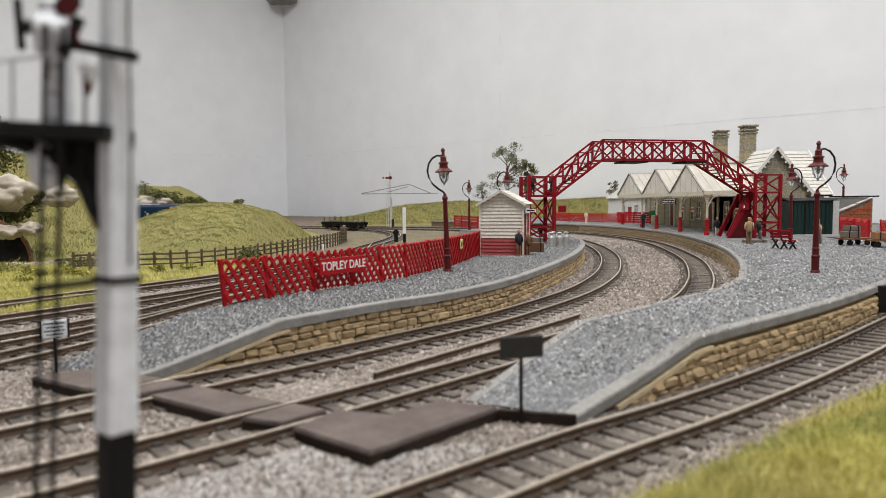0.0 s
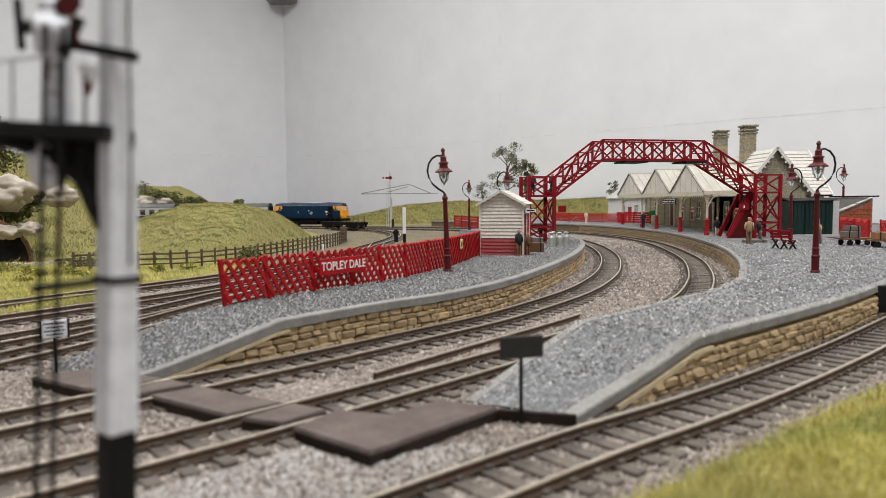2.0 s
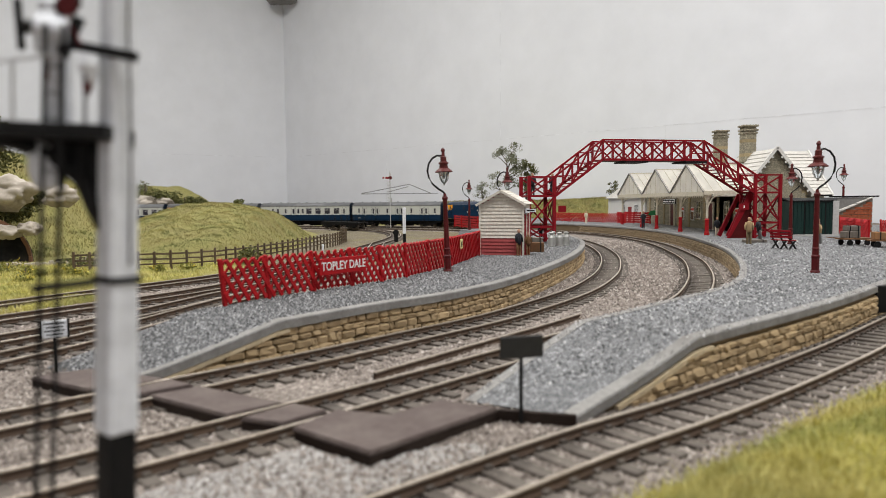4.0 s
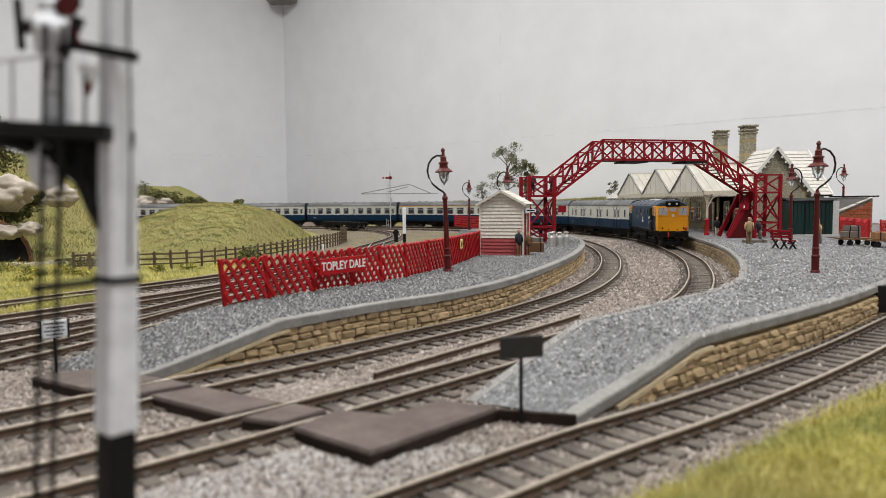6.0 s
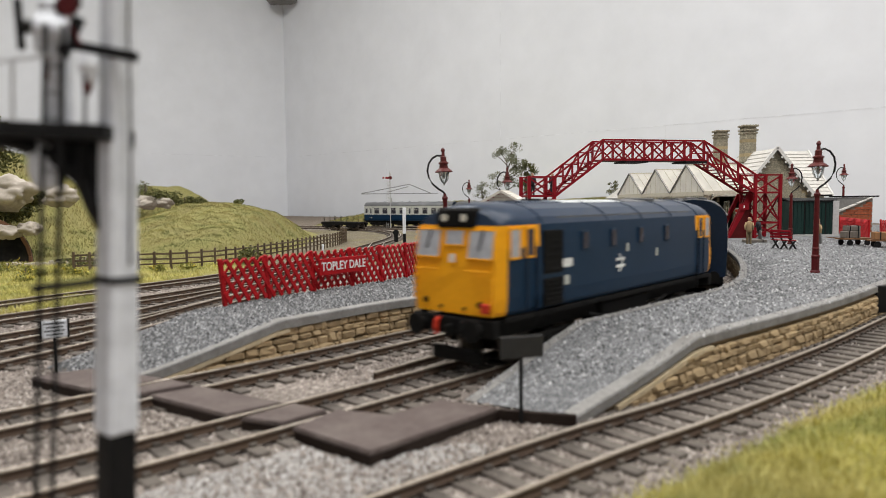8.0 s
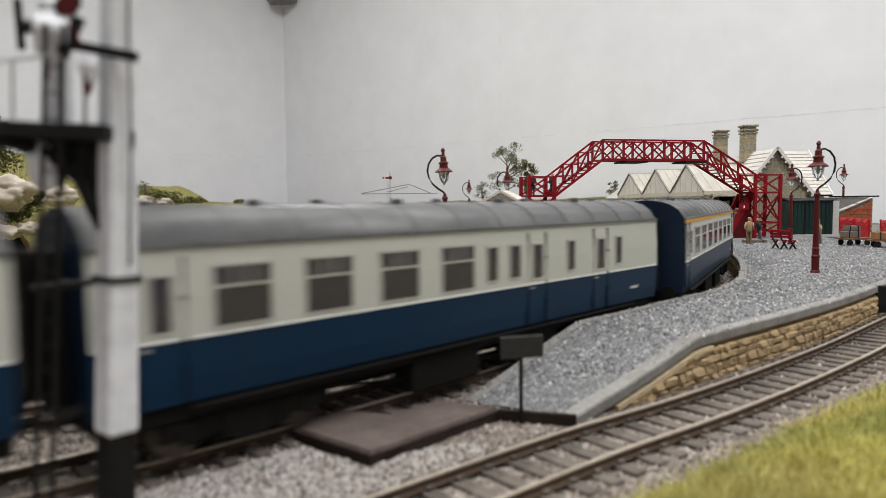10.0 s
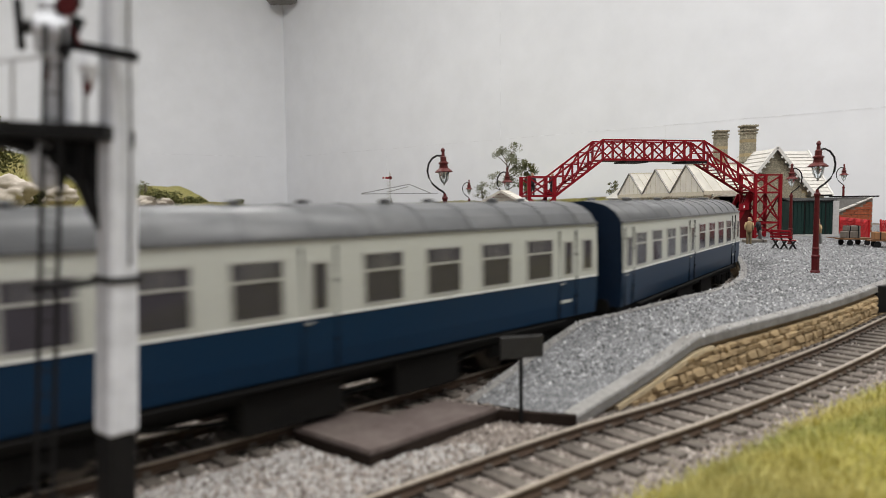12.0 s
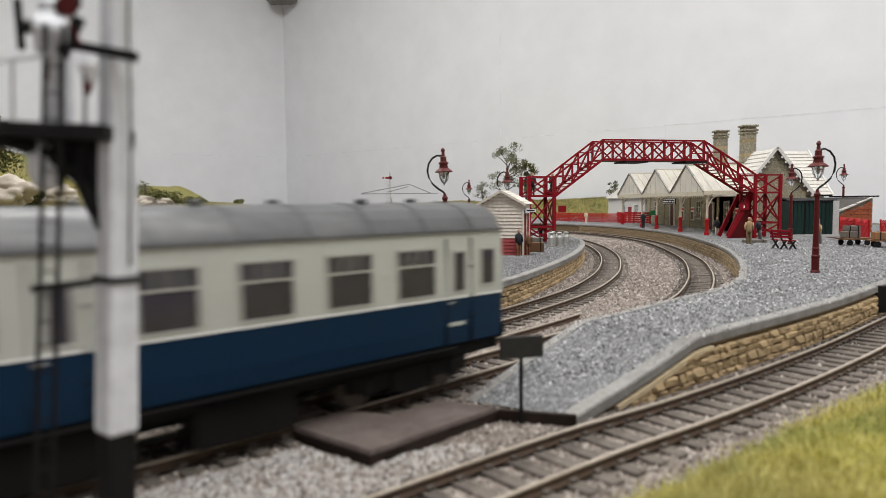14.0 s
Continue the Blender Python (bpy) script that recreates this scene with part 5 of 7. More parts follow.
        for x in (x0, x1):
            for z in (Z0 + dz, 17.5):
                part("tower_rail", bar(B(), (x, -dp, z), (x, dp, z), 2.0, 2.0), c, b)
            part("tower_brace", bar(B(), (x, -dp, 18.5), (x, dp, Z0 + dz - 1), 1.2, 1.6), c, b)
            part("tower_brace", bar(B(), (x, dp, 18.5), (x, -dp, Z0 + dz - 1), 1.2, 1.6), c, b)
        part("landing", box(B(), ((x0 + x1) / 2, 0, Z0 + dz), (x1 - x0, 2 * dp, 1.2)), M_BOARD, b)
    # lower flights of stairs
    for sy in (dp + 1, dp + 17):
        part("stringer", bar(B(), (262, sy - dp + 0, 50), (236, sy - dp, 2), 1.6, 5.0), c, b)
    part("stair_side", prism(B(), [(230, 0.3), (234, 0.3), (264, 48), (264, 54), (258, 54)], "y", -6.2, -5.2), c, b)
    part("stair_side", prism(B(), [(234, 0.3), (262, 0.3), (262, 44)], "y", -5.0, -4.2), M_MAROON, b)
    part("notice", box(B(), (250, -8.0, 36), (13, 0.8, 7), bev=0.2), c, b)
    part("notice_text", box(B(), (250, -8.5, 36), (1.6, 0.2, 3)), M_WHITE, b)
    part("notice", box(B(), (25.5, -13, 36), (9, 0.8, 7), bev=0.2), c, b)
    return b


footbridge()

# ---- station building, canopy, white end cottage
M_ASHLAR = rubble("grey_buff_rubble", 4.2, [(0.0, (0.22, 0.2, 0.145)), (0.5, (0.33, 0.3, 0.22)), (1.0, (0.45, 0.41, 0.31))], (0.2, 0.175, 0.125))
M_QUOIN = paint("pale_buff_quoin", (0.36, 0.29, 0.17), 0.85, grain=500, wear=0.3, dirt=(0.25, 0.2, 0.12), bump=0.3, random=0.12)
M_SLATE = paint("pale_grey_slate", (0.56, 0.54, 0.50), 0.8, grain=400, wear=0.35, dirt=(0.40, 0.38, 0.35), bump=0.2, random=0.08)
M_CANOPY = paint("cream_canopy_paint", (0.62, 0.57, 0.46), 0.6, grain=400, wear=0.2, dirt=(0.45, 0.4, 0.32), bump=0.08)
M_GLAZE = frosted("frosted_canopy_glazing", (0.90, 0.88, 0.83))
M_RENDERW = paint("white_render", (0.70, 0.69, 0.66), 0.85, grain=500, wear=0.2, dirt=(0.5, 0.49, 0.46), bump=0.2)
M_GREEN = paint("dark_green_paint", (0.010, 0.030, 0.026), 0.5, grain=400, wear=0.3, dirt=(0.02, 0.04, 0.035), bump=0.08, random=0.15)
M_VANGREY = paint("pale_grey_van_paint", (0.50, 0.50, 0.49), 0.6, grain=400, wear=0.3, dirt=(0.35, 0.34, 0.33))
M_BRICK = paint("red_brick", (0.34, 0.095, 0.045), 0.9, grain=600, wear=0.35, dirt=(0.24, 0.08, 0.05), bump=0.3, random=0.2)
M_JOINT = paint("brick_joint", (0.32, 0.27, 0.22), 0.95, grain=600, wear=0.3)


def slates(parent, p0, p1, q0, q1, rows, t=0.9):
    """Overlapping courses between the eaves line p0-p1 and the ridge line q0-q1."""
    p0, p1, q0, q1 = map(Vector, (p0, p1, q0, q1))
    n = (p1 - p0).cross(q0 - p0).normalized()
    if n.z < 0:
        n = -n
    for k in range(rows):
        f0, f1 = k / rows, (k + 1.12) / rows
        a, b_, c_, d = p0.lerp(q0, f0), p1.lerp(q1, f0), p1.lerp(q1, min(1, f1)), p0.lerp(q0, min(1, f1))
        bm = B()
        lo = [a, b_, c_ - n * 0.0, d - n * 0.0]
        hi = [a + n * t * 1.5, b_ + n * t * 1.5, c_ + n * t * 0.5, d + n * t * 0.5]
        vl, vh = [bm.verts.new(v) for v in lo], [bm.verts.new(v) for v in hi]
        bm.faces.new(vl[::-1]); bm.faces.new(vh)
        for i in range(4):
            j = (i + 1) % 4
            bm.faces.new((vl[i], vl[j], vh[j], vh[i]))
        bmesh.ops.recalc_face_normals(bm, faces=bm.faces)
        part("slate_course", bm, M_SLATE, parent)


def sash(parent, x, y, z, w, h, facing, panes=(2, 3), mat=None):
    """A window set on a wall; facing x: the wall looks towards -x, facing y: towards -y."""
    rz = -90 if facing == "x" else 0
    fr = B()
    nx, nz_ = panes
    for i in range(nx + 1):
        box(fr, (-w / 2 + w * i / nx, -0.5, 0), (0.8, 1.0, h + 0.8))
    for i in range(nz_ + 1):
        box(fr, (0, -0.5, -h / 2 + h * i / nz_), (w - 0.8, 0.9, 0.8))
    wn = at(part("window", fr, mat or M_CANOPY, parent), x, y, z, rz)
    part("pane", box(B(), (0, -0.2, 0), (w - 0.3, 0.4, h - 0.3)), M_PANE, wn)
    part("sill", box(B(), (0, -1.0, -h / 2 - 1.2), (w + 3, 2.4, 1.4)), M_QUOIN, wn)
    return wn


def station():
    s = thing("station_building", 0, 0, H_P, 0, "grey stone station building with pale slate roofs and tall chimneys", "building")
    # platform range along the track
    part("wall", box(B(), (440, 1115, 26), (80, 430, 52)), M_ASHLAR, s)
    # cross gable
    x0, x1, yf, yb, ez, az = 400, 483, 905, 1010, 57, 109
    xm = (x0 + x1) / 2
    part("wall", prism(B(), [(x0, 0), (x1, 0), (x1, ez), (xm, az), (x0, ez)], "y", yf, yb), M_ASHLAR, s)
    for x, e in ((x0, -1), (x1, 1)):
        slates(s, (x + e * 9, yf - 5, ez - 9), (x + e * 9, yb, ez - 9), (xm, yf - 5, az + 2), (xm, yb, az + 2), 11)
        part("bargeboard", bar(B(), (x + e * 9, yf - 6, ez - 8), (xm, yf - 6, az + 3.5), 1.6, 4.0), M_RENDERW, s)
        for k in range(9):
            f = (k + 0.7) / 10
            part("barge_drop", box(B(), (x + e * 9 + (xm - x - e * 9) * f, yf - 6, ez - 12.5 + (az - ez + 11.5) * f), (2.2, 1.0, 4.0), ry=e * 40), M_RENDERW, s)
    for z in range(0, 56, 7):
        for x in (x0 + 1.5, x1 - 1.5):
            part("quoin", box(B(), (x, yf - 0.4, z + 3.4), (7.5 if (z // 7) % 2 else 5.0, 1.6, 6.4), bev=0.4), M_QUOIN, s)
    sash(s, xm, yf - 0.6, 30, 16, 24, "y")
    # main range to the right, ridge across
    part("wall", prism(B(), [(930, 0), (1030, 0), (1030, 57), (980, 109), (930, 57)], "x", 470, 522), M_ASHLAR, s)
    slates(s, (468, 921, 49), (527, 921, 49), (468, 980, 112), (524, 980, 112), 13)
    part("gutter", bar(B(), (468, 920, 48.5), (527, 920, 48.5), 2, 2), M_IRON, s)
    part("bargeboard", bar(B(), (528, 920, 49), (525, 980, 113), 2.0, 3.0), M_RENDERW, s)
    # roof of the platform range
    slates(s, (396, 1010, 52), (396, 1340, 52), (440, 1010, 100), (440, 1340, 100), 10)
    slates(s, (484, 1010, 52), (484, 1340, 52), (440, 1010, 100), (440, 1340, 100), 10)
    part("wall", prism(B(), [(400, 50), (480, 50), (440, 98)], "y", 1000, 1338), M_ASHLAR, s)
    # chimneys
    for cx, cy, w, d, z0, z1 in ((436, 975, 17, 15, 60, 148), (450, 1105, 17, 15, 60, 154)):
        ch = part("chimney", box(B(), (cx, cy, (z0 + z1) / 2), (w, d, z1 - z0), bev=0.6), M_ASHLAR, s)
        for z, o in ((z1 - 10, 3.0), (z1 - 6, 4.5), (z1, 5.0), (z0 + 38, 3.5)):
            part("chimney_band", box(B(), (cx, cy, z), (w + o, d + o, 2.6), bev=0.4), M_ASHLAR, ch)
        for k in range(9):
            part("stone_course", box(B(), (cx, cy, z0 + 42 + k * 5.0), (w + 0.35, d + 0.35, 4.6), bev=0.15), M_QUOIN if k % 4 == 1 else M_ASHLAR, ch)
    # doors, windows, posters on the platform side
    for y, w in ((1270, 20), (1060, 18), (955, 16)):
        sash(s, 399.6, y, 28, w, 27, "x")
    for y in (1180, 1010):
        dr = part("door", box(B(), (399.3, y, 19), (1.6, 17, 38), bev=0.2), M_MAROON, s)
        part("door_frame", box(box(box(B(), (398.9, y - 9.5, 20), (2.4, 2, 40)), (398.9, y + 9.5, 20), (2.4, 2, 40)), (398.9, y, 40), (2.4, 21, 2)), M_CANOPY, dr)
    for y in (930, 985, 1035, 1100, 1150, 1225, 1310):
        for z in range(0, 50, 8):
            part("quoin", box(B(), (399.4, y, z + 3.9), (1.8, 8 if (z // 8) % 2 else 6, 7.2), bev=0.3), M_QUOIN, s)
    for y in (1130, 1085, 905 + 15):
        ps = part("poster", box(B(), (399.2, y, 22), (0.8, 14, 21)), M_WHITE, s)
        part("poster_picture", box(B(), (398.7, y, 19), (0.3, 11, 12)), M_CASE, ps)
        part("poster_heading", box(B(), (398.7, y, 29), (0.3, 12, 3.4)), M_RED, ps)
    return s


station()


def canopy():
    c = thing("platform_canopy", 0, 0, H_P, 0, "cream platform canopy with three glazed gables on iron columns", "canopy")
    xf, xb, ez, az = 325.0, 398.0, 54.0, 90.0
    for y0, y1 in ((1262, 1108), (1108, 972), (972, 846)):
        ym = (y0 + y1) / 2
        for ye in (y0, y1):
            bm = B()
            vs_ = [bm.verts.new(p) for p in ((xf, ye, ez), (xb, ye, ez), (xb, ym, az), (xf, ym, az))]
            bm.faces.new(vs_)
            bmesh.ops.solidify(bm, geom=bm.faces[:], thickness=1.0)
            pn = part("glazed_roof", bm, M_GLAZE, c)
            for k in range(7):
                f = k / 6
                part("glazing_bar", bar(B(), (xf + (xb - xf) * f, ye, ez + 1.0), (xf + (xb - xf) * f, ym, az + 1.0), 0.4, 0.45), M_CANOPY, pn)
        ge = part("gable_glazing", prism(B(), [(y0, ez), (y1, ez), (ym, az)], "x", xf + 0.6, xf + 1.4), M_GLAZE, c)
        for k in range(1, 6):
            f = k / 6
            part("glazing_bar", bar(B(), (xf, y0 + (y1 - y0) * f, ez), (xf, y0 + (y1 - y0) * f, ez + (az - ez) * (1 - abs(2 * f - 1))), 0.4, 0.35), M_CANOPY, ge)
        for ye in (y0, y1):
            part("gable_edge", bar(B(), (xf, ye, ez), (xf, ym, az + 0.6), 2.2, 1.6), M_COPING, c)
        part("ridge", bar(B(), (xf, ym, az + 0.8), (xb, ym, az + 0.8), 1.8, 1.4), M_CANOPY, c)
        part("valance", box(B(), (xf, ym, ez - 2.0), (1.4, abs(y1 - y0) - 1, 5.0)), M_CANOPY, c)
        n = 18
        for k in range(n):
            part("valance_tooth", box(B(), (xf, y0 + (y1 - y0) * (k + 0.5) / n, ez - 5.4), (1.0, 3.4, 3.0), bev=0.5), M_CANOPY, c)
    part("end_valance", box(B(), ((xf + xb) / 2, 846, ez - 1.0), (xb - xf, 1.4, 5.0)), M_CANOPY, c)
    for y in (1250, 1127, 1050, 945, 850):
        x = 331
        col = part("column", lathe(B(), [(1.7, 20), (1.5, 40), (2.2, 41), (1.6, 42), (1.5, 54)], 10, (x, y, 0)), M_CANOPY, c)
        part("column_foot", lathe(B(), [(3.4, 0), (3.2, 3), (2.5, 5), (2.4, 18), (3.0, 19), (1.8, 21)], 10, (x, y, 0)), M_REDFENCE, col)
        for dy in (-1, 1):
            part("bracket", tube(B(), [(x, y + dy * 1, 36), (x, y + dy * 4, 44), (x, y + dy * 10, 49), (x, y + dy * 19, 52)], 0.9, 6), M_CANOPY, col)
            part("bracket_rail", bar(B(), (x, y + dy, 47), (x, y + dy * 12, 52.5), 0.8, 0.8), M_CANOPY, col)
        part("bracket", tube(B(), [(x + 1, y, 36), (x + 6, y, 46), (x + 14, y, 50), (x + 26, y, 52)], 0.9, 6), M_CANOPY, col)
    hs = part("hanging_sign", box(B(), (322, 965, 42.0), (1.2, 50, 7.5), rz=0), M_IRON, c)
    part("sign_border", box(B(), (321.2, 965, 42.0), (0.3, 48, 6.2)), M_WHITE, hs)
    part("sign_field", box(B(), (320.9, 965, 42.0), (0.3, 46.6, 5.0)), M_IRON, hs)
    for k, (yy, w) in enumerate(((982, 11), (970, 9), (958, 9), (947, 7))):
        part("text_bar", box(B(), (320.6, yy, 42.0), (0.3, w, 1.8)), M_WHITE, hs)
    return c


canopy()


def cottage():
    c = thing("white_cottage", 0, 0, H_P, 0, "white rendered cottage with a slate roof at the platform end", "cottage")
    part("wall", prism(B(), [(400, 0), (470, 0), (470, 50), (435, 76), (400, 50)], "y", 1345, 1640), M_RENDERW, c)
    slates(c, (395, 1340, 48), (395, 1645, 48), (435, 1340, 78), (435, 1645, 78), 8)
    slates(c, (475, 1340, 48), (475, 1645, 48), (435, 1340, 78), (435, 1645, 78), 8)
    for y in (1400, 1500):
        sash(c, 399.5, y, 22, 26, 26, "x", (4, 4), M_WHITE)
    part("door", box(B(), (399.4, 1450, 15), (1.4, 24, 30)), M_CRIMSON, c)
    return c


cottage()


def container():
    c = thing("goods_container", 411, 806, H_P, -4, "dark green boarded goods container with pale grey ends", "container")
    part("body", box(B(), (28, 16, 22), (54, 30, 40), bev=0.5), M_GREEN, c)
    for k in range(11):
        part("plank", box(B(), (3.0 + k * 4.6, 0.6, 21.5), (4.3, 0.9, 37), bev=0.15), M_GREEN, c)
    for x in (18, 30, 42):
        part("strap", box(B(), (x, -0.1, 21), (1.1, 0.8, 38)), M_IRON, c)
    part("roof", prism(B(), [(-1, 41), (16, 44), (33, 41), (33, 42.4), (16, 45.6), (-1, 42.4)], "x", -0.5, 57), M_IRON, c)
    part("end_panel", box(B(), (53.6, -0.4, 21.5), (6.6, 1.4, 41)), M_VANGREY, c)
    part("end_panel", box(B(), (56.4, 16, 21.5), (1.4, 32, 41)), M_VANGREY, c)
    part("base", box(B(), (28, 15, 1.1), (58, 34, 2.0)), M_VANGREY, c)
    return c


container()


def brick_hut():
    h = thing("brick_lamp_hut", 515, 892, H_P, -14, "small red brick lean-to hut with a grey sloping roof", "hut")
    part("wall", prism(B(), [(0, 0), (44, 0), (44, 44), (0, 24)], "y", 0, 36), M_JOINT, h)
    k = 0
    for r in range(13):
        z = 0.4 + r * 3.3
        for q in range(7):
            x = 0.2 + q * 6.6 + (r % 2) * 3.3
            w = min(6.2, 43.8 - x)
            if w < 1.5 or z + 3.0 > 24 + 20 * (x / 44):
                continue
            part("brick", box(B(), (x + w / 2, -0.2, z + 1.4), (w, 1.2, 2.8)), M_BRICK, h)
    slates(h, (-3, -3, 23), (-3, 39, 23), (46, -3, 46), (46, 39, 46), 5)
    part("coping_board", bar(B(), (-8, -3.5, 46.8), (50, -3.5, 46.8), 2.0, 1.8), M_IRON, h)
    part("lead_flashing", prism(B(), [(-9, 24), (-9, 45.6), (40, 45.6)], "y", -3.2, -2.4), M_COPING, h)
    return h


brick_hut()
lattice_fence([(499, 852), (480, 790), (462, 735)], 21, H_P, "red lattice fence by the brick hut", group="red fences")
lattice_fence([(452, 700), (440, 660), (428, 620)], 22, H_P, "red lattice fence leaning beside the barrows", 2.0, 0.17, group="red fences")
lattice_fence([(246, 1500), (268, 1440), (290, 1390), (318, 1350), (350, 1310)], 19, H_P, "distant red lattice fence at the platform end", 1.8, 0.2, group="red fences")


def rail_fence(x0, y0, x1, y1, z):
    f = thing("panel_fence", 0, 0, z, 0, "red horizontal board fence at the platform end", "fence", "red fences")
    for k in range(5):
        part("board", bar(B(), (x0, y0, 3 + 4.2 * k), (x1, y1, 3 + 4.2 * k), 1.0, 3.2), M_REDFENCE, f)
    for k in range(5):
        q = k / 4
        part("post", box(B(), (x0 + (x1 - x0) * q, y0 + (y1 - y0) * q, 11), (2.4, 2.4, 22)), M_REDFENCE, f)


rail_fence(22, 1262, 70, 1080, H_P - 2)
rail_fence(340, 1318, 388, 1270, H_P)

# ---- bench, barrows, cases, churns
bn_ = thing("platform_bench", 306, 606, H_P, 118, "red slatted platform bench on black iron legs", "bench")
for k in range(4):
    part("seat_slat", box(B(), (0, -2 + k * 2.1, 8.0), (21, 1.7, 0.8), bev=0.15), M_CRIMSON if k else M_CANOPY, bn_)
for k in range(3):
    part("back_slat", box(B(), (0, 5.6 + k * 0.6, 11 + k * 2.6), (21, 0.8, 2.0), bev=0.15), M_CRIMSON, bn_)
for x in (-8.5, 0, 8.5):
    lg = part("leg", bar(bar(B(), (x, -3.6, 0), (x, 4.6, 9), 1.1, 1.1), (x, 5.6, 0), (x, -2.6, 8), 1.1, 1.1), M_IRON, bn_)
    part("back_support", bar(B(), (x, 4.6, 8), (x, 6.6, 17.5), 1.0, 1.0), M_IRON, lg)


def barrow(x, y, rz, label, box_mat, boxed):
    b = thing("luggage_barrow", x, y, H_P, rz, label, "barrow", "barrows")
    part("bed", box(B(), (0, 0, 6.4), (30, 14, 1.4), bev=0.2), M_CASE, b)
    for sx in (-9, 9):
        for sy in (-6, 6):
            part("wheel", rod(B(), (sx, sy, 2.8), (sx, sy + 1.0, 2.8), 2.8, 2.8, 14), M_IRON, b)
    part("handle", bar(bar(B(), (-15, -5, 6.6), (-26, -5, 8), 0.8, 0.8), (-15, 5, 6.6), (-26, 5, 8), 0.8, 0.8), M_CASE, b)
    return b


barrow(392, 645, 8, "flat luggage barrow with grey trunks on it", M_CASE, 1)
barrow(402, 612, -18, "wooden luggage barrow with brown crates", M_CASE, 1)
M_TRUNK = paint("grey_brown_trunk", (0.17, 0.15, 0.13), 0.7, grain=400, wear=0.3)
M_CRATE = paint("brown_crate_wood", (0.26, 0.13, 0.06), 0.7, grain=400, wear=0.3)


def trunk(x, y, z, rz, s, mat, label):
    t = thing("suitcase", x, y, z, rz, label, "luggage", "luggage")
    part("body", box(B(), (0, 0, s[2] / 2), s, bev=0.5), mat, t)
    for dx in (-0.3, 0.3):
        part("strap", box(B(), (s[0] * dx, 0, s[2] / 2), (1.0, s[1] + 0.5, s[2] + 0.4)), M_IRON, t)
    return t


trunk(388, 645, H_P + 7.1, 8, (15, 9, 6.5), M_TRUNK, "grey trunk lying on the barrow")
trunk(389, 645, H_P + 13.7, 3, (13, 8, 5.0), M_TRUNK, "small grey trunk on top of another")
trunk(402, 612, H_P + 7.1, -18, (24, 12, 7), M_CRATE, "brown wooden crate on the barrow")
trunk(81, 598, H_P, 0, (16, 8, 8.5), M_CASE, "brown trunk standing beside the hut")
trunk(94, 690, H_P, 5, (14, 7, 8), M_TRUNK, "dark case under the footbridge stairs")
trunk(322, 700, H_P, 0, (22, 10, 3.0), M_TRUNK, "flat dark crate near the bench")


def churn():
    c = thing("milk_churn", 0, 0, 0, 0, "dull galvanised milk churn on the platform", "churn", "milk churns")
    part("body", lathe(B(), [(3.6, 0), (3.7, 0.8), (3.5, 1.4), (3.2, 8.8), (1.9, 11.4), (1.9, 12.6)], 14), M_CHURN, c)
    part("lid", lathe(B(), [(2.4, 12.6), (2.5, 13.4), (1.6, 14.0), (0.3, 14.2)], 14), M_CHURN, c)
    for sx in (-1, 1):
        part("handle", tube(B(), [(sx * 3.0, 0, 9.2), (sx * 3.9, 0, 10), (sx * 3.6, 0, 11.3), (sx * 2.1, 0, 11.6)], 0.35, 6), M_CHURN, c)
    return c


ch0 = churn()
at(ch0, 115.0, 668, H_P)
for x, y in ((106.5, 664), (123.0, 676), (111.5, 684)):
    copy_thing(ch0, pose(x * U, y * U, H_P * U, 0, 0, x * 7))

# ---- model figures: plain dolls, each one mesh
def doll(x, y, rz, body, leg, lean=0.0, coat=True, arm=0.0, h=23.0, label="small painted model figure standing on the platform"):
    bm = B()
    k = h / 23.0
    for sy in (-1.2, 1.2):
        tube(bm, [(0.5, sy, 0), (0, sy, 1), (0, sy, 5.5), (0, sy * 0.9, 11)], [1.0, 0.9, 1.0, 1.25], 6)
    n_leg = len(bm.faces)
    tube(bm, [(0, 0, 10), (0, 0, 12.5), (0, 0, 16), (0, 0, 18.6), (0, 0, 19.6)], [2.1, 2.3, 2.5, 2.2, 0.9], 8)
    for sy in (-1, 1):
        tube(bm, [(0, sy * 2.3, 18.2), (0.4, sy * 3.2, 15), (1.2 + arm * 2, sy * 3.0, 12.2 + arm * 4)], [0.9, 0.8, 0.7], 6)
    n_body = len(bm.faces)
    tube(bm, [(0, 0, 19.4), (0.1, 0, 20.3), (0.1, 0, 21.8), (0.1, 0, 22.9)], [0.7, 1.25, 1.35, 0.6], 8)
    for i, f in enumerate(bm.faces):
        f.material_index = 1 if i < n_leg else (0 if i < n_body else 2)
    bmesh.ops.scale(bm, vec=(k, k, k), verts=bm.verts)
    ob = part("model_figure", bm, [body, leg, M_SKIN], None, smooth=True)
    tagged(ob, label, "figure", "model figures")
    return at(ob, x, y, H_P, rz, 0, lean)


M_SKIN = paint("flesh_paint", (0.42, 0.24, 0.16), 0.7)
M_TAN = paint("tan_coat_paint", (0.33, 0.235, 0.13), 0.8)
M_NAVY = paint("dark_uniform_paint", (0.022, 0.024, 0.03), 0.7)
M_OLIVE = paint("olive_trousers_paint", (0.14, 0.105, 0.06), 0.8)
M_GREYC = paint("grey_coat_paint", (0.12, 0.115, 0.11), 0.8)
M_CREAMC = paint("cream_dress_paint", (0.6, 0.53, 0.4), 0.8)
doll(306, 677, -110, M_TAN, M_OLIVE, arm=0.0, h=27, label="model figure in a tan jacket standing on the platform")
doll(338, 720, 190, M_NAVY, M_GREYC, 10, arm=0.6, h=25, label="model figure in dark clothes leaning forward")
doll(372, 668, 200, M_TAN, M_GREYC, 6, arm=0.6, h=23, label="model figure in a tan coat near the lamp")
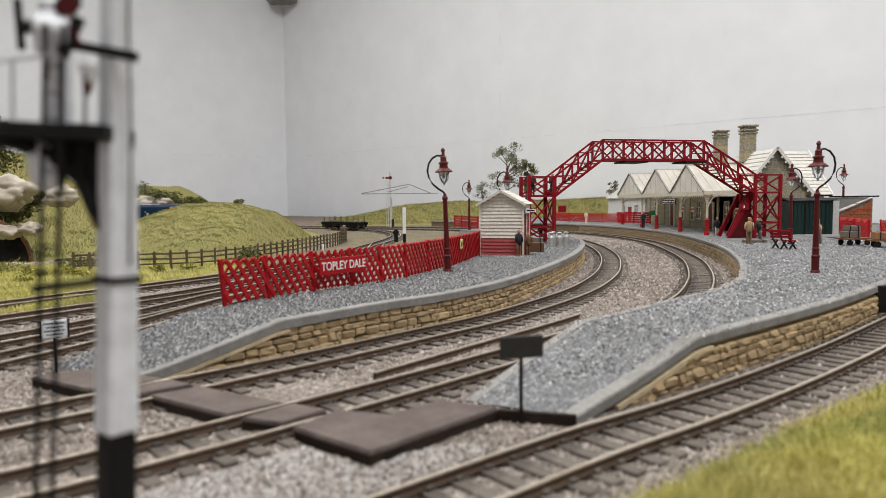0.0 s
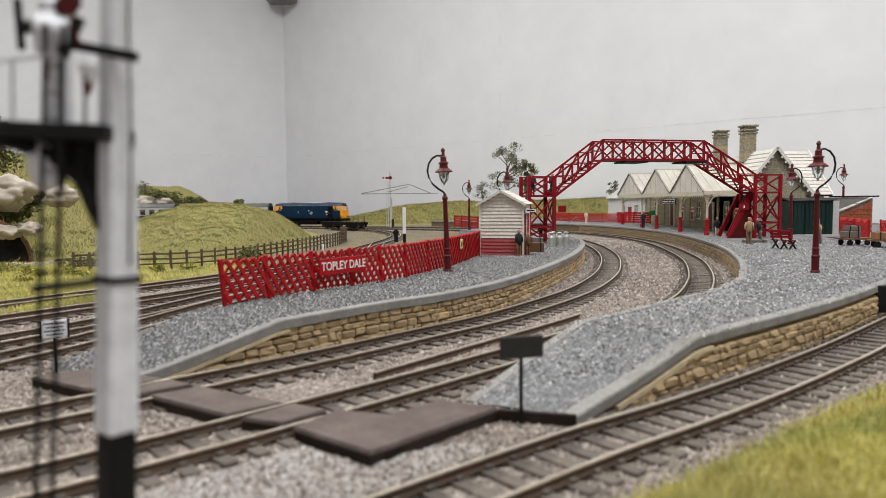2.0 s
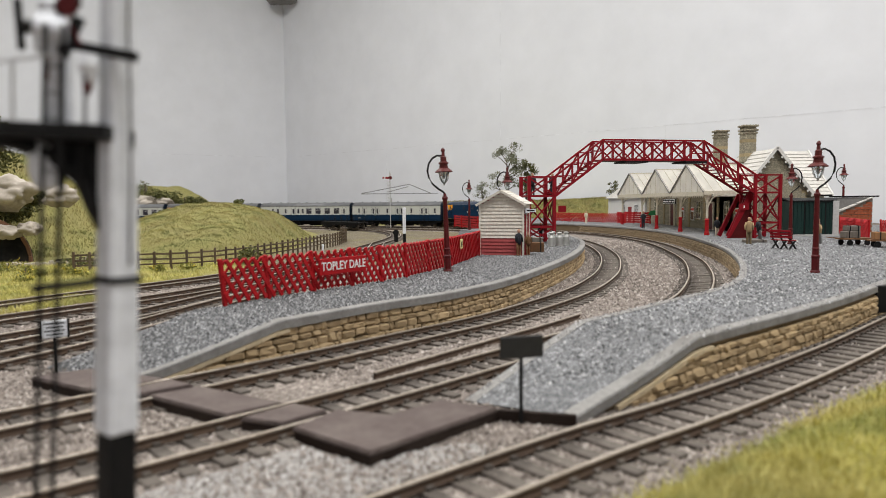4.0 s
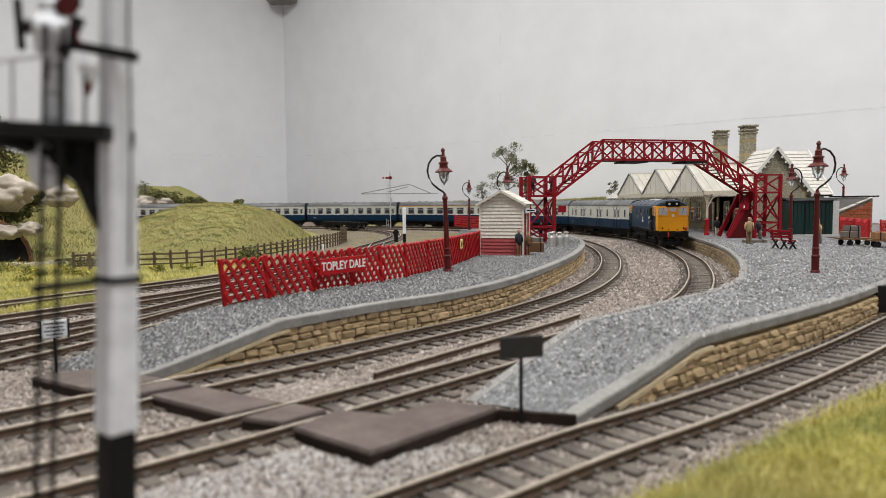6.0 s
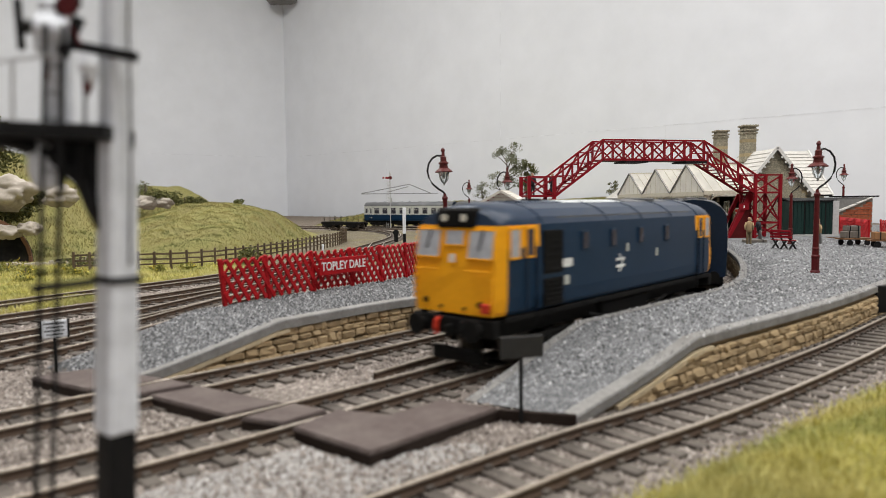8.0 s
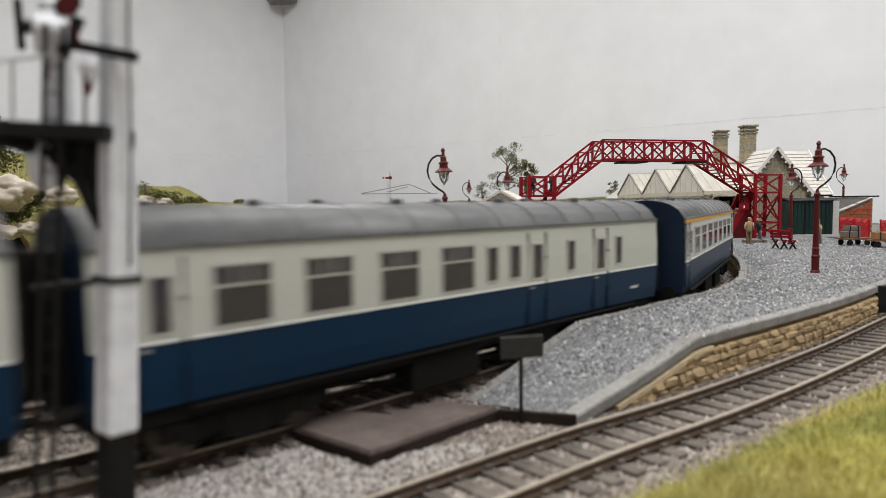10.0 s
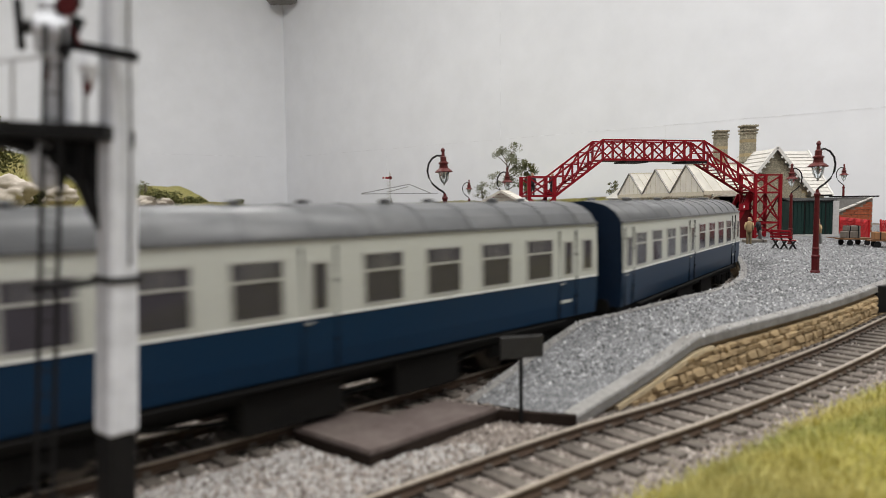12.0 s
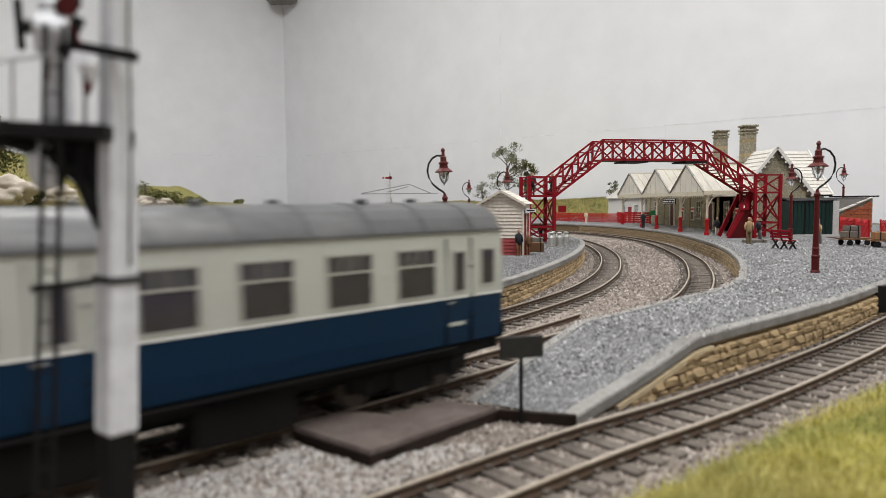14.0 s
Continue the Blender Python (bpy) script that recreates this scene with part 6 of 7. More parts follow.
doll(379, 684, 170, M_NAVY, M_NAVY, 0, h=25, label="model figure in a dark coat near the lamp")
doll(334, 826, -90, M_NAVY, M_CREAMC, 0, h=23, label="small model figure in dark clothes under the canopy")
doll(318, 1076, -110, M_NAVY, M_NAVY, 0, h=27, arm=0.4, label="model guard figure with a green flag raised")
doll(281, 1330, -90, M_CREAMC, M_CREAMC, 0, h=24, label="model figure in cream clothes at the platform end")
doll(62.3, 556.5, -70, M_NAVY, M_CASE, 0, h=22, label="model porter figure in dark clothes beside the hut")
doll(70.5, 560.5, -70, M_CASE, M_CASE, 0, h=19, label="small brown model figure beside the hut")
doll(107.9, 746, -100, M_NAVY, M_NAVY, 0, h=21, arm=0.5, label="model figure in black under the footbridge")
for x, y in ((97, 733), (119, 737)):
    o = doll(x, y, -90, M_NAVY, M_NAVY, 0, h=24, label="dark model figure crossing the footbridge")
    o.location.z = (H_P + 50.7) * U
gf = thing("green_flag", 318, 1074, H_P, 0, "small green flag held up by the guard figure", "flag")
part("stick", rod(B(), (2, -2, 17), (7, -2, 23), 0.4, 0.4, 6), M_IRON, gf)
part("cloth", prism(B(), [(6, 22), (9, 20), (19, 21), (20, 29), (10, 27)], "y", -2.4, -1.8), paint("green_cloth", (0.02, 0.18, 0.06), 0.8), gf)

# ---------------------------------------------------------------- beyond the platforms
M_ROCK = paint("pale_rock", (0.43, 0.385, 0.33), 0.9, grain=250, wear=0.5, dirt=(0.3, 0.26, 0.21), bump=0.8, large=60)
M_LEAF = by_island("olive_foliage", [(0.0, (0.035, 0.045, 0.012)), (0.5, (0.10, 0.105, 0.03)), (1.0, (0.2, 0.19, 0.06))])
M_LEAF_PALE = by_island("grey_green_foliage", [(0.0, (0.07, 0.08, 0.045)), (0.5, (0.16, 0.17, 0.10)), (1.0, (0.28, 0.28, 0.18))])
M_BARK = paint("grey_bark", (0.10, 0.08, 0.06), 0.9, grain=500, wear=0.4)


def leaf_cloud(centres, n, size, rng):
    vs, fs = [], []
    for _ in range(n):
        c, r = centres[rng.randrange(len(centres))]
        while True:
            d = Vector((rng.uniform(-1, 1), rng.uniform(-1, 1), rng.uniform(-1, 1)))
            if 0.15 < d.length < 1:
                break
        p = Vector(c) + Vector((d.x * r, d.y * r, d.z * r * 0.8))
        a = Vector((rng.gauss(0, 1), rng.gauss(0, 1), rng.gauss(0, 1))).normalized() * size * rng.uniform(0.5, 1.3)
        b = Vector((rng.gauss(0, 1), rng.gauss(0, 1), rng.gauss(0, 1))).normalized() * size * rng.uniform(0.4, 1.0)
        k = len(vs)
        vs += [p - a, p + b, p + a, p - b]
        fs.append((k, k + 1, k + 2, k + 3))
    return vs, fs


def tree(x, y, z, h, spread, seed, mat, label, n=1500, leaf=2.0):
    rng = random.Random(seed)
    t = thing("tree", x, y, z, 0, label, "tree", "trees")
    bm = B()
    top = (rng.uniform(-3, 3), 0, h * 0.8)
    tube(bm, [(0, 0, -3), (0.5, 0, h * 0.2), (1.0, 0.5, h * 0.5), top], [h * 0.028, h * 0.022, h * 0.015, h * 0.006], 6)
    cs = []
    for k in range(13):
        f = 0.25 + 0.7 * k / 13
        a = rng.uniform(0, 6.28)
        r = spread * (1.15 - 0.55 * f) * rng.uniform(0.6, 1.15)
        e = (r * math.cos(a), r * math.sin(a), h * (f + 0.08))
        tube(bm, [(0.8, 0.3, h * f * 0.86), (e[0] * 0.5, e[1] * 0.5, h * (f + 0.0)), e], [h * 0.011, h * 0.007, h * 0.003], 5)
        cs += [(e, spread * rng.uniform(0.2, 0.38)), ((e[0] * 0.6, e[1] * 0.6, e[2] + h * 0.04), spread * rng.uniform(0.15, 0.3))]
    cs.append(((top[0], top[1], h * 0.92), spread * 0.3))
    part("trunk", bm, M_BARK, t)
    vs, fs = leaf_cloud(cs, n, leaf, rng)
    raw("crown", vs, fs, mat, t)
    return t


tree(190, 2000, 45, 170, 52, 3, M_LEAF_PALE, "slender grey-green model tree against the white wall", 3400, 2.3)
tree(248, 2020, 48, 122, 36, 5, M_LEAF, "small dense olive model tree on the hillside", 3200, 2.3)
tree(118, 2000, 44, 66, 30, 8, M_LEAF_PALE, "small grey-green shrub tree on the hillside", 700, 2.0)
tree(500, 1990, 60, 50, 18, 9, M_LEAF, "small dark shrub tree behind the cottage", 700, 2.0)


def bush(x, y, z, r, seed, mat, label, n=900, leaf=2.2, flat=0.75):
    rng = random.Random(seed)
    cs = [((rng.uniform(-r, r) * 0.7, rng.uniform(-r, r) * 0.7, rng.uniform(0.1, 0.8) * r * flat), r * rng.uniform(0.35, 0.6)) for _ in range(7)]
    b = thing("bush", x, y, z, 0, label, "bush", "bushes")
    part("stem", tube(B(), [(0, 0, -4), (1, 0, r * 0.3), (2, 1, r * 0.7)], [r * 0.08, r * 0.06, r * 0.03], 6), M_BARK, b)
    vs, fs = leaf_cloud(cs, n, leaf, rng)
    raw("foliage", vs, fs, mat, b)
    return b


rb = random.Random(21)
for x, y, z, r in ((-800, 1830, 70, 60), (-865, 1850, 95, 52), (-740, 1820, 62, 40), (-690, 1815, 52, 34), (-655, 1830, 50, 26), (-940, 1850, 90, 50), (-620, 1840, 38, 20)):
    bush(x, y, z, r, int(-x), M_LEAF if x > -850 else M_LEAF_PALE, "olive scatter bush on the far bank", 1100, 3.2)
for x, y, z, r in ((-496, 770, 122, 34), (-520, 775, 100, 34), (-560, 770, 90, 46), (-610, 860, 110, 40), (-440, 740, 62, 18), (-500, 800, 52, 24), (-470, 730, 44, 22), (-640, 780, 95, 40)):
    bush(x, y, z, r, int(-x) + 3, M_LEAF, "dark olive bush on the tunnel hill", 1000, 2.6)
for x, y, z, r in ((-185, 655, 0, 17), (-345, 640, -2, 18), (-350, 1000, 52, 10), (-300, 1000, 56, 8)):
    bush(x, y, z, r, int(-x) + 7, M_LEAF, "low scrub bush on the grass", 500, 1.7)

M_FLOWER = by_island("yellow_blossom", [(0.0, (0.5, 0.36, 0.02)), (1.0, (0.85, 0.68, 0.08))])


def flowering_bush(x, y, z, r, seed):
    b = bush(x, y, z, r, seed, M_LEAF_WEED, "low green weed bush with yellow flowers by the siding", 420, 1.1)
    rng = random.Random(seed + 1)
    vs_, fs_ = leaf_cloud([((rng.uniform(-r, r) * 0.8, rng.uniform(-r, r) * 0.6, r * rng.uniform(0.3, 0.8)), r * 0.35) for _ in range(4)], 40, 0.8, rng)
    raw("blossom", vs_, fs_, M_FLOWER, b, "yellow blossom")


M_LEAF_WEED = by_island("yellow_green_weed", [(0.0, (0.07, 0.085, 0.015)), (0.5, (0.2, 0.2, 0.04)), (1.0, (0.4, 0.37, 0.1))])
for k, (x, y, r) in enumerate(((-372, 552, 10), (-352, 566, 12), (-336, 556, 9), (-318, 570, 11), (-300, 560, 8), (-276, 585, 10), (-250, 590, 9), (-388, 600, 13), (-322, 520, 7), (-226, 610, 8))):
    flowering_bush(x, y, -3, r, 300 + k)


def rock(x, y, z, s, seed, label="pale craggy rock set in the hillside"):
    bm = B()
    bmesh.ops.create_icosphere(bm, subdivisions=4, radius=1)
    rng = random.Random(seed)
    o = Vector((rng.uniform(0, 50), rng.uniform(0, 50), 0))
    for v in bm.verts:
        d = 1 + 0.45 * noise.noise(v.co * 1.3 + o) + 0.2 * noise.noise(v.co * 3.5 + o) + 0.07 * noise.noise(v.co * 9 + o)
        v.co = Vector((v.co.x * s[0] * d, v.co.y * s[1] * d, v.co.z * s[2] * d))
    ob = part("rock", bm, M_ROCK, smooth=True)
    return at(tagged(ob, label, "rock", "rocks"), x, y, z, rng.uniform(-20, 20))


for i, (x, y, z, s) in enumerate(((-448, 700, 70, (34, 16, 16)), (-396, 705, 66, (18, 11, 11)), (-448, 690, 30, (20, 10, 8)), (-420, 690, 33, (12, 8, 7)), (-780, 1790, 62, (30, 16, 18)), (-735, 1795, 60, (26, 14, 14)), (-540, 720, 92, (26, 14, 14)), (-485, 690, 45, (14, 9, 8)))):
    rock(x, y, z, s, 40 + i)

# tunnel mouth and low wall at the left
M_TUNNEL = paint("rust_brown_portal", (0.19, 0.10, 0.06), 0.9, grain=400, wear=0.5, dirt=(0.1, 0.06, 0.04))
tm = thing("tunnel_portal", -468, 682, -6, 20, "dark tunnel mouth under the grassy hill", "tunnel")
arch = [(-44, 0)] + [(-44 * math.cos(k * math.pi / 14), 6 + 44 * math.sin(k * math.pi / 14)) for k in range(15)] + [(44, 0)]
# Solid block in near-black: the darkness inside the tunnel is painted, nothing is hollow.
part("tunnel_dark_block", prism(B(), arch, "y", 0, 20), paint("tunnel_darkness", (0.008, 0.008, 0.009), 0.95), tm)
for k in range(15):
    a = k * math.pi / 14
    part("arch_stone", box(B(), (-45.5 * math.cos(a), -0.5, 6 + 45.5 * math.sin(a)), (3.4, 4, 10.4), ry=math.degrees(a), bev=0.6), M_TUNNEL, tm)
lw = thing("dry_stone_wall", 0, 0, 0, 0, "low pale dry stone wall above the verge", "wall")
rw = random.Random(4)
for k in range(46):
    f = k / 46
    x, y = -470 + 130 * f, 632 + 60 * f
    part("wall_stone", box(B(), (x, y, -2 + rw.uniform(0, 1.6)), (rw.uniform(3, 5), 4, rw.uniform(4, 6.5)), rz=25 + rw.uniform(-12, 12), bev=0.7), M_ROCK, lw)

# post and rail fence along the meadow
pf = thing("post_and_rail_fence", 0, 0, 0, 0, "weathered brown post and rail fence along the meadow", "fence")
PF = spline([(-330, 604), (-278, 608), (-240, 616), (-212, 645), (-190, 720), (-172, 800), (-160, 880), (-150, 970), (-152, 1070), (-170, 1130)], 13.5, 2)
prev = None
for x, y in PF:
    zt = 15.5 + random.uniform(-0.6, 0.6)
    part("fence_post", box(B(), (x, y, zt / 2 - 3), (1.9, 1.9, zt + 5), rz=random.uniform(-8, 8), rx=random.uniform(-2, 2)), M_WOOD, pf)
    if prev is not None:
        for z in (3.0, 7.6, 12.2):
            part("fence_rail", bar(B(), (prev[0], prev[1], z + random.uniform(-0.4, 0.4)), (x, y, z + random.uniform(-0.4, 0.4)), 0.8, 1.5), M_WOOD, pf)
    prev = (x, y)

# flat wagon on the far siding
wg = thing("flat_wagon", -215, 1478, 0, 138, "black flat bolster wagon with upright stakes", "wagon")
part("bed", box(B(), (0, 0, 13.5), (118, 32, 3.2), bev=0.4), M_BLACK, wg)
part("solebar", box(box(B(), (0, 15, 10.6), (114, 1.6, 4)), (0, -15, 10.6), (114, 1.6, 4)), M_BLACK, wg)
for k in range(6):
    for sy in (-14.5, 14.5):
        part("stake", rod(B(), (-50 + 20 * k, sy, 14), (-50 + 20 * k, sy, 28), 0.6, 0.5, 6), M_IRON, wg)
for e in (-1, 1):
    bogie(wg, e * 40, 22)
    for sy in (-1, 1):
        part("buffer", rod(B(), (e * 59, sy * 11, 12), (e * 64, sy * 11, 12), 1.6, 2.4, 10), M_BLACK, wg)


# far signals and poles
def far_signal(x, y, label):
    s = thing("semaphore_signal", x, y, -4, 0, label, "signal", "signals")
    part("base_post", box(B(), (0, 0, 9), (4.4, 4.4, 24)), M_IRON, s)
    part("post", box(B(), (-3, 0, 45), (2.8, 2.8, 50)), M_VANGREY, s)
    part("upper_post", box(B(), (-6, 0, 82), (2.4, 2.4, 76)), M_VANGREY, s)
    part("arm", box(B(), (-12, -2, 117), (22, 1.0, 5), bev=0.2), M_CRIMSON, s)
    part("arm_band", box(B(), (-18, -2.6, 117), (3, 0.4, 5)), M_WHITE, s)
    part("spectacle", rod(B(), (-5, -3, 117), (-5, -2, 117), 4, 4, 12), M_MAROON, s)
    part("finial", lathe(B(), [(1.6, 120), (2.2, 126), (0.4, 134)], 8, (-6, 0, 0)), M_VANGREY, s)
    ld = part("ladder", bar(bar(B(), (-11, -3, 0), (-8, -3, 110), 0.8, 0.8), (-15, -3, 0), (-12, -3, 110), 0.8, 0.8), M_VANGREY, s)
    for k in range(14):
        part("rung", bar(B(), (-14.5 + k * 0.2, -3, 8 + 7 * k), (-10.5 + k * 0.2, -3, 8 + 7 * k), 0.5, 0.5), M_VANGREY, ld)
    return s


far_signal(-116, 1585, "white semaphore signal with a red arm by the far line")
wp = thing("white_pole", -55.6, 980, -4, 0, "plain white pole with a black foot", "pole")
part("foot", box(B(), (0, 0, 8), (4.4, 4.4, 18)), M_IRON, wp)
part("shaft", box(B(), (0, 0, 34), (4.6, 4.6, 38), bev=0.3), M_POST, wp)
gs = thing("ground_signal", -68, 985, -4, 0, "small black ground signal beside the white pole", "signal")
part("housing", box(B(), (0, 0, 10), (6, 5, 14), bev=1), M_IRON, gs)
part("lens_plate", rod(B(), (0, -3, 17), (0, -2, 17), 4.4, 4.4, 12), M_IRON, gs)
wm = thing("white_marker", -142, 800, -4, 0, "small white marker post beside the siding", "post")
part("shaft", box(B(), (0, 0, 6), (2.2, 2.2, 12)), M_POST, wm)
# thin frame hung before the wall: overhead wire model
M_WIRE = paint("dull_wire", (0.2, 0.2, 0.2), 0.5, 0.3)
wr = thing("wire_frame", -118, 1560, 0, 0, "thin grey wire frame standing over the far line", "wire")
for a, b in (((-68, 76), (108, 76)), ((-68, 77), (42, 97)), ((42, 97), (92, 76)), ((-6, 80), (40, 92))):
    part("wire", bar(B(), (a[0], 0, a[1]), (b[0], 0, b[1]), 1.5, 1.5), M_WIRE, wr)
part("wire_mast", rod(B(), (-2, 2, -5), (-2, 2, 78), 0.8, 0.8, 6), M_VANGREY, wr)
# dark bracket high on the wall in the corner
hb_ = thing("wall_bracket", -735, 3225, 1000, 0, "dark grey bracket high in the wall corner", "bracket")
part("plate", box(B(), (0, 0, 0), (135, 70, 32), bev=4), M_COPING, hb_)
part("arm", box(B(), (10, -40, -4), (26, 60, 14), bev=3), M_IRON, hb_)
# speaker-like dark post at the right edge of the platform
dk = thing("dark_board", 219, 343, H_P - 14, 0, "dark upright board at the platform wall", "board")
part("panel", box(B(), (4, 0, 7.5), (6, 2, 14), bev=0.3), M_IRON, dk)


# ---------------------------------------------------------------- stone walls, one stone at a time
def stone_data(name, mat, seed):
    rng = random.Random(seed)
    bm = box(B(), (0, 0, 0), (1, 1, 1), bev=0.2)
    for v in bm.verts:
        v.co += Vector((rng.uniform(-0.06, 0.06), rng.uniform(-0.16, 0.16), rng.uniform(-0.1, 0.1)))
    me = bpy.data.meshes.new(name)
    bm.to_mesh(me)
    bm.free()
    me.transform(Matrix.Scale(U, 4))
    me.materials.append(mat)
    return me


def stone_wall(parent, edge, zs, side, inset, mat, rng, lo, hi, course=3.1, length=(2.8, 9.5), limit=300, base=-3.8, far_step=1.0):
    data = [stone_data("stone", mat, 60 + k) for k in range(6)]
    d = np.r_[0, np.cumsum(np.linalg.norm(np.diff(edge, axis=0), axis=1))]
    t, n = normals2(edge)
    z = base
    rest_v, rest_f = [], []
    made = 0
    row = 0
    spots = []
    while z < H_P - 2:
        h = course * rng.uniform(0.65, 1.4)
        s = lo + rng.uniform(0, 3)
        while s < hi:
            w = rng.uniform(*length) * far_step
            m = s + w / 2
            zt = np.interp(m, d, zs) - 3.0
            hh = min(h, zt - z)
            if hh > 0.9:
                spots.append((m, z + hh / 2 + rng.uniform(-0.2, 0.2), w - 0.25, hh * rng.uniform(0.86, 1.05), rng.uniform(-0.5, 0.6)))
            s += w
        z += h
        row += 1
    spots.sort(key=lambda q: q[0])
    for k, (m, zc, w, hh, out) in enumerate(spots):
        x, y = np.interp(m, d, edge[:, 0]), np.interp(m, d, edge[:, 1])
        tx, ty = np.interp(m, d, t[:, 0]), np.interp(m, d, t[:, 1])
        nx, ny = ty, -tx
        a = math.atan2(ty, tx)
        px, py = x - side * nx * (inset - 0.5 - out * 0.6), y - side * ny * (inset - 0.5 - out * 0.6)
        mw = Matrix.LocRotScale((px * U, py * U, zc * U), Euler((0, 0, a)), (w, 2.4, hh))
        if k < limit:
            ob = new("stone", data[k % 6])
            ob.parent = parent
            ob.matrix_basis = mw
        else:
            i = len(rest_v)
            me = data[k % 6]
            rest_v += [tuple(c / U for c in (mw @ v.co)) for v in me.vertices]
            rest_f += [tuple(i + q for q in f.vertices) for f in me.polygons]
    if rest_v:
        raw("far_stones", rest_v, rest_f, mat, parent, kind="stuff")


rs = random.Random(11)
run2 = np.r_[0, np.cumsum(np.linalg.norm(np.diff(b2[sel_o], axis=0), axis=1))]
run3 = np.r_[0, np.cumsum(np.linalg.norm(np.diff(f2, axis=0), axis=1))]
stone_wall(wall_1, f1, z1, 1, 2.4, M_STONE, rs, 14, 640)
stone_wall(wall_2, b2[sel_o], z2o[sel_o] - 1.2, 1, 1.4, M_STONE, rs, 20, 520)


def ramp_cap(edge, zs, s0, s1, drop, parent, out):
    """Pale sloping cap stones that finish the wall under the ramp's coping."""
    d = np.r_[0, np.cumsum(np.linalg.norm(np.diff(edge, axis=0), axis=1))]
    n = normals2(edge)[1]
    cuts = np.linspace(s0, s1, 9)
    for a, b in zip(cuts, cuts[1:]):
        q = [(np.interp(v, d, edge[:, 0] + n[:, 0] * out), np.interp(v, d, edge[:, 1] + n[:, 1] * out), np.interp(v, d, zs) - drop) for v in (a + 0.1, b)]
        part("cap_stone", bar(B(), q[0], q[1], 2.0, 1.5), M_CAPSTONE, parent)


M_CAPSTONE = paint("cream_cap_stone", (0.55, 0.45, 0.3), 0.9, grain=500, wear=0.3, dirt=(0.4, 0.31, 0.19), bump=0.4, random=0.1)
ramp_cap(b2[sel_o], z2o[sel_o], 17, 70, 4.6, wall_2, -0.6)
ramp_cap(f1, z1, 16, 66, 4.2, wall_1, -1.0)
stone_wall(wall_3, f2, z2i, -1, 1.4, M_STONE_FAR, rs, 240, 1150, course=2.4, length=(5, 10))


# ---------------------------------------------------------------- loose stones and grass
def scatter_stones(name, n, pick, size, mat, label, rng):
    """Little irregular chips lying on a surface; pick gives x, y, z."""
    base = np.array([(1, 0, -0.3), (-0.6, 0.8, -0.3), (-0.6, -0.8, -0.3), (0.1, 0.05, 0.75)])
    faces = [(0, 1, 3), (1, 2, 3), (2, 0, 3), (0, 2, 1)]
    vs, fs = [], []
    for _ in range(n):
        p = pick(rng)
        if p is None:
            continue
        s = size * rng.uniform(0.5, 1.35)
        a = rng.uniform(0, 6.28)
        ca, sa = math.cos(a), math.sin(a)
        k = len(vs)
        for bx, by, bz in base:
            bx, by, bz = bx * rng.uniform(0.7, 1.3), by * rng.uniform(0.7, 1.3), bz * rng.uniform(0.6, 1.2)
            vs.append((p[0] + s * (bx * ca - by * sa), p[1] + s * (bx * sa + by * ca), p[2] + s * bz))
        fs += [tuple(k + i for i in f) for f in faces]
    ob = raw(name, vs, fs, mat, label=label, kind="stuff")
    ob["category"] = "gravel"
    return ob


def in_view(rng, y0, y1, power=1.6):
    """A plan point within the wedge of ground that opens from the foreground to the back."""
    y = y0 + (y1 - y0) * rng.random() ** power
    return rng.uniform(-0.7, 0.7) * y, y


def tree_of(line):
    k = KDTree(len(line))
    for i, p in enumerate(line):
        k.insert((p[0], p[1], 0), i)
    k.balance()
    return k


K_TRACKS = [tree_of(l) for l in (LINE_A, LINE_B, LINE_C, LINE_T1, LINE_T2, LINE_T3, LINE_T4)]
P1_POLY = [tuple(p) for p in f1[::6]] + [tuple(p) for p in b1[::-6]]
P2_POLY = [tuple(p) for p in f2[::6]] + [tuple(p) for p in b2[::-6]]
DECKS = [[(-17.6, 151.5), (14.8, 183.5), (-1.5, 193.0), (-60, 240), (-138, 240), (-138.5, 222.5), (-92, 198), (-42.5, 170.6)]]


def inside(poly, x, y):
    c = False
    j = len(poly) - 1
    for i in range(len(poly)):
        xi, yi = poly[i]
        xj, yj = poly[j]
        if (yi > y) != (yj > y) and x < (xj - xi) * (y - yi) / (yj - yi) + xi:
            c = not c
        j = i
    return c


def pick_ballast(rng):
    x, y = in_view(rng, 70, 620)
    if inside(P1_POLY, x, y) or inside(P2_POLY, x, y) or inside(DECKS[0], x, y):
        return None
    if (x * 0.62 - (y - 96) * 0.78) > -6 or (x < -262 + (y - 398) * 0.52 - 10 and y > 330):
        return None
    for k in K_TRACKS:
        d = k.find((x, y, 0))[2]
        if 6.9 < d < 10.6:
            return None
        if d < 6.9 and rng.random() < 0.45:
            return None
    return x, y, ballast_h(x, y) + rng.uniform(-0.1, 0.35)


def pick_pale(rng):
    x, y = rng.uniform(-75, 10), rng.uniform(95, 165)
    u = (x + 69) * 0.66 - (y - 156) * 0.75
    if not 16 < u < 60 or rng.random() < (u - 16) / 60:
        return None
    v = (x - 29) * 0.66 - (y - 151) * 0.75
    if v > -14 or inside(DECKS[0], x, y):
        return None
    return x, y, ballast_h(x, y) + rng.uniform(0, 0.5)


def pick_p1(rng):
    u = rng.random() ** 1.3 * (n1 * 0.62)
    i, g = int(u), u - int(u)
    f = rng.random() * 0.96 + 0.02
    fr, bk = f1[i] + (f1[i + 1] - f1[i]) * g, b1[i] + (b1[i + 1] - b1[i]) * g
    q = fr + (bk - fr) * f
    if np.linalg.norm((bk - fr) * f) < rng.uniform(3.6, 5.8):
        return None
    return q[0], q[1], z1[i] + (z1[i + 1] - z1[i]) * g + 0.15


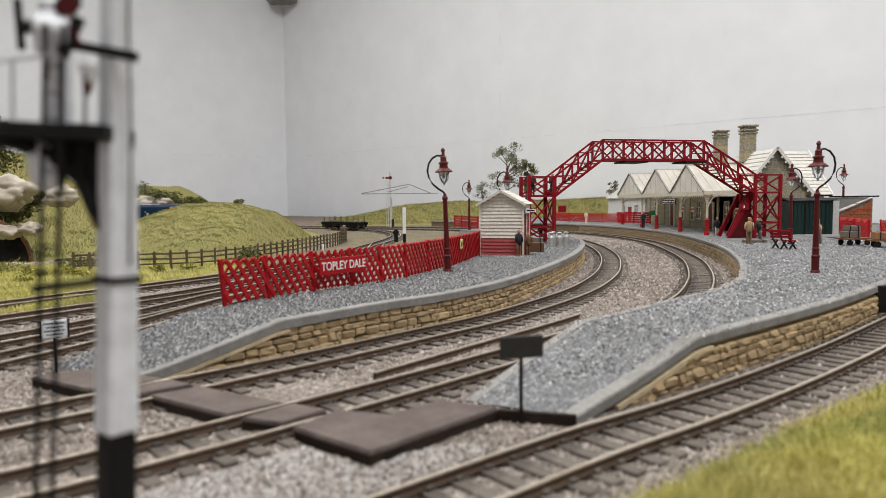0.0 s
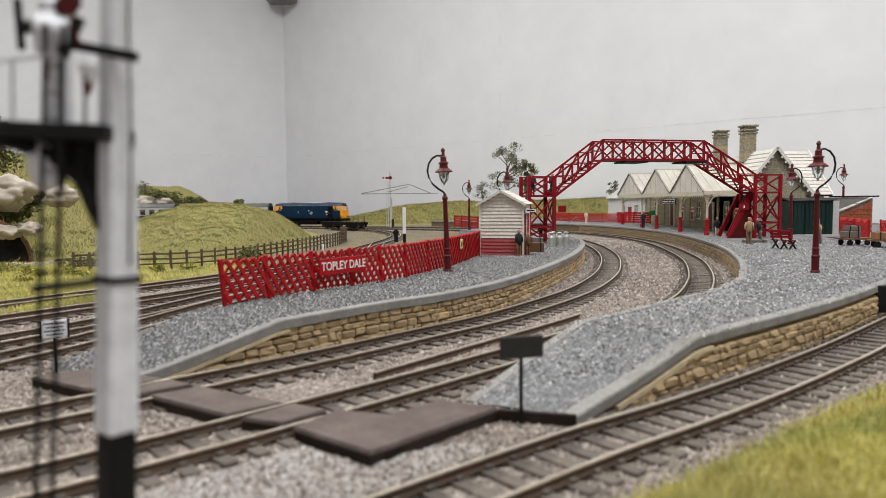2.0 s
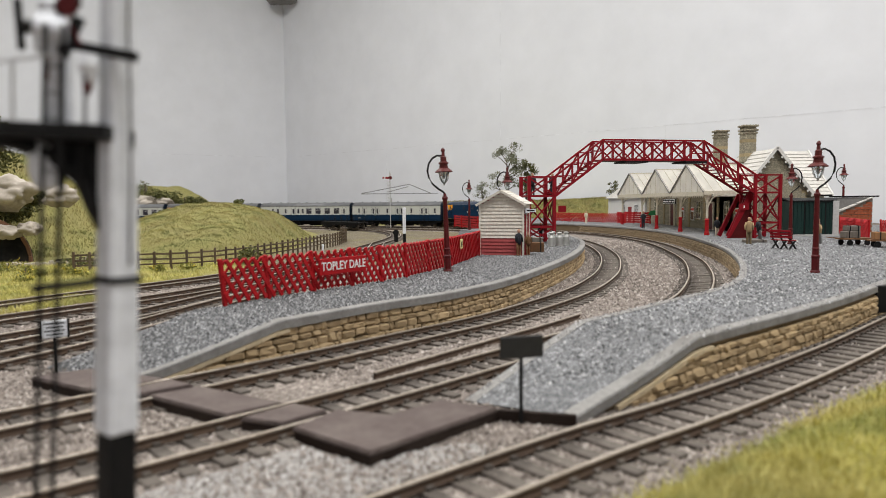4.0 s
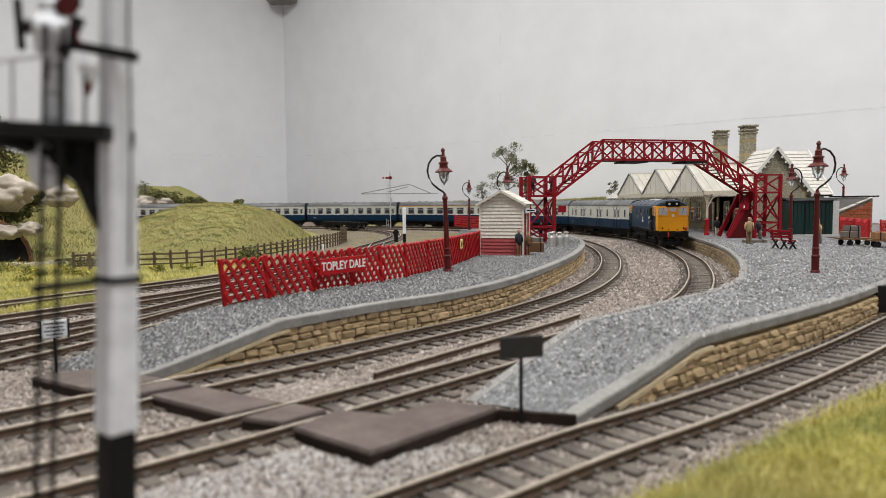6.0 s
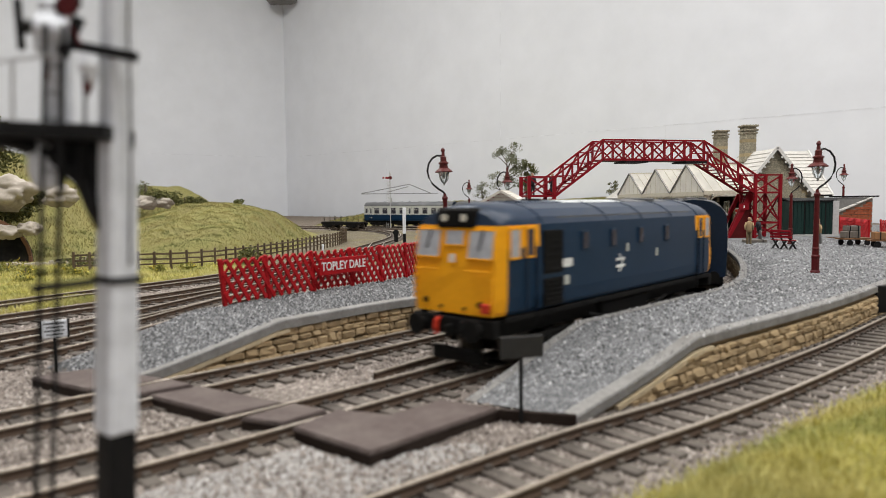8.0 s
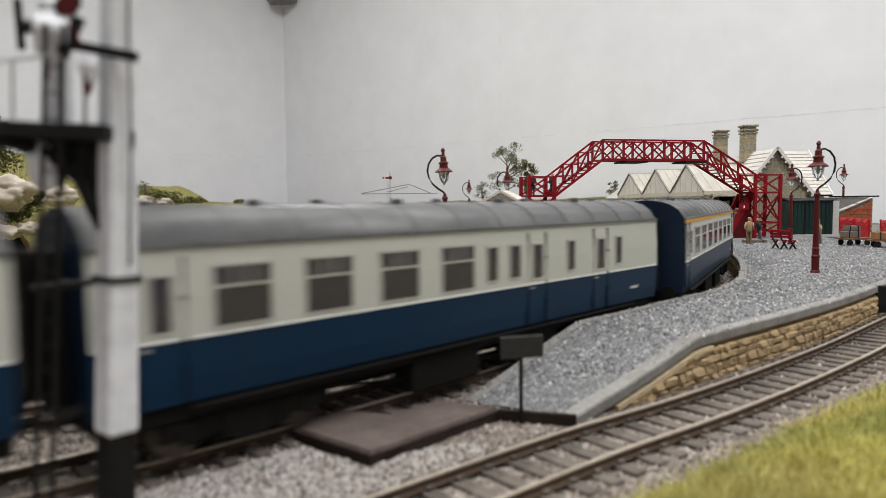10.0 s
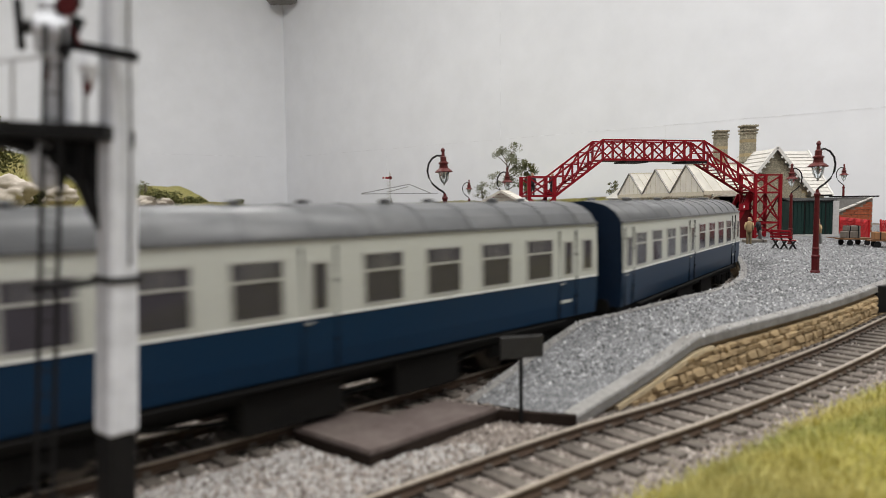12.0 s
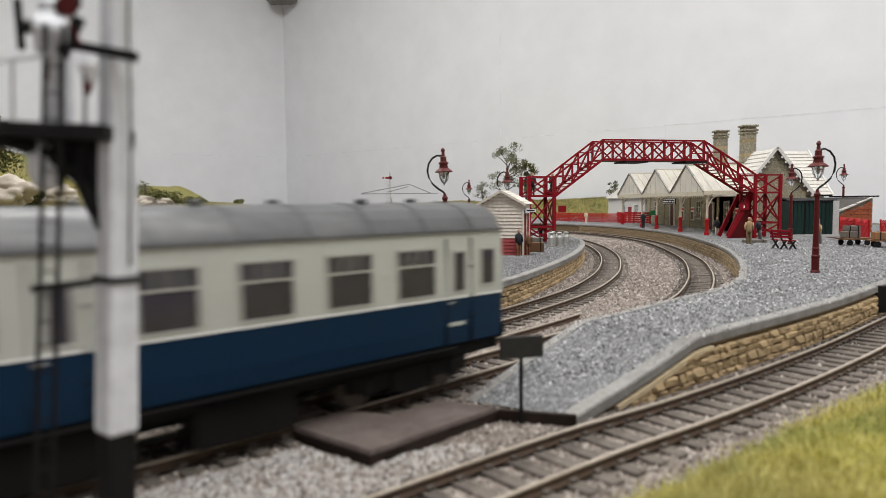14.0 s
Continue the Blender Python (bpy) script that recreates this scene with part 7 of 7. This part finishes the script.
def pick_p2(rng):
    x, y = rng.uniform(0, 460), 185 + 560 * rng.random() ** 1.4
    if not inside(P2_POLY, x, y) or x > 0.7 * y:
        return None
    return x, y, float(ramp2(np.array([[x, y]]))[0]) + 0.15


rg = random.Random(5)
scatter_stones("ballast_chips", 60000, pick_ballast, 0.85, M_STONES, "loose brown and grey ballast chippings", rg)
def pick_far_ballast(rng):
    x, y = rng.uniform(40, 310), rng.uniform(400, 1050)
    if inside(P1_POLY, x, y) or inside(P2_POLY, x, y):
        return None
    for k in K_TRACKS[:2]:
        d = k.find((x, y, 0))[2]
        if d < 11 and rng.random() < 0.75:
            return None
    return x, y, -3.5 + rng.uniform(0, 0.5)


scatter_stones("far_ballast_chips", 26000, pick_far_ballast, 1.15, M_STONES, "loose ballast between the curving tracks", rg)
scatter_stones("pale_ballast_chips", 24000, pick_pale, 0.44, M_STONES_PALE, "pale limestone chippings in the foreground", rg)
scatter_stones("platform_chips_1", 24000, pick_p1, 0.62, M_CHIPS_DARK, "grey and white chippings on the platform", rg)
scatter_stones("platform_chips_2", 60000, pick_p2, 0.62, M_CHIPS, "grey and white chippings on the broad platform", rg)


def grass(name, n, pick, h, w, mat, label, rng):
    vs, fs = [], []
    for _ in range(n):
        p = pick(rng)
        if p is None:
            continue
        a = rng.uniform(0, 6.28)
        hh = h * rng.uniform(0.5, 1.4)
        dx, dy = math.cos(a) * w, math.sin(a) * w
        lx, ly = rng.gauss(0, 0.45) * hh, rng.gauss(0, 0.45) * hh
        k = len(vs)
        vs += [(p[0] - dx, p[1] - dy, p[2] - 0.5), (p[0] + dx, p[1] + dy, p[2] - 0.5), (p[0] + lx, p[1] + ly, p[2] + hh)]
        fs.append((k, k + 1, k + 2))
    ob = raw(name, vs, fs, mat, label=label, kind="stuff")
    ob["category"] = "grass"
    return ob


def pick_mid(rng):
    x, y = rng.uniform(-500, -130), rng.uniform(650, 1150)
    z = hill_mid(x, y)
    return (x, y, z) if z > -3 else None


def pick_back(rng):
    x, y = rng.uniform(-420, 640), rng.uniform(1800, 2010)
    z = hill_back(x, y)
    return (x, y, z) if z > -4 and in_room(x, y) else None


def pick_left(rng):
    x, y = rng.uniform(-820, -430), rng.uniform(660, 1000)
    z = hill_left(x, y)
    return (x, y, z) if z > -4 else None


def pick_far(rng):
    x, y = rng.uniform(-1200, -600), rng.uniform(1780, 2040)
    z = hill_far_left(x, y)
    return (x, y, z) if z > -4 else None


def pick_front(rng):
    y = rng.uniform(75, 300)
    x = rng.uniform(25, 0.72 * y + 10)
    u = (x * 0.62 - (y - 96) * 0.78) - 2
    if u < rng.uniform(-17, -5):
        return None
    return x, y, -6.5 + 12 * smooth01(-18, 20, u) + 1.3 * nz(x, y, 14)


def pick_verge(rng):
    y = rng.uniform(340, 690)
    x = rng.uniform(-0.72 * y, -200)
    u = -(x + 262) + (y - 398) * 0.52
    if u < rng.uniform(-14, 8):
        return None
    return x, y, -4.9 + 3.2 * smooth01(0, 26, u)


grass("meadow_grass", 110000, pick_mid, 1.6, 0.3, M_BLADES, "dry static grass on the mound", rg)
grass("hillside_grass", 30000, pick_back, 4.0, 0.9, M_BLADES, "dry static grass on the far hillside", rg)
grass("tunnel_hill_grass", 30000, pick_left, 3.2, 0.55, M_BLADES, "dry static grass over the tunnel", rg)
grass("far_bank_grass", 12000, pick_far, 5.5, 1.1, M_BLADES, "dry static grass on the far bank", rg)
grass("foreground_grass", 46000, pick_front, 2.2, 0.22, M_BLADES_LOW, "yellow-green static grass in the foreground", rg)
grass("verge_grass", 26000, pick_verge, 2.6, 0.32, M_BLADES_LOW, "yellow-green static grass along the sidings", rg)


def pick_weed(rng):
    q = rng.random()
    x, y = -215 - 30 * q + rng.uniform(-12, 12), 330 + 110 * rng.random()
    u = -(x + 262) + (y - 398) * 0.52
    return (x, y, -3.6) if -32 < u < 4 else None


grass("siding_weeds", 9000, pick_weed, 3.0, 0.3, M_BLADES_LOW, "yellow weeds grown over the siding", rg)


# ---------------------------------------------------------------- what moves
RUN_D = np.r_[0, np.cumsum(np.linalg.norm(np.diff(LINE_B, axis=0), axis=1))]
RUN_END = RUN_D[-1]
# seconds and distance run by the locomotive's nose, in millimetres before the line's front end
NOSE = [(0.0, 2982.0), (1.6, 2640.0), (2.2, 2502.0), (3.0, 2310.0), (3.2, 2262.0), (5.3, 1735.0), (6.1, 1425.0), (6.5, 1278.0), (7.5, 946.0), (8.0, 816.0), (8.2, 758.0), (10.3, 165.0), (10.6, 82.0), (11.0, -24.0), (12.5, -437.0), (13.0, -573.0), (13.5, -713.0), (14.0, -852.0)]
FIRST_GAP, COUPLED = 12.0, 247.0


def place_on(d):
    """Plan point at d millimetres from the front end of the line."""
    if d < 0:
        u = (LINE_B[0] - LINE_B[4]) / np.linalg.norm(LINE_B[0] - LINE_B[4])
        return LINE_B[0] - u * d
    return np.array([np.interp(d, RUN_D, LINE_B[:, 0]), np.interp(d, RUN_D, LINE_B[:, 1])])


def nose(t):
    ts, ds = np.array([k for k, _ in NOSE]), np.array([v for _, v in NOSE])
    m = np.gradient(ds, ts)
    i = int(np.clip(np.searchsorted(ts, t) - 1, 0, len(ts) - 2))
    h = ts[i + 1] - ts[i]
    u = (t - ts[i]) / h
    return ((1 + 2 * u) * (1 - u) ** 2 * ds[i] + u * (1 - u) ** 2 * h * m[i] + u * u * (3 - 2 * u) * ds[i + 1] + u * u * (u - 1) * h * m[i + 1])


def vehicle_pose(mid, half):
    a, b = place_on(mid - half), place_on(mid + half)
    c, d = (a + b) / 2, a - b
    return pose(c[0] * U, c[1] * U, 0, 0, 0, math.degrees(math.atan2(d[1], d[0])))


def motions():
    times = [k * 0.2 for k in range(71)]
    walk(engine, [(t, vehicle_pose(nose(t) + LOCO_L / 2 + 5, 54)) for t in times])
    for k, c in enumerate(coaches):
        back = LOCO_L + 10 + FIRST_GAP + k * COUPLED + COACH_L / 2
        walk(c, [(t, vehicle_pose(nose(t) + back, 82)) for t in times])


motions()
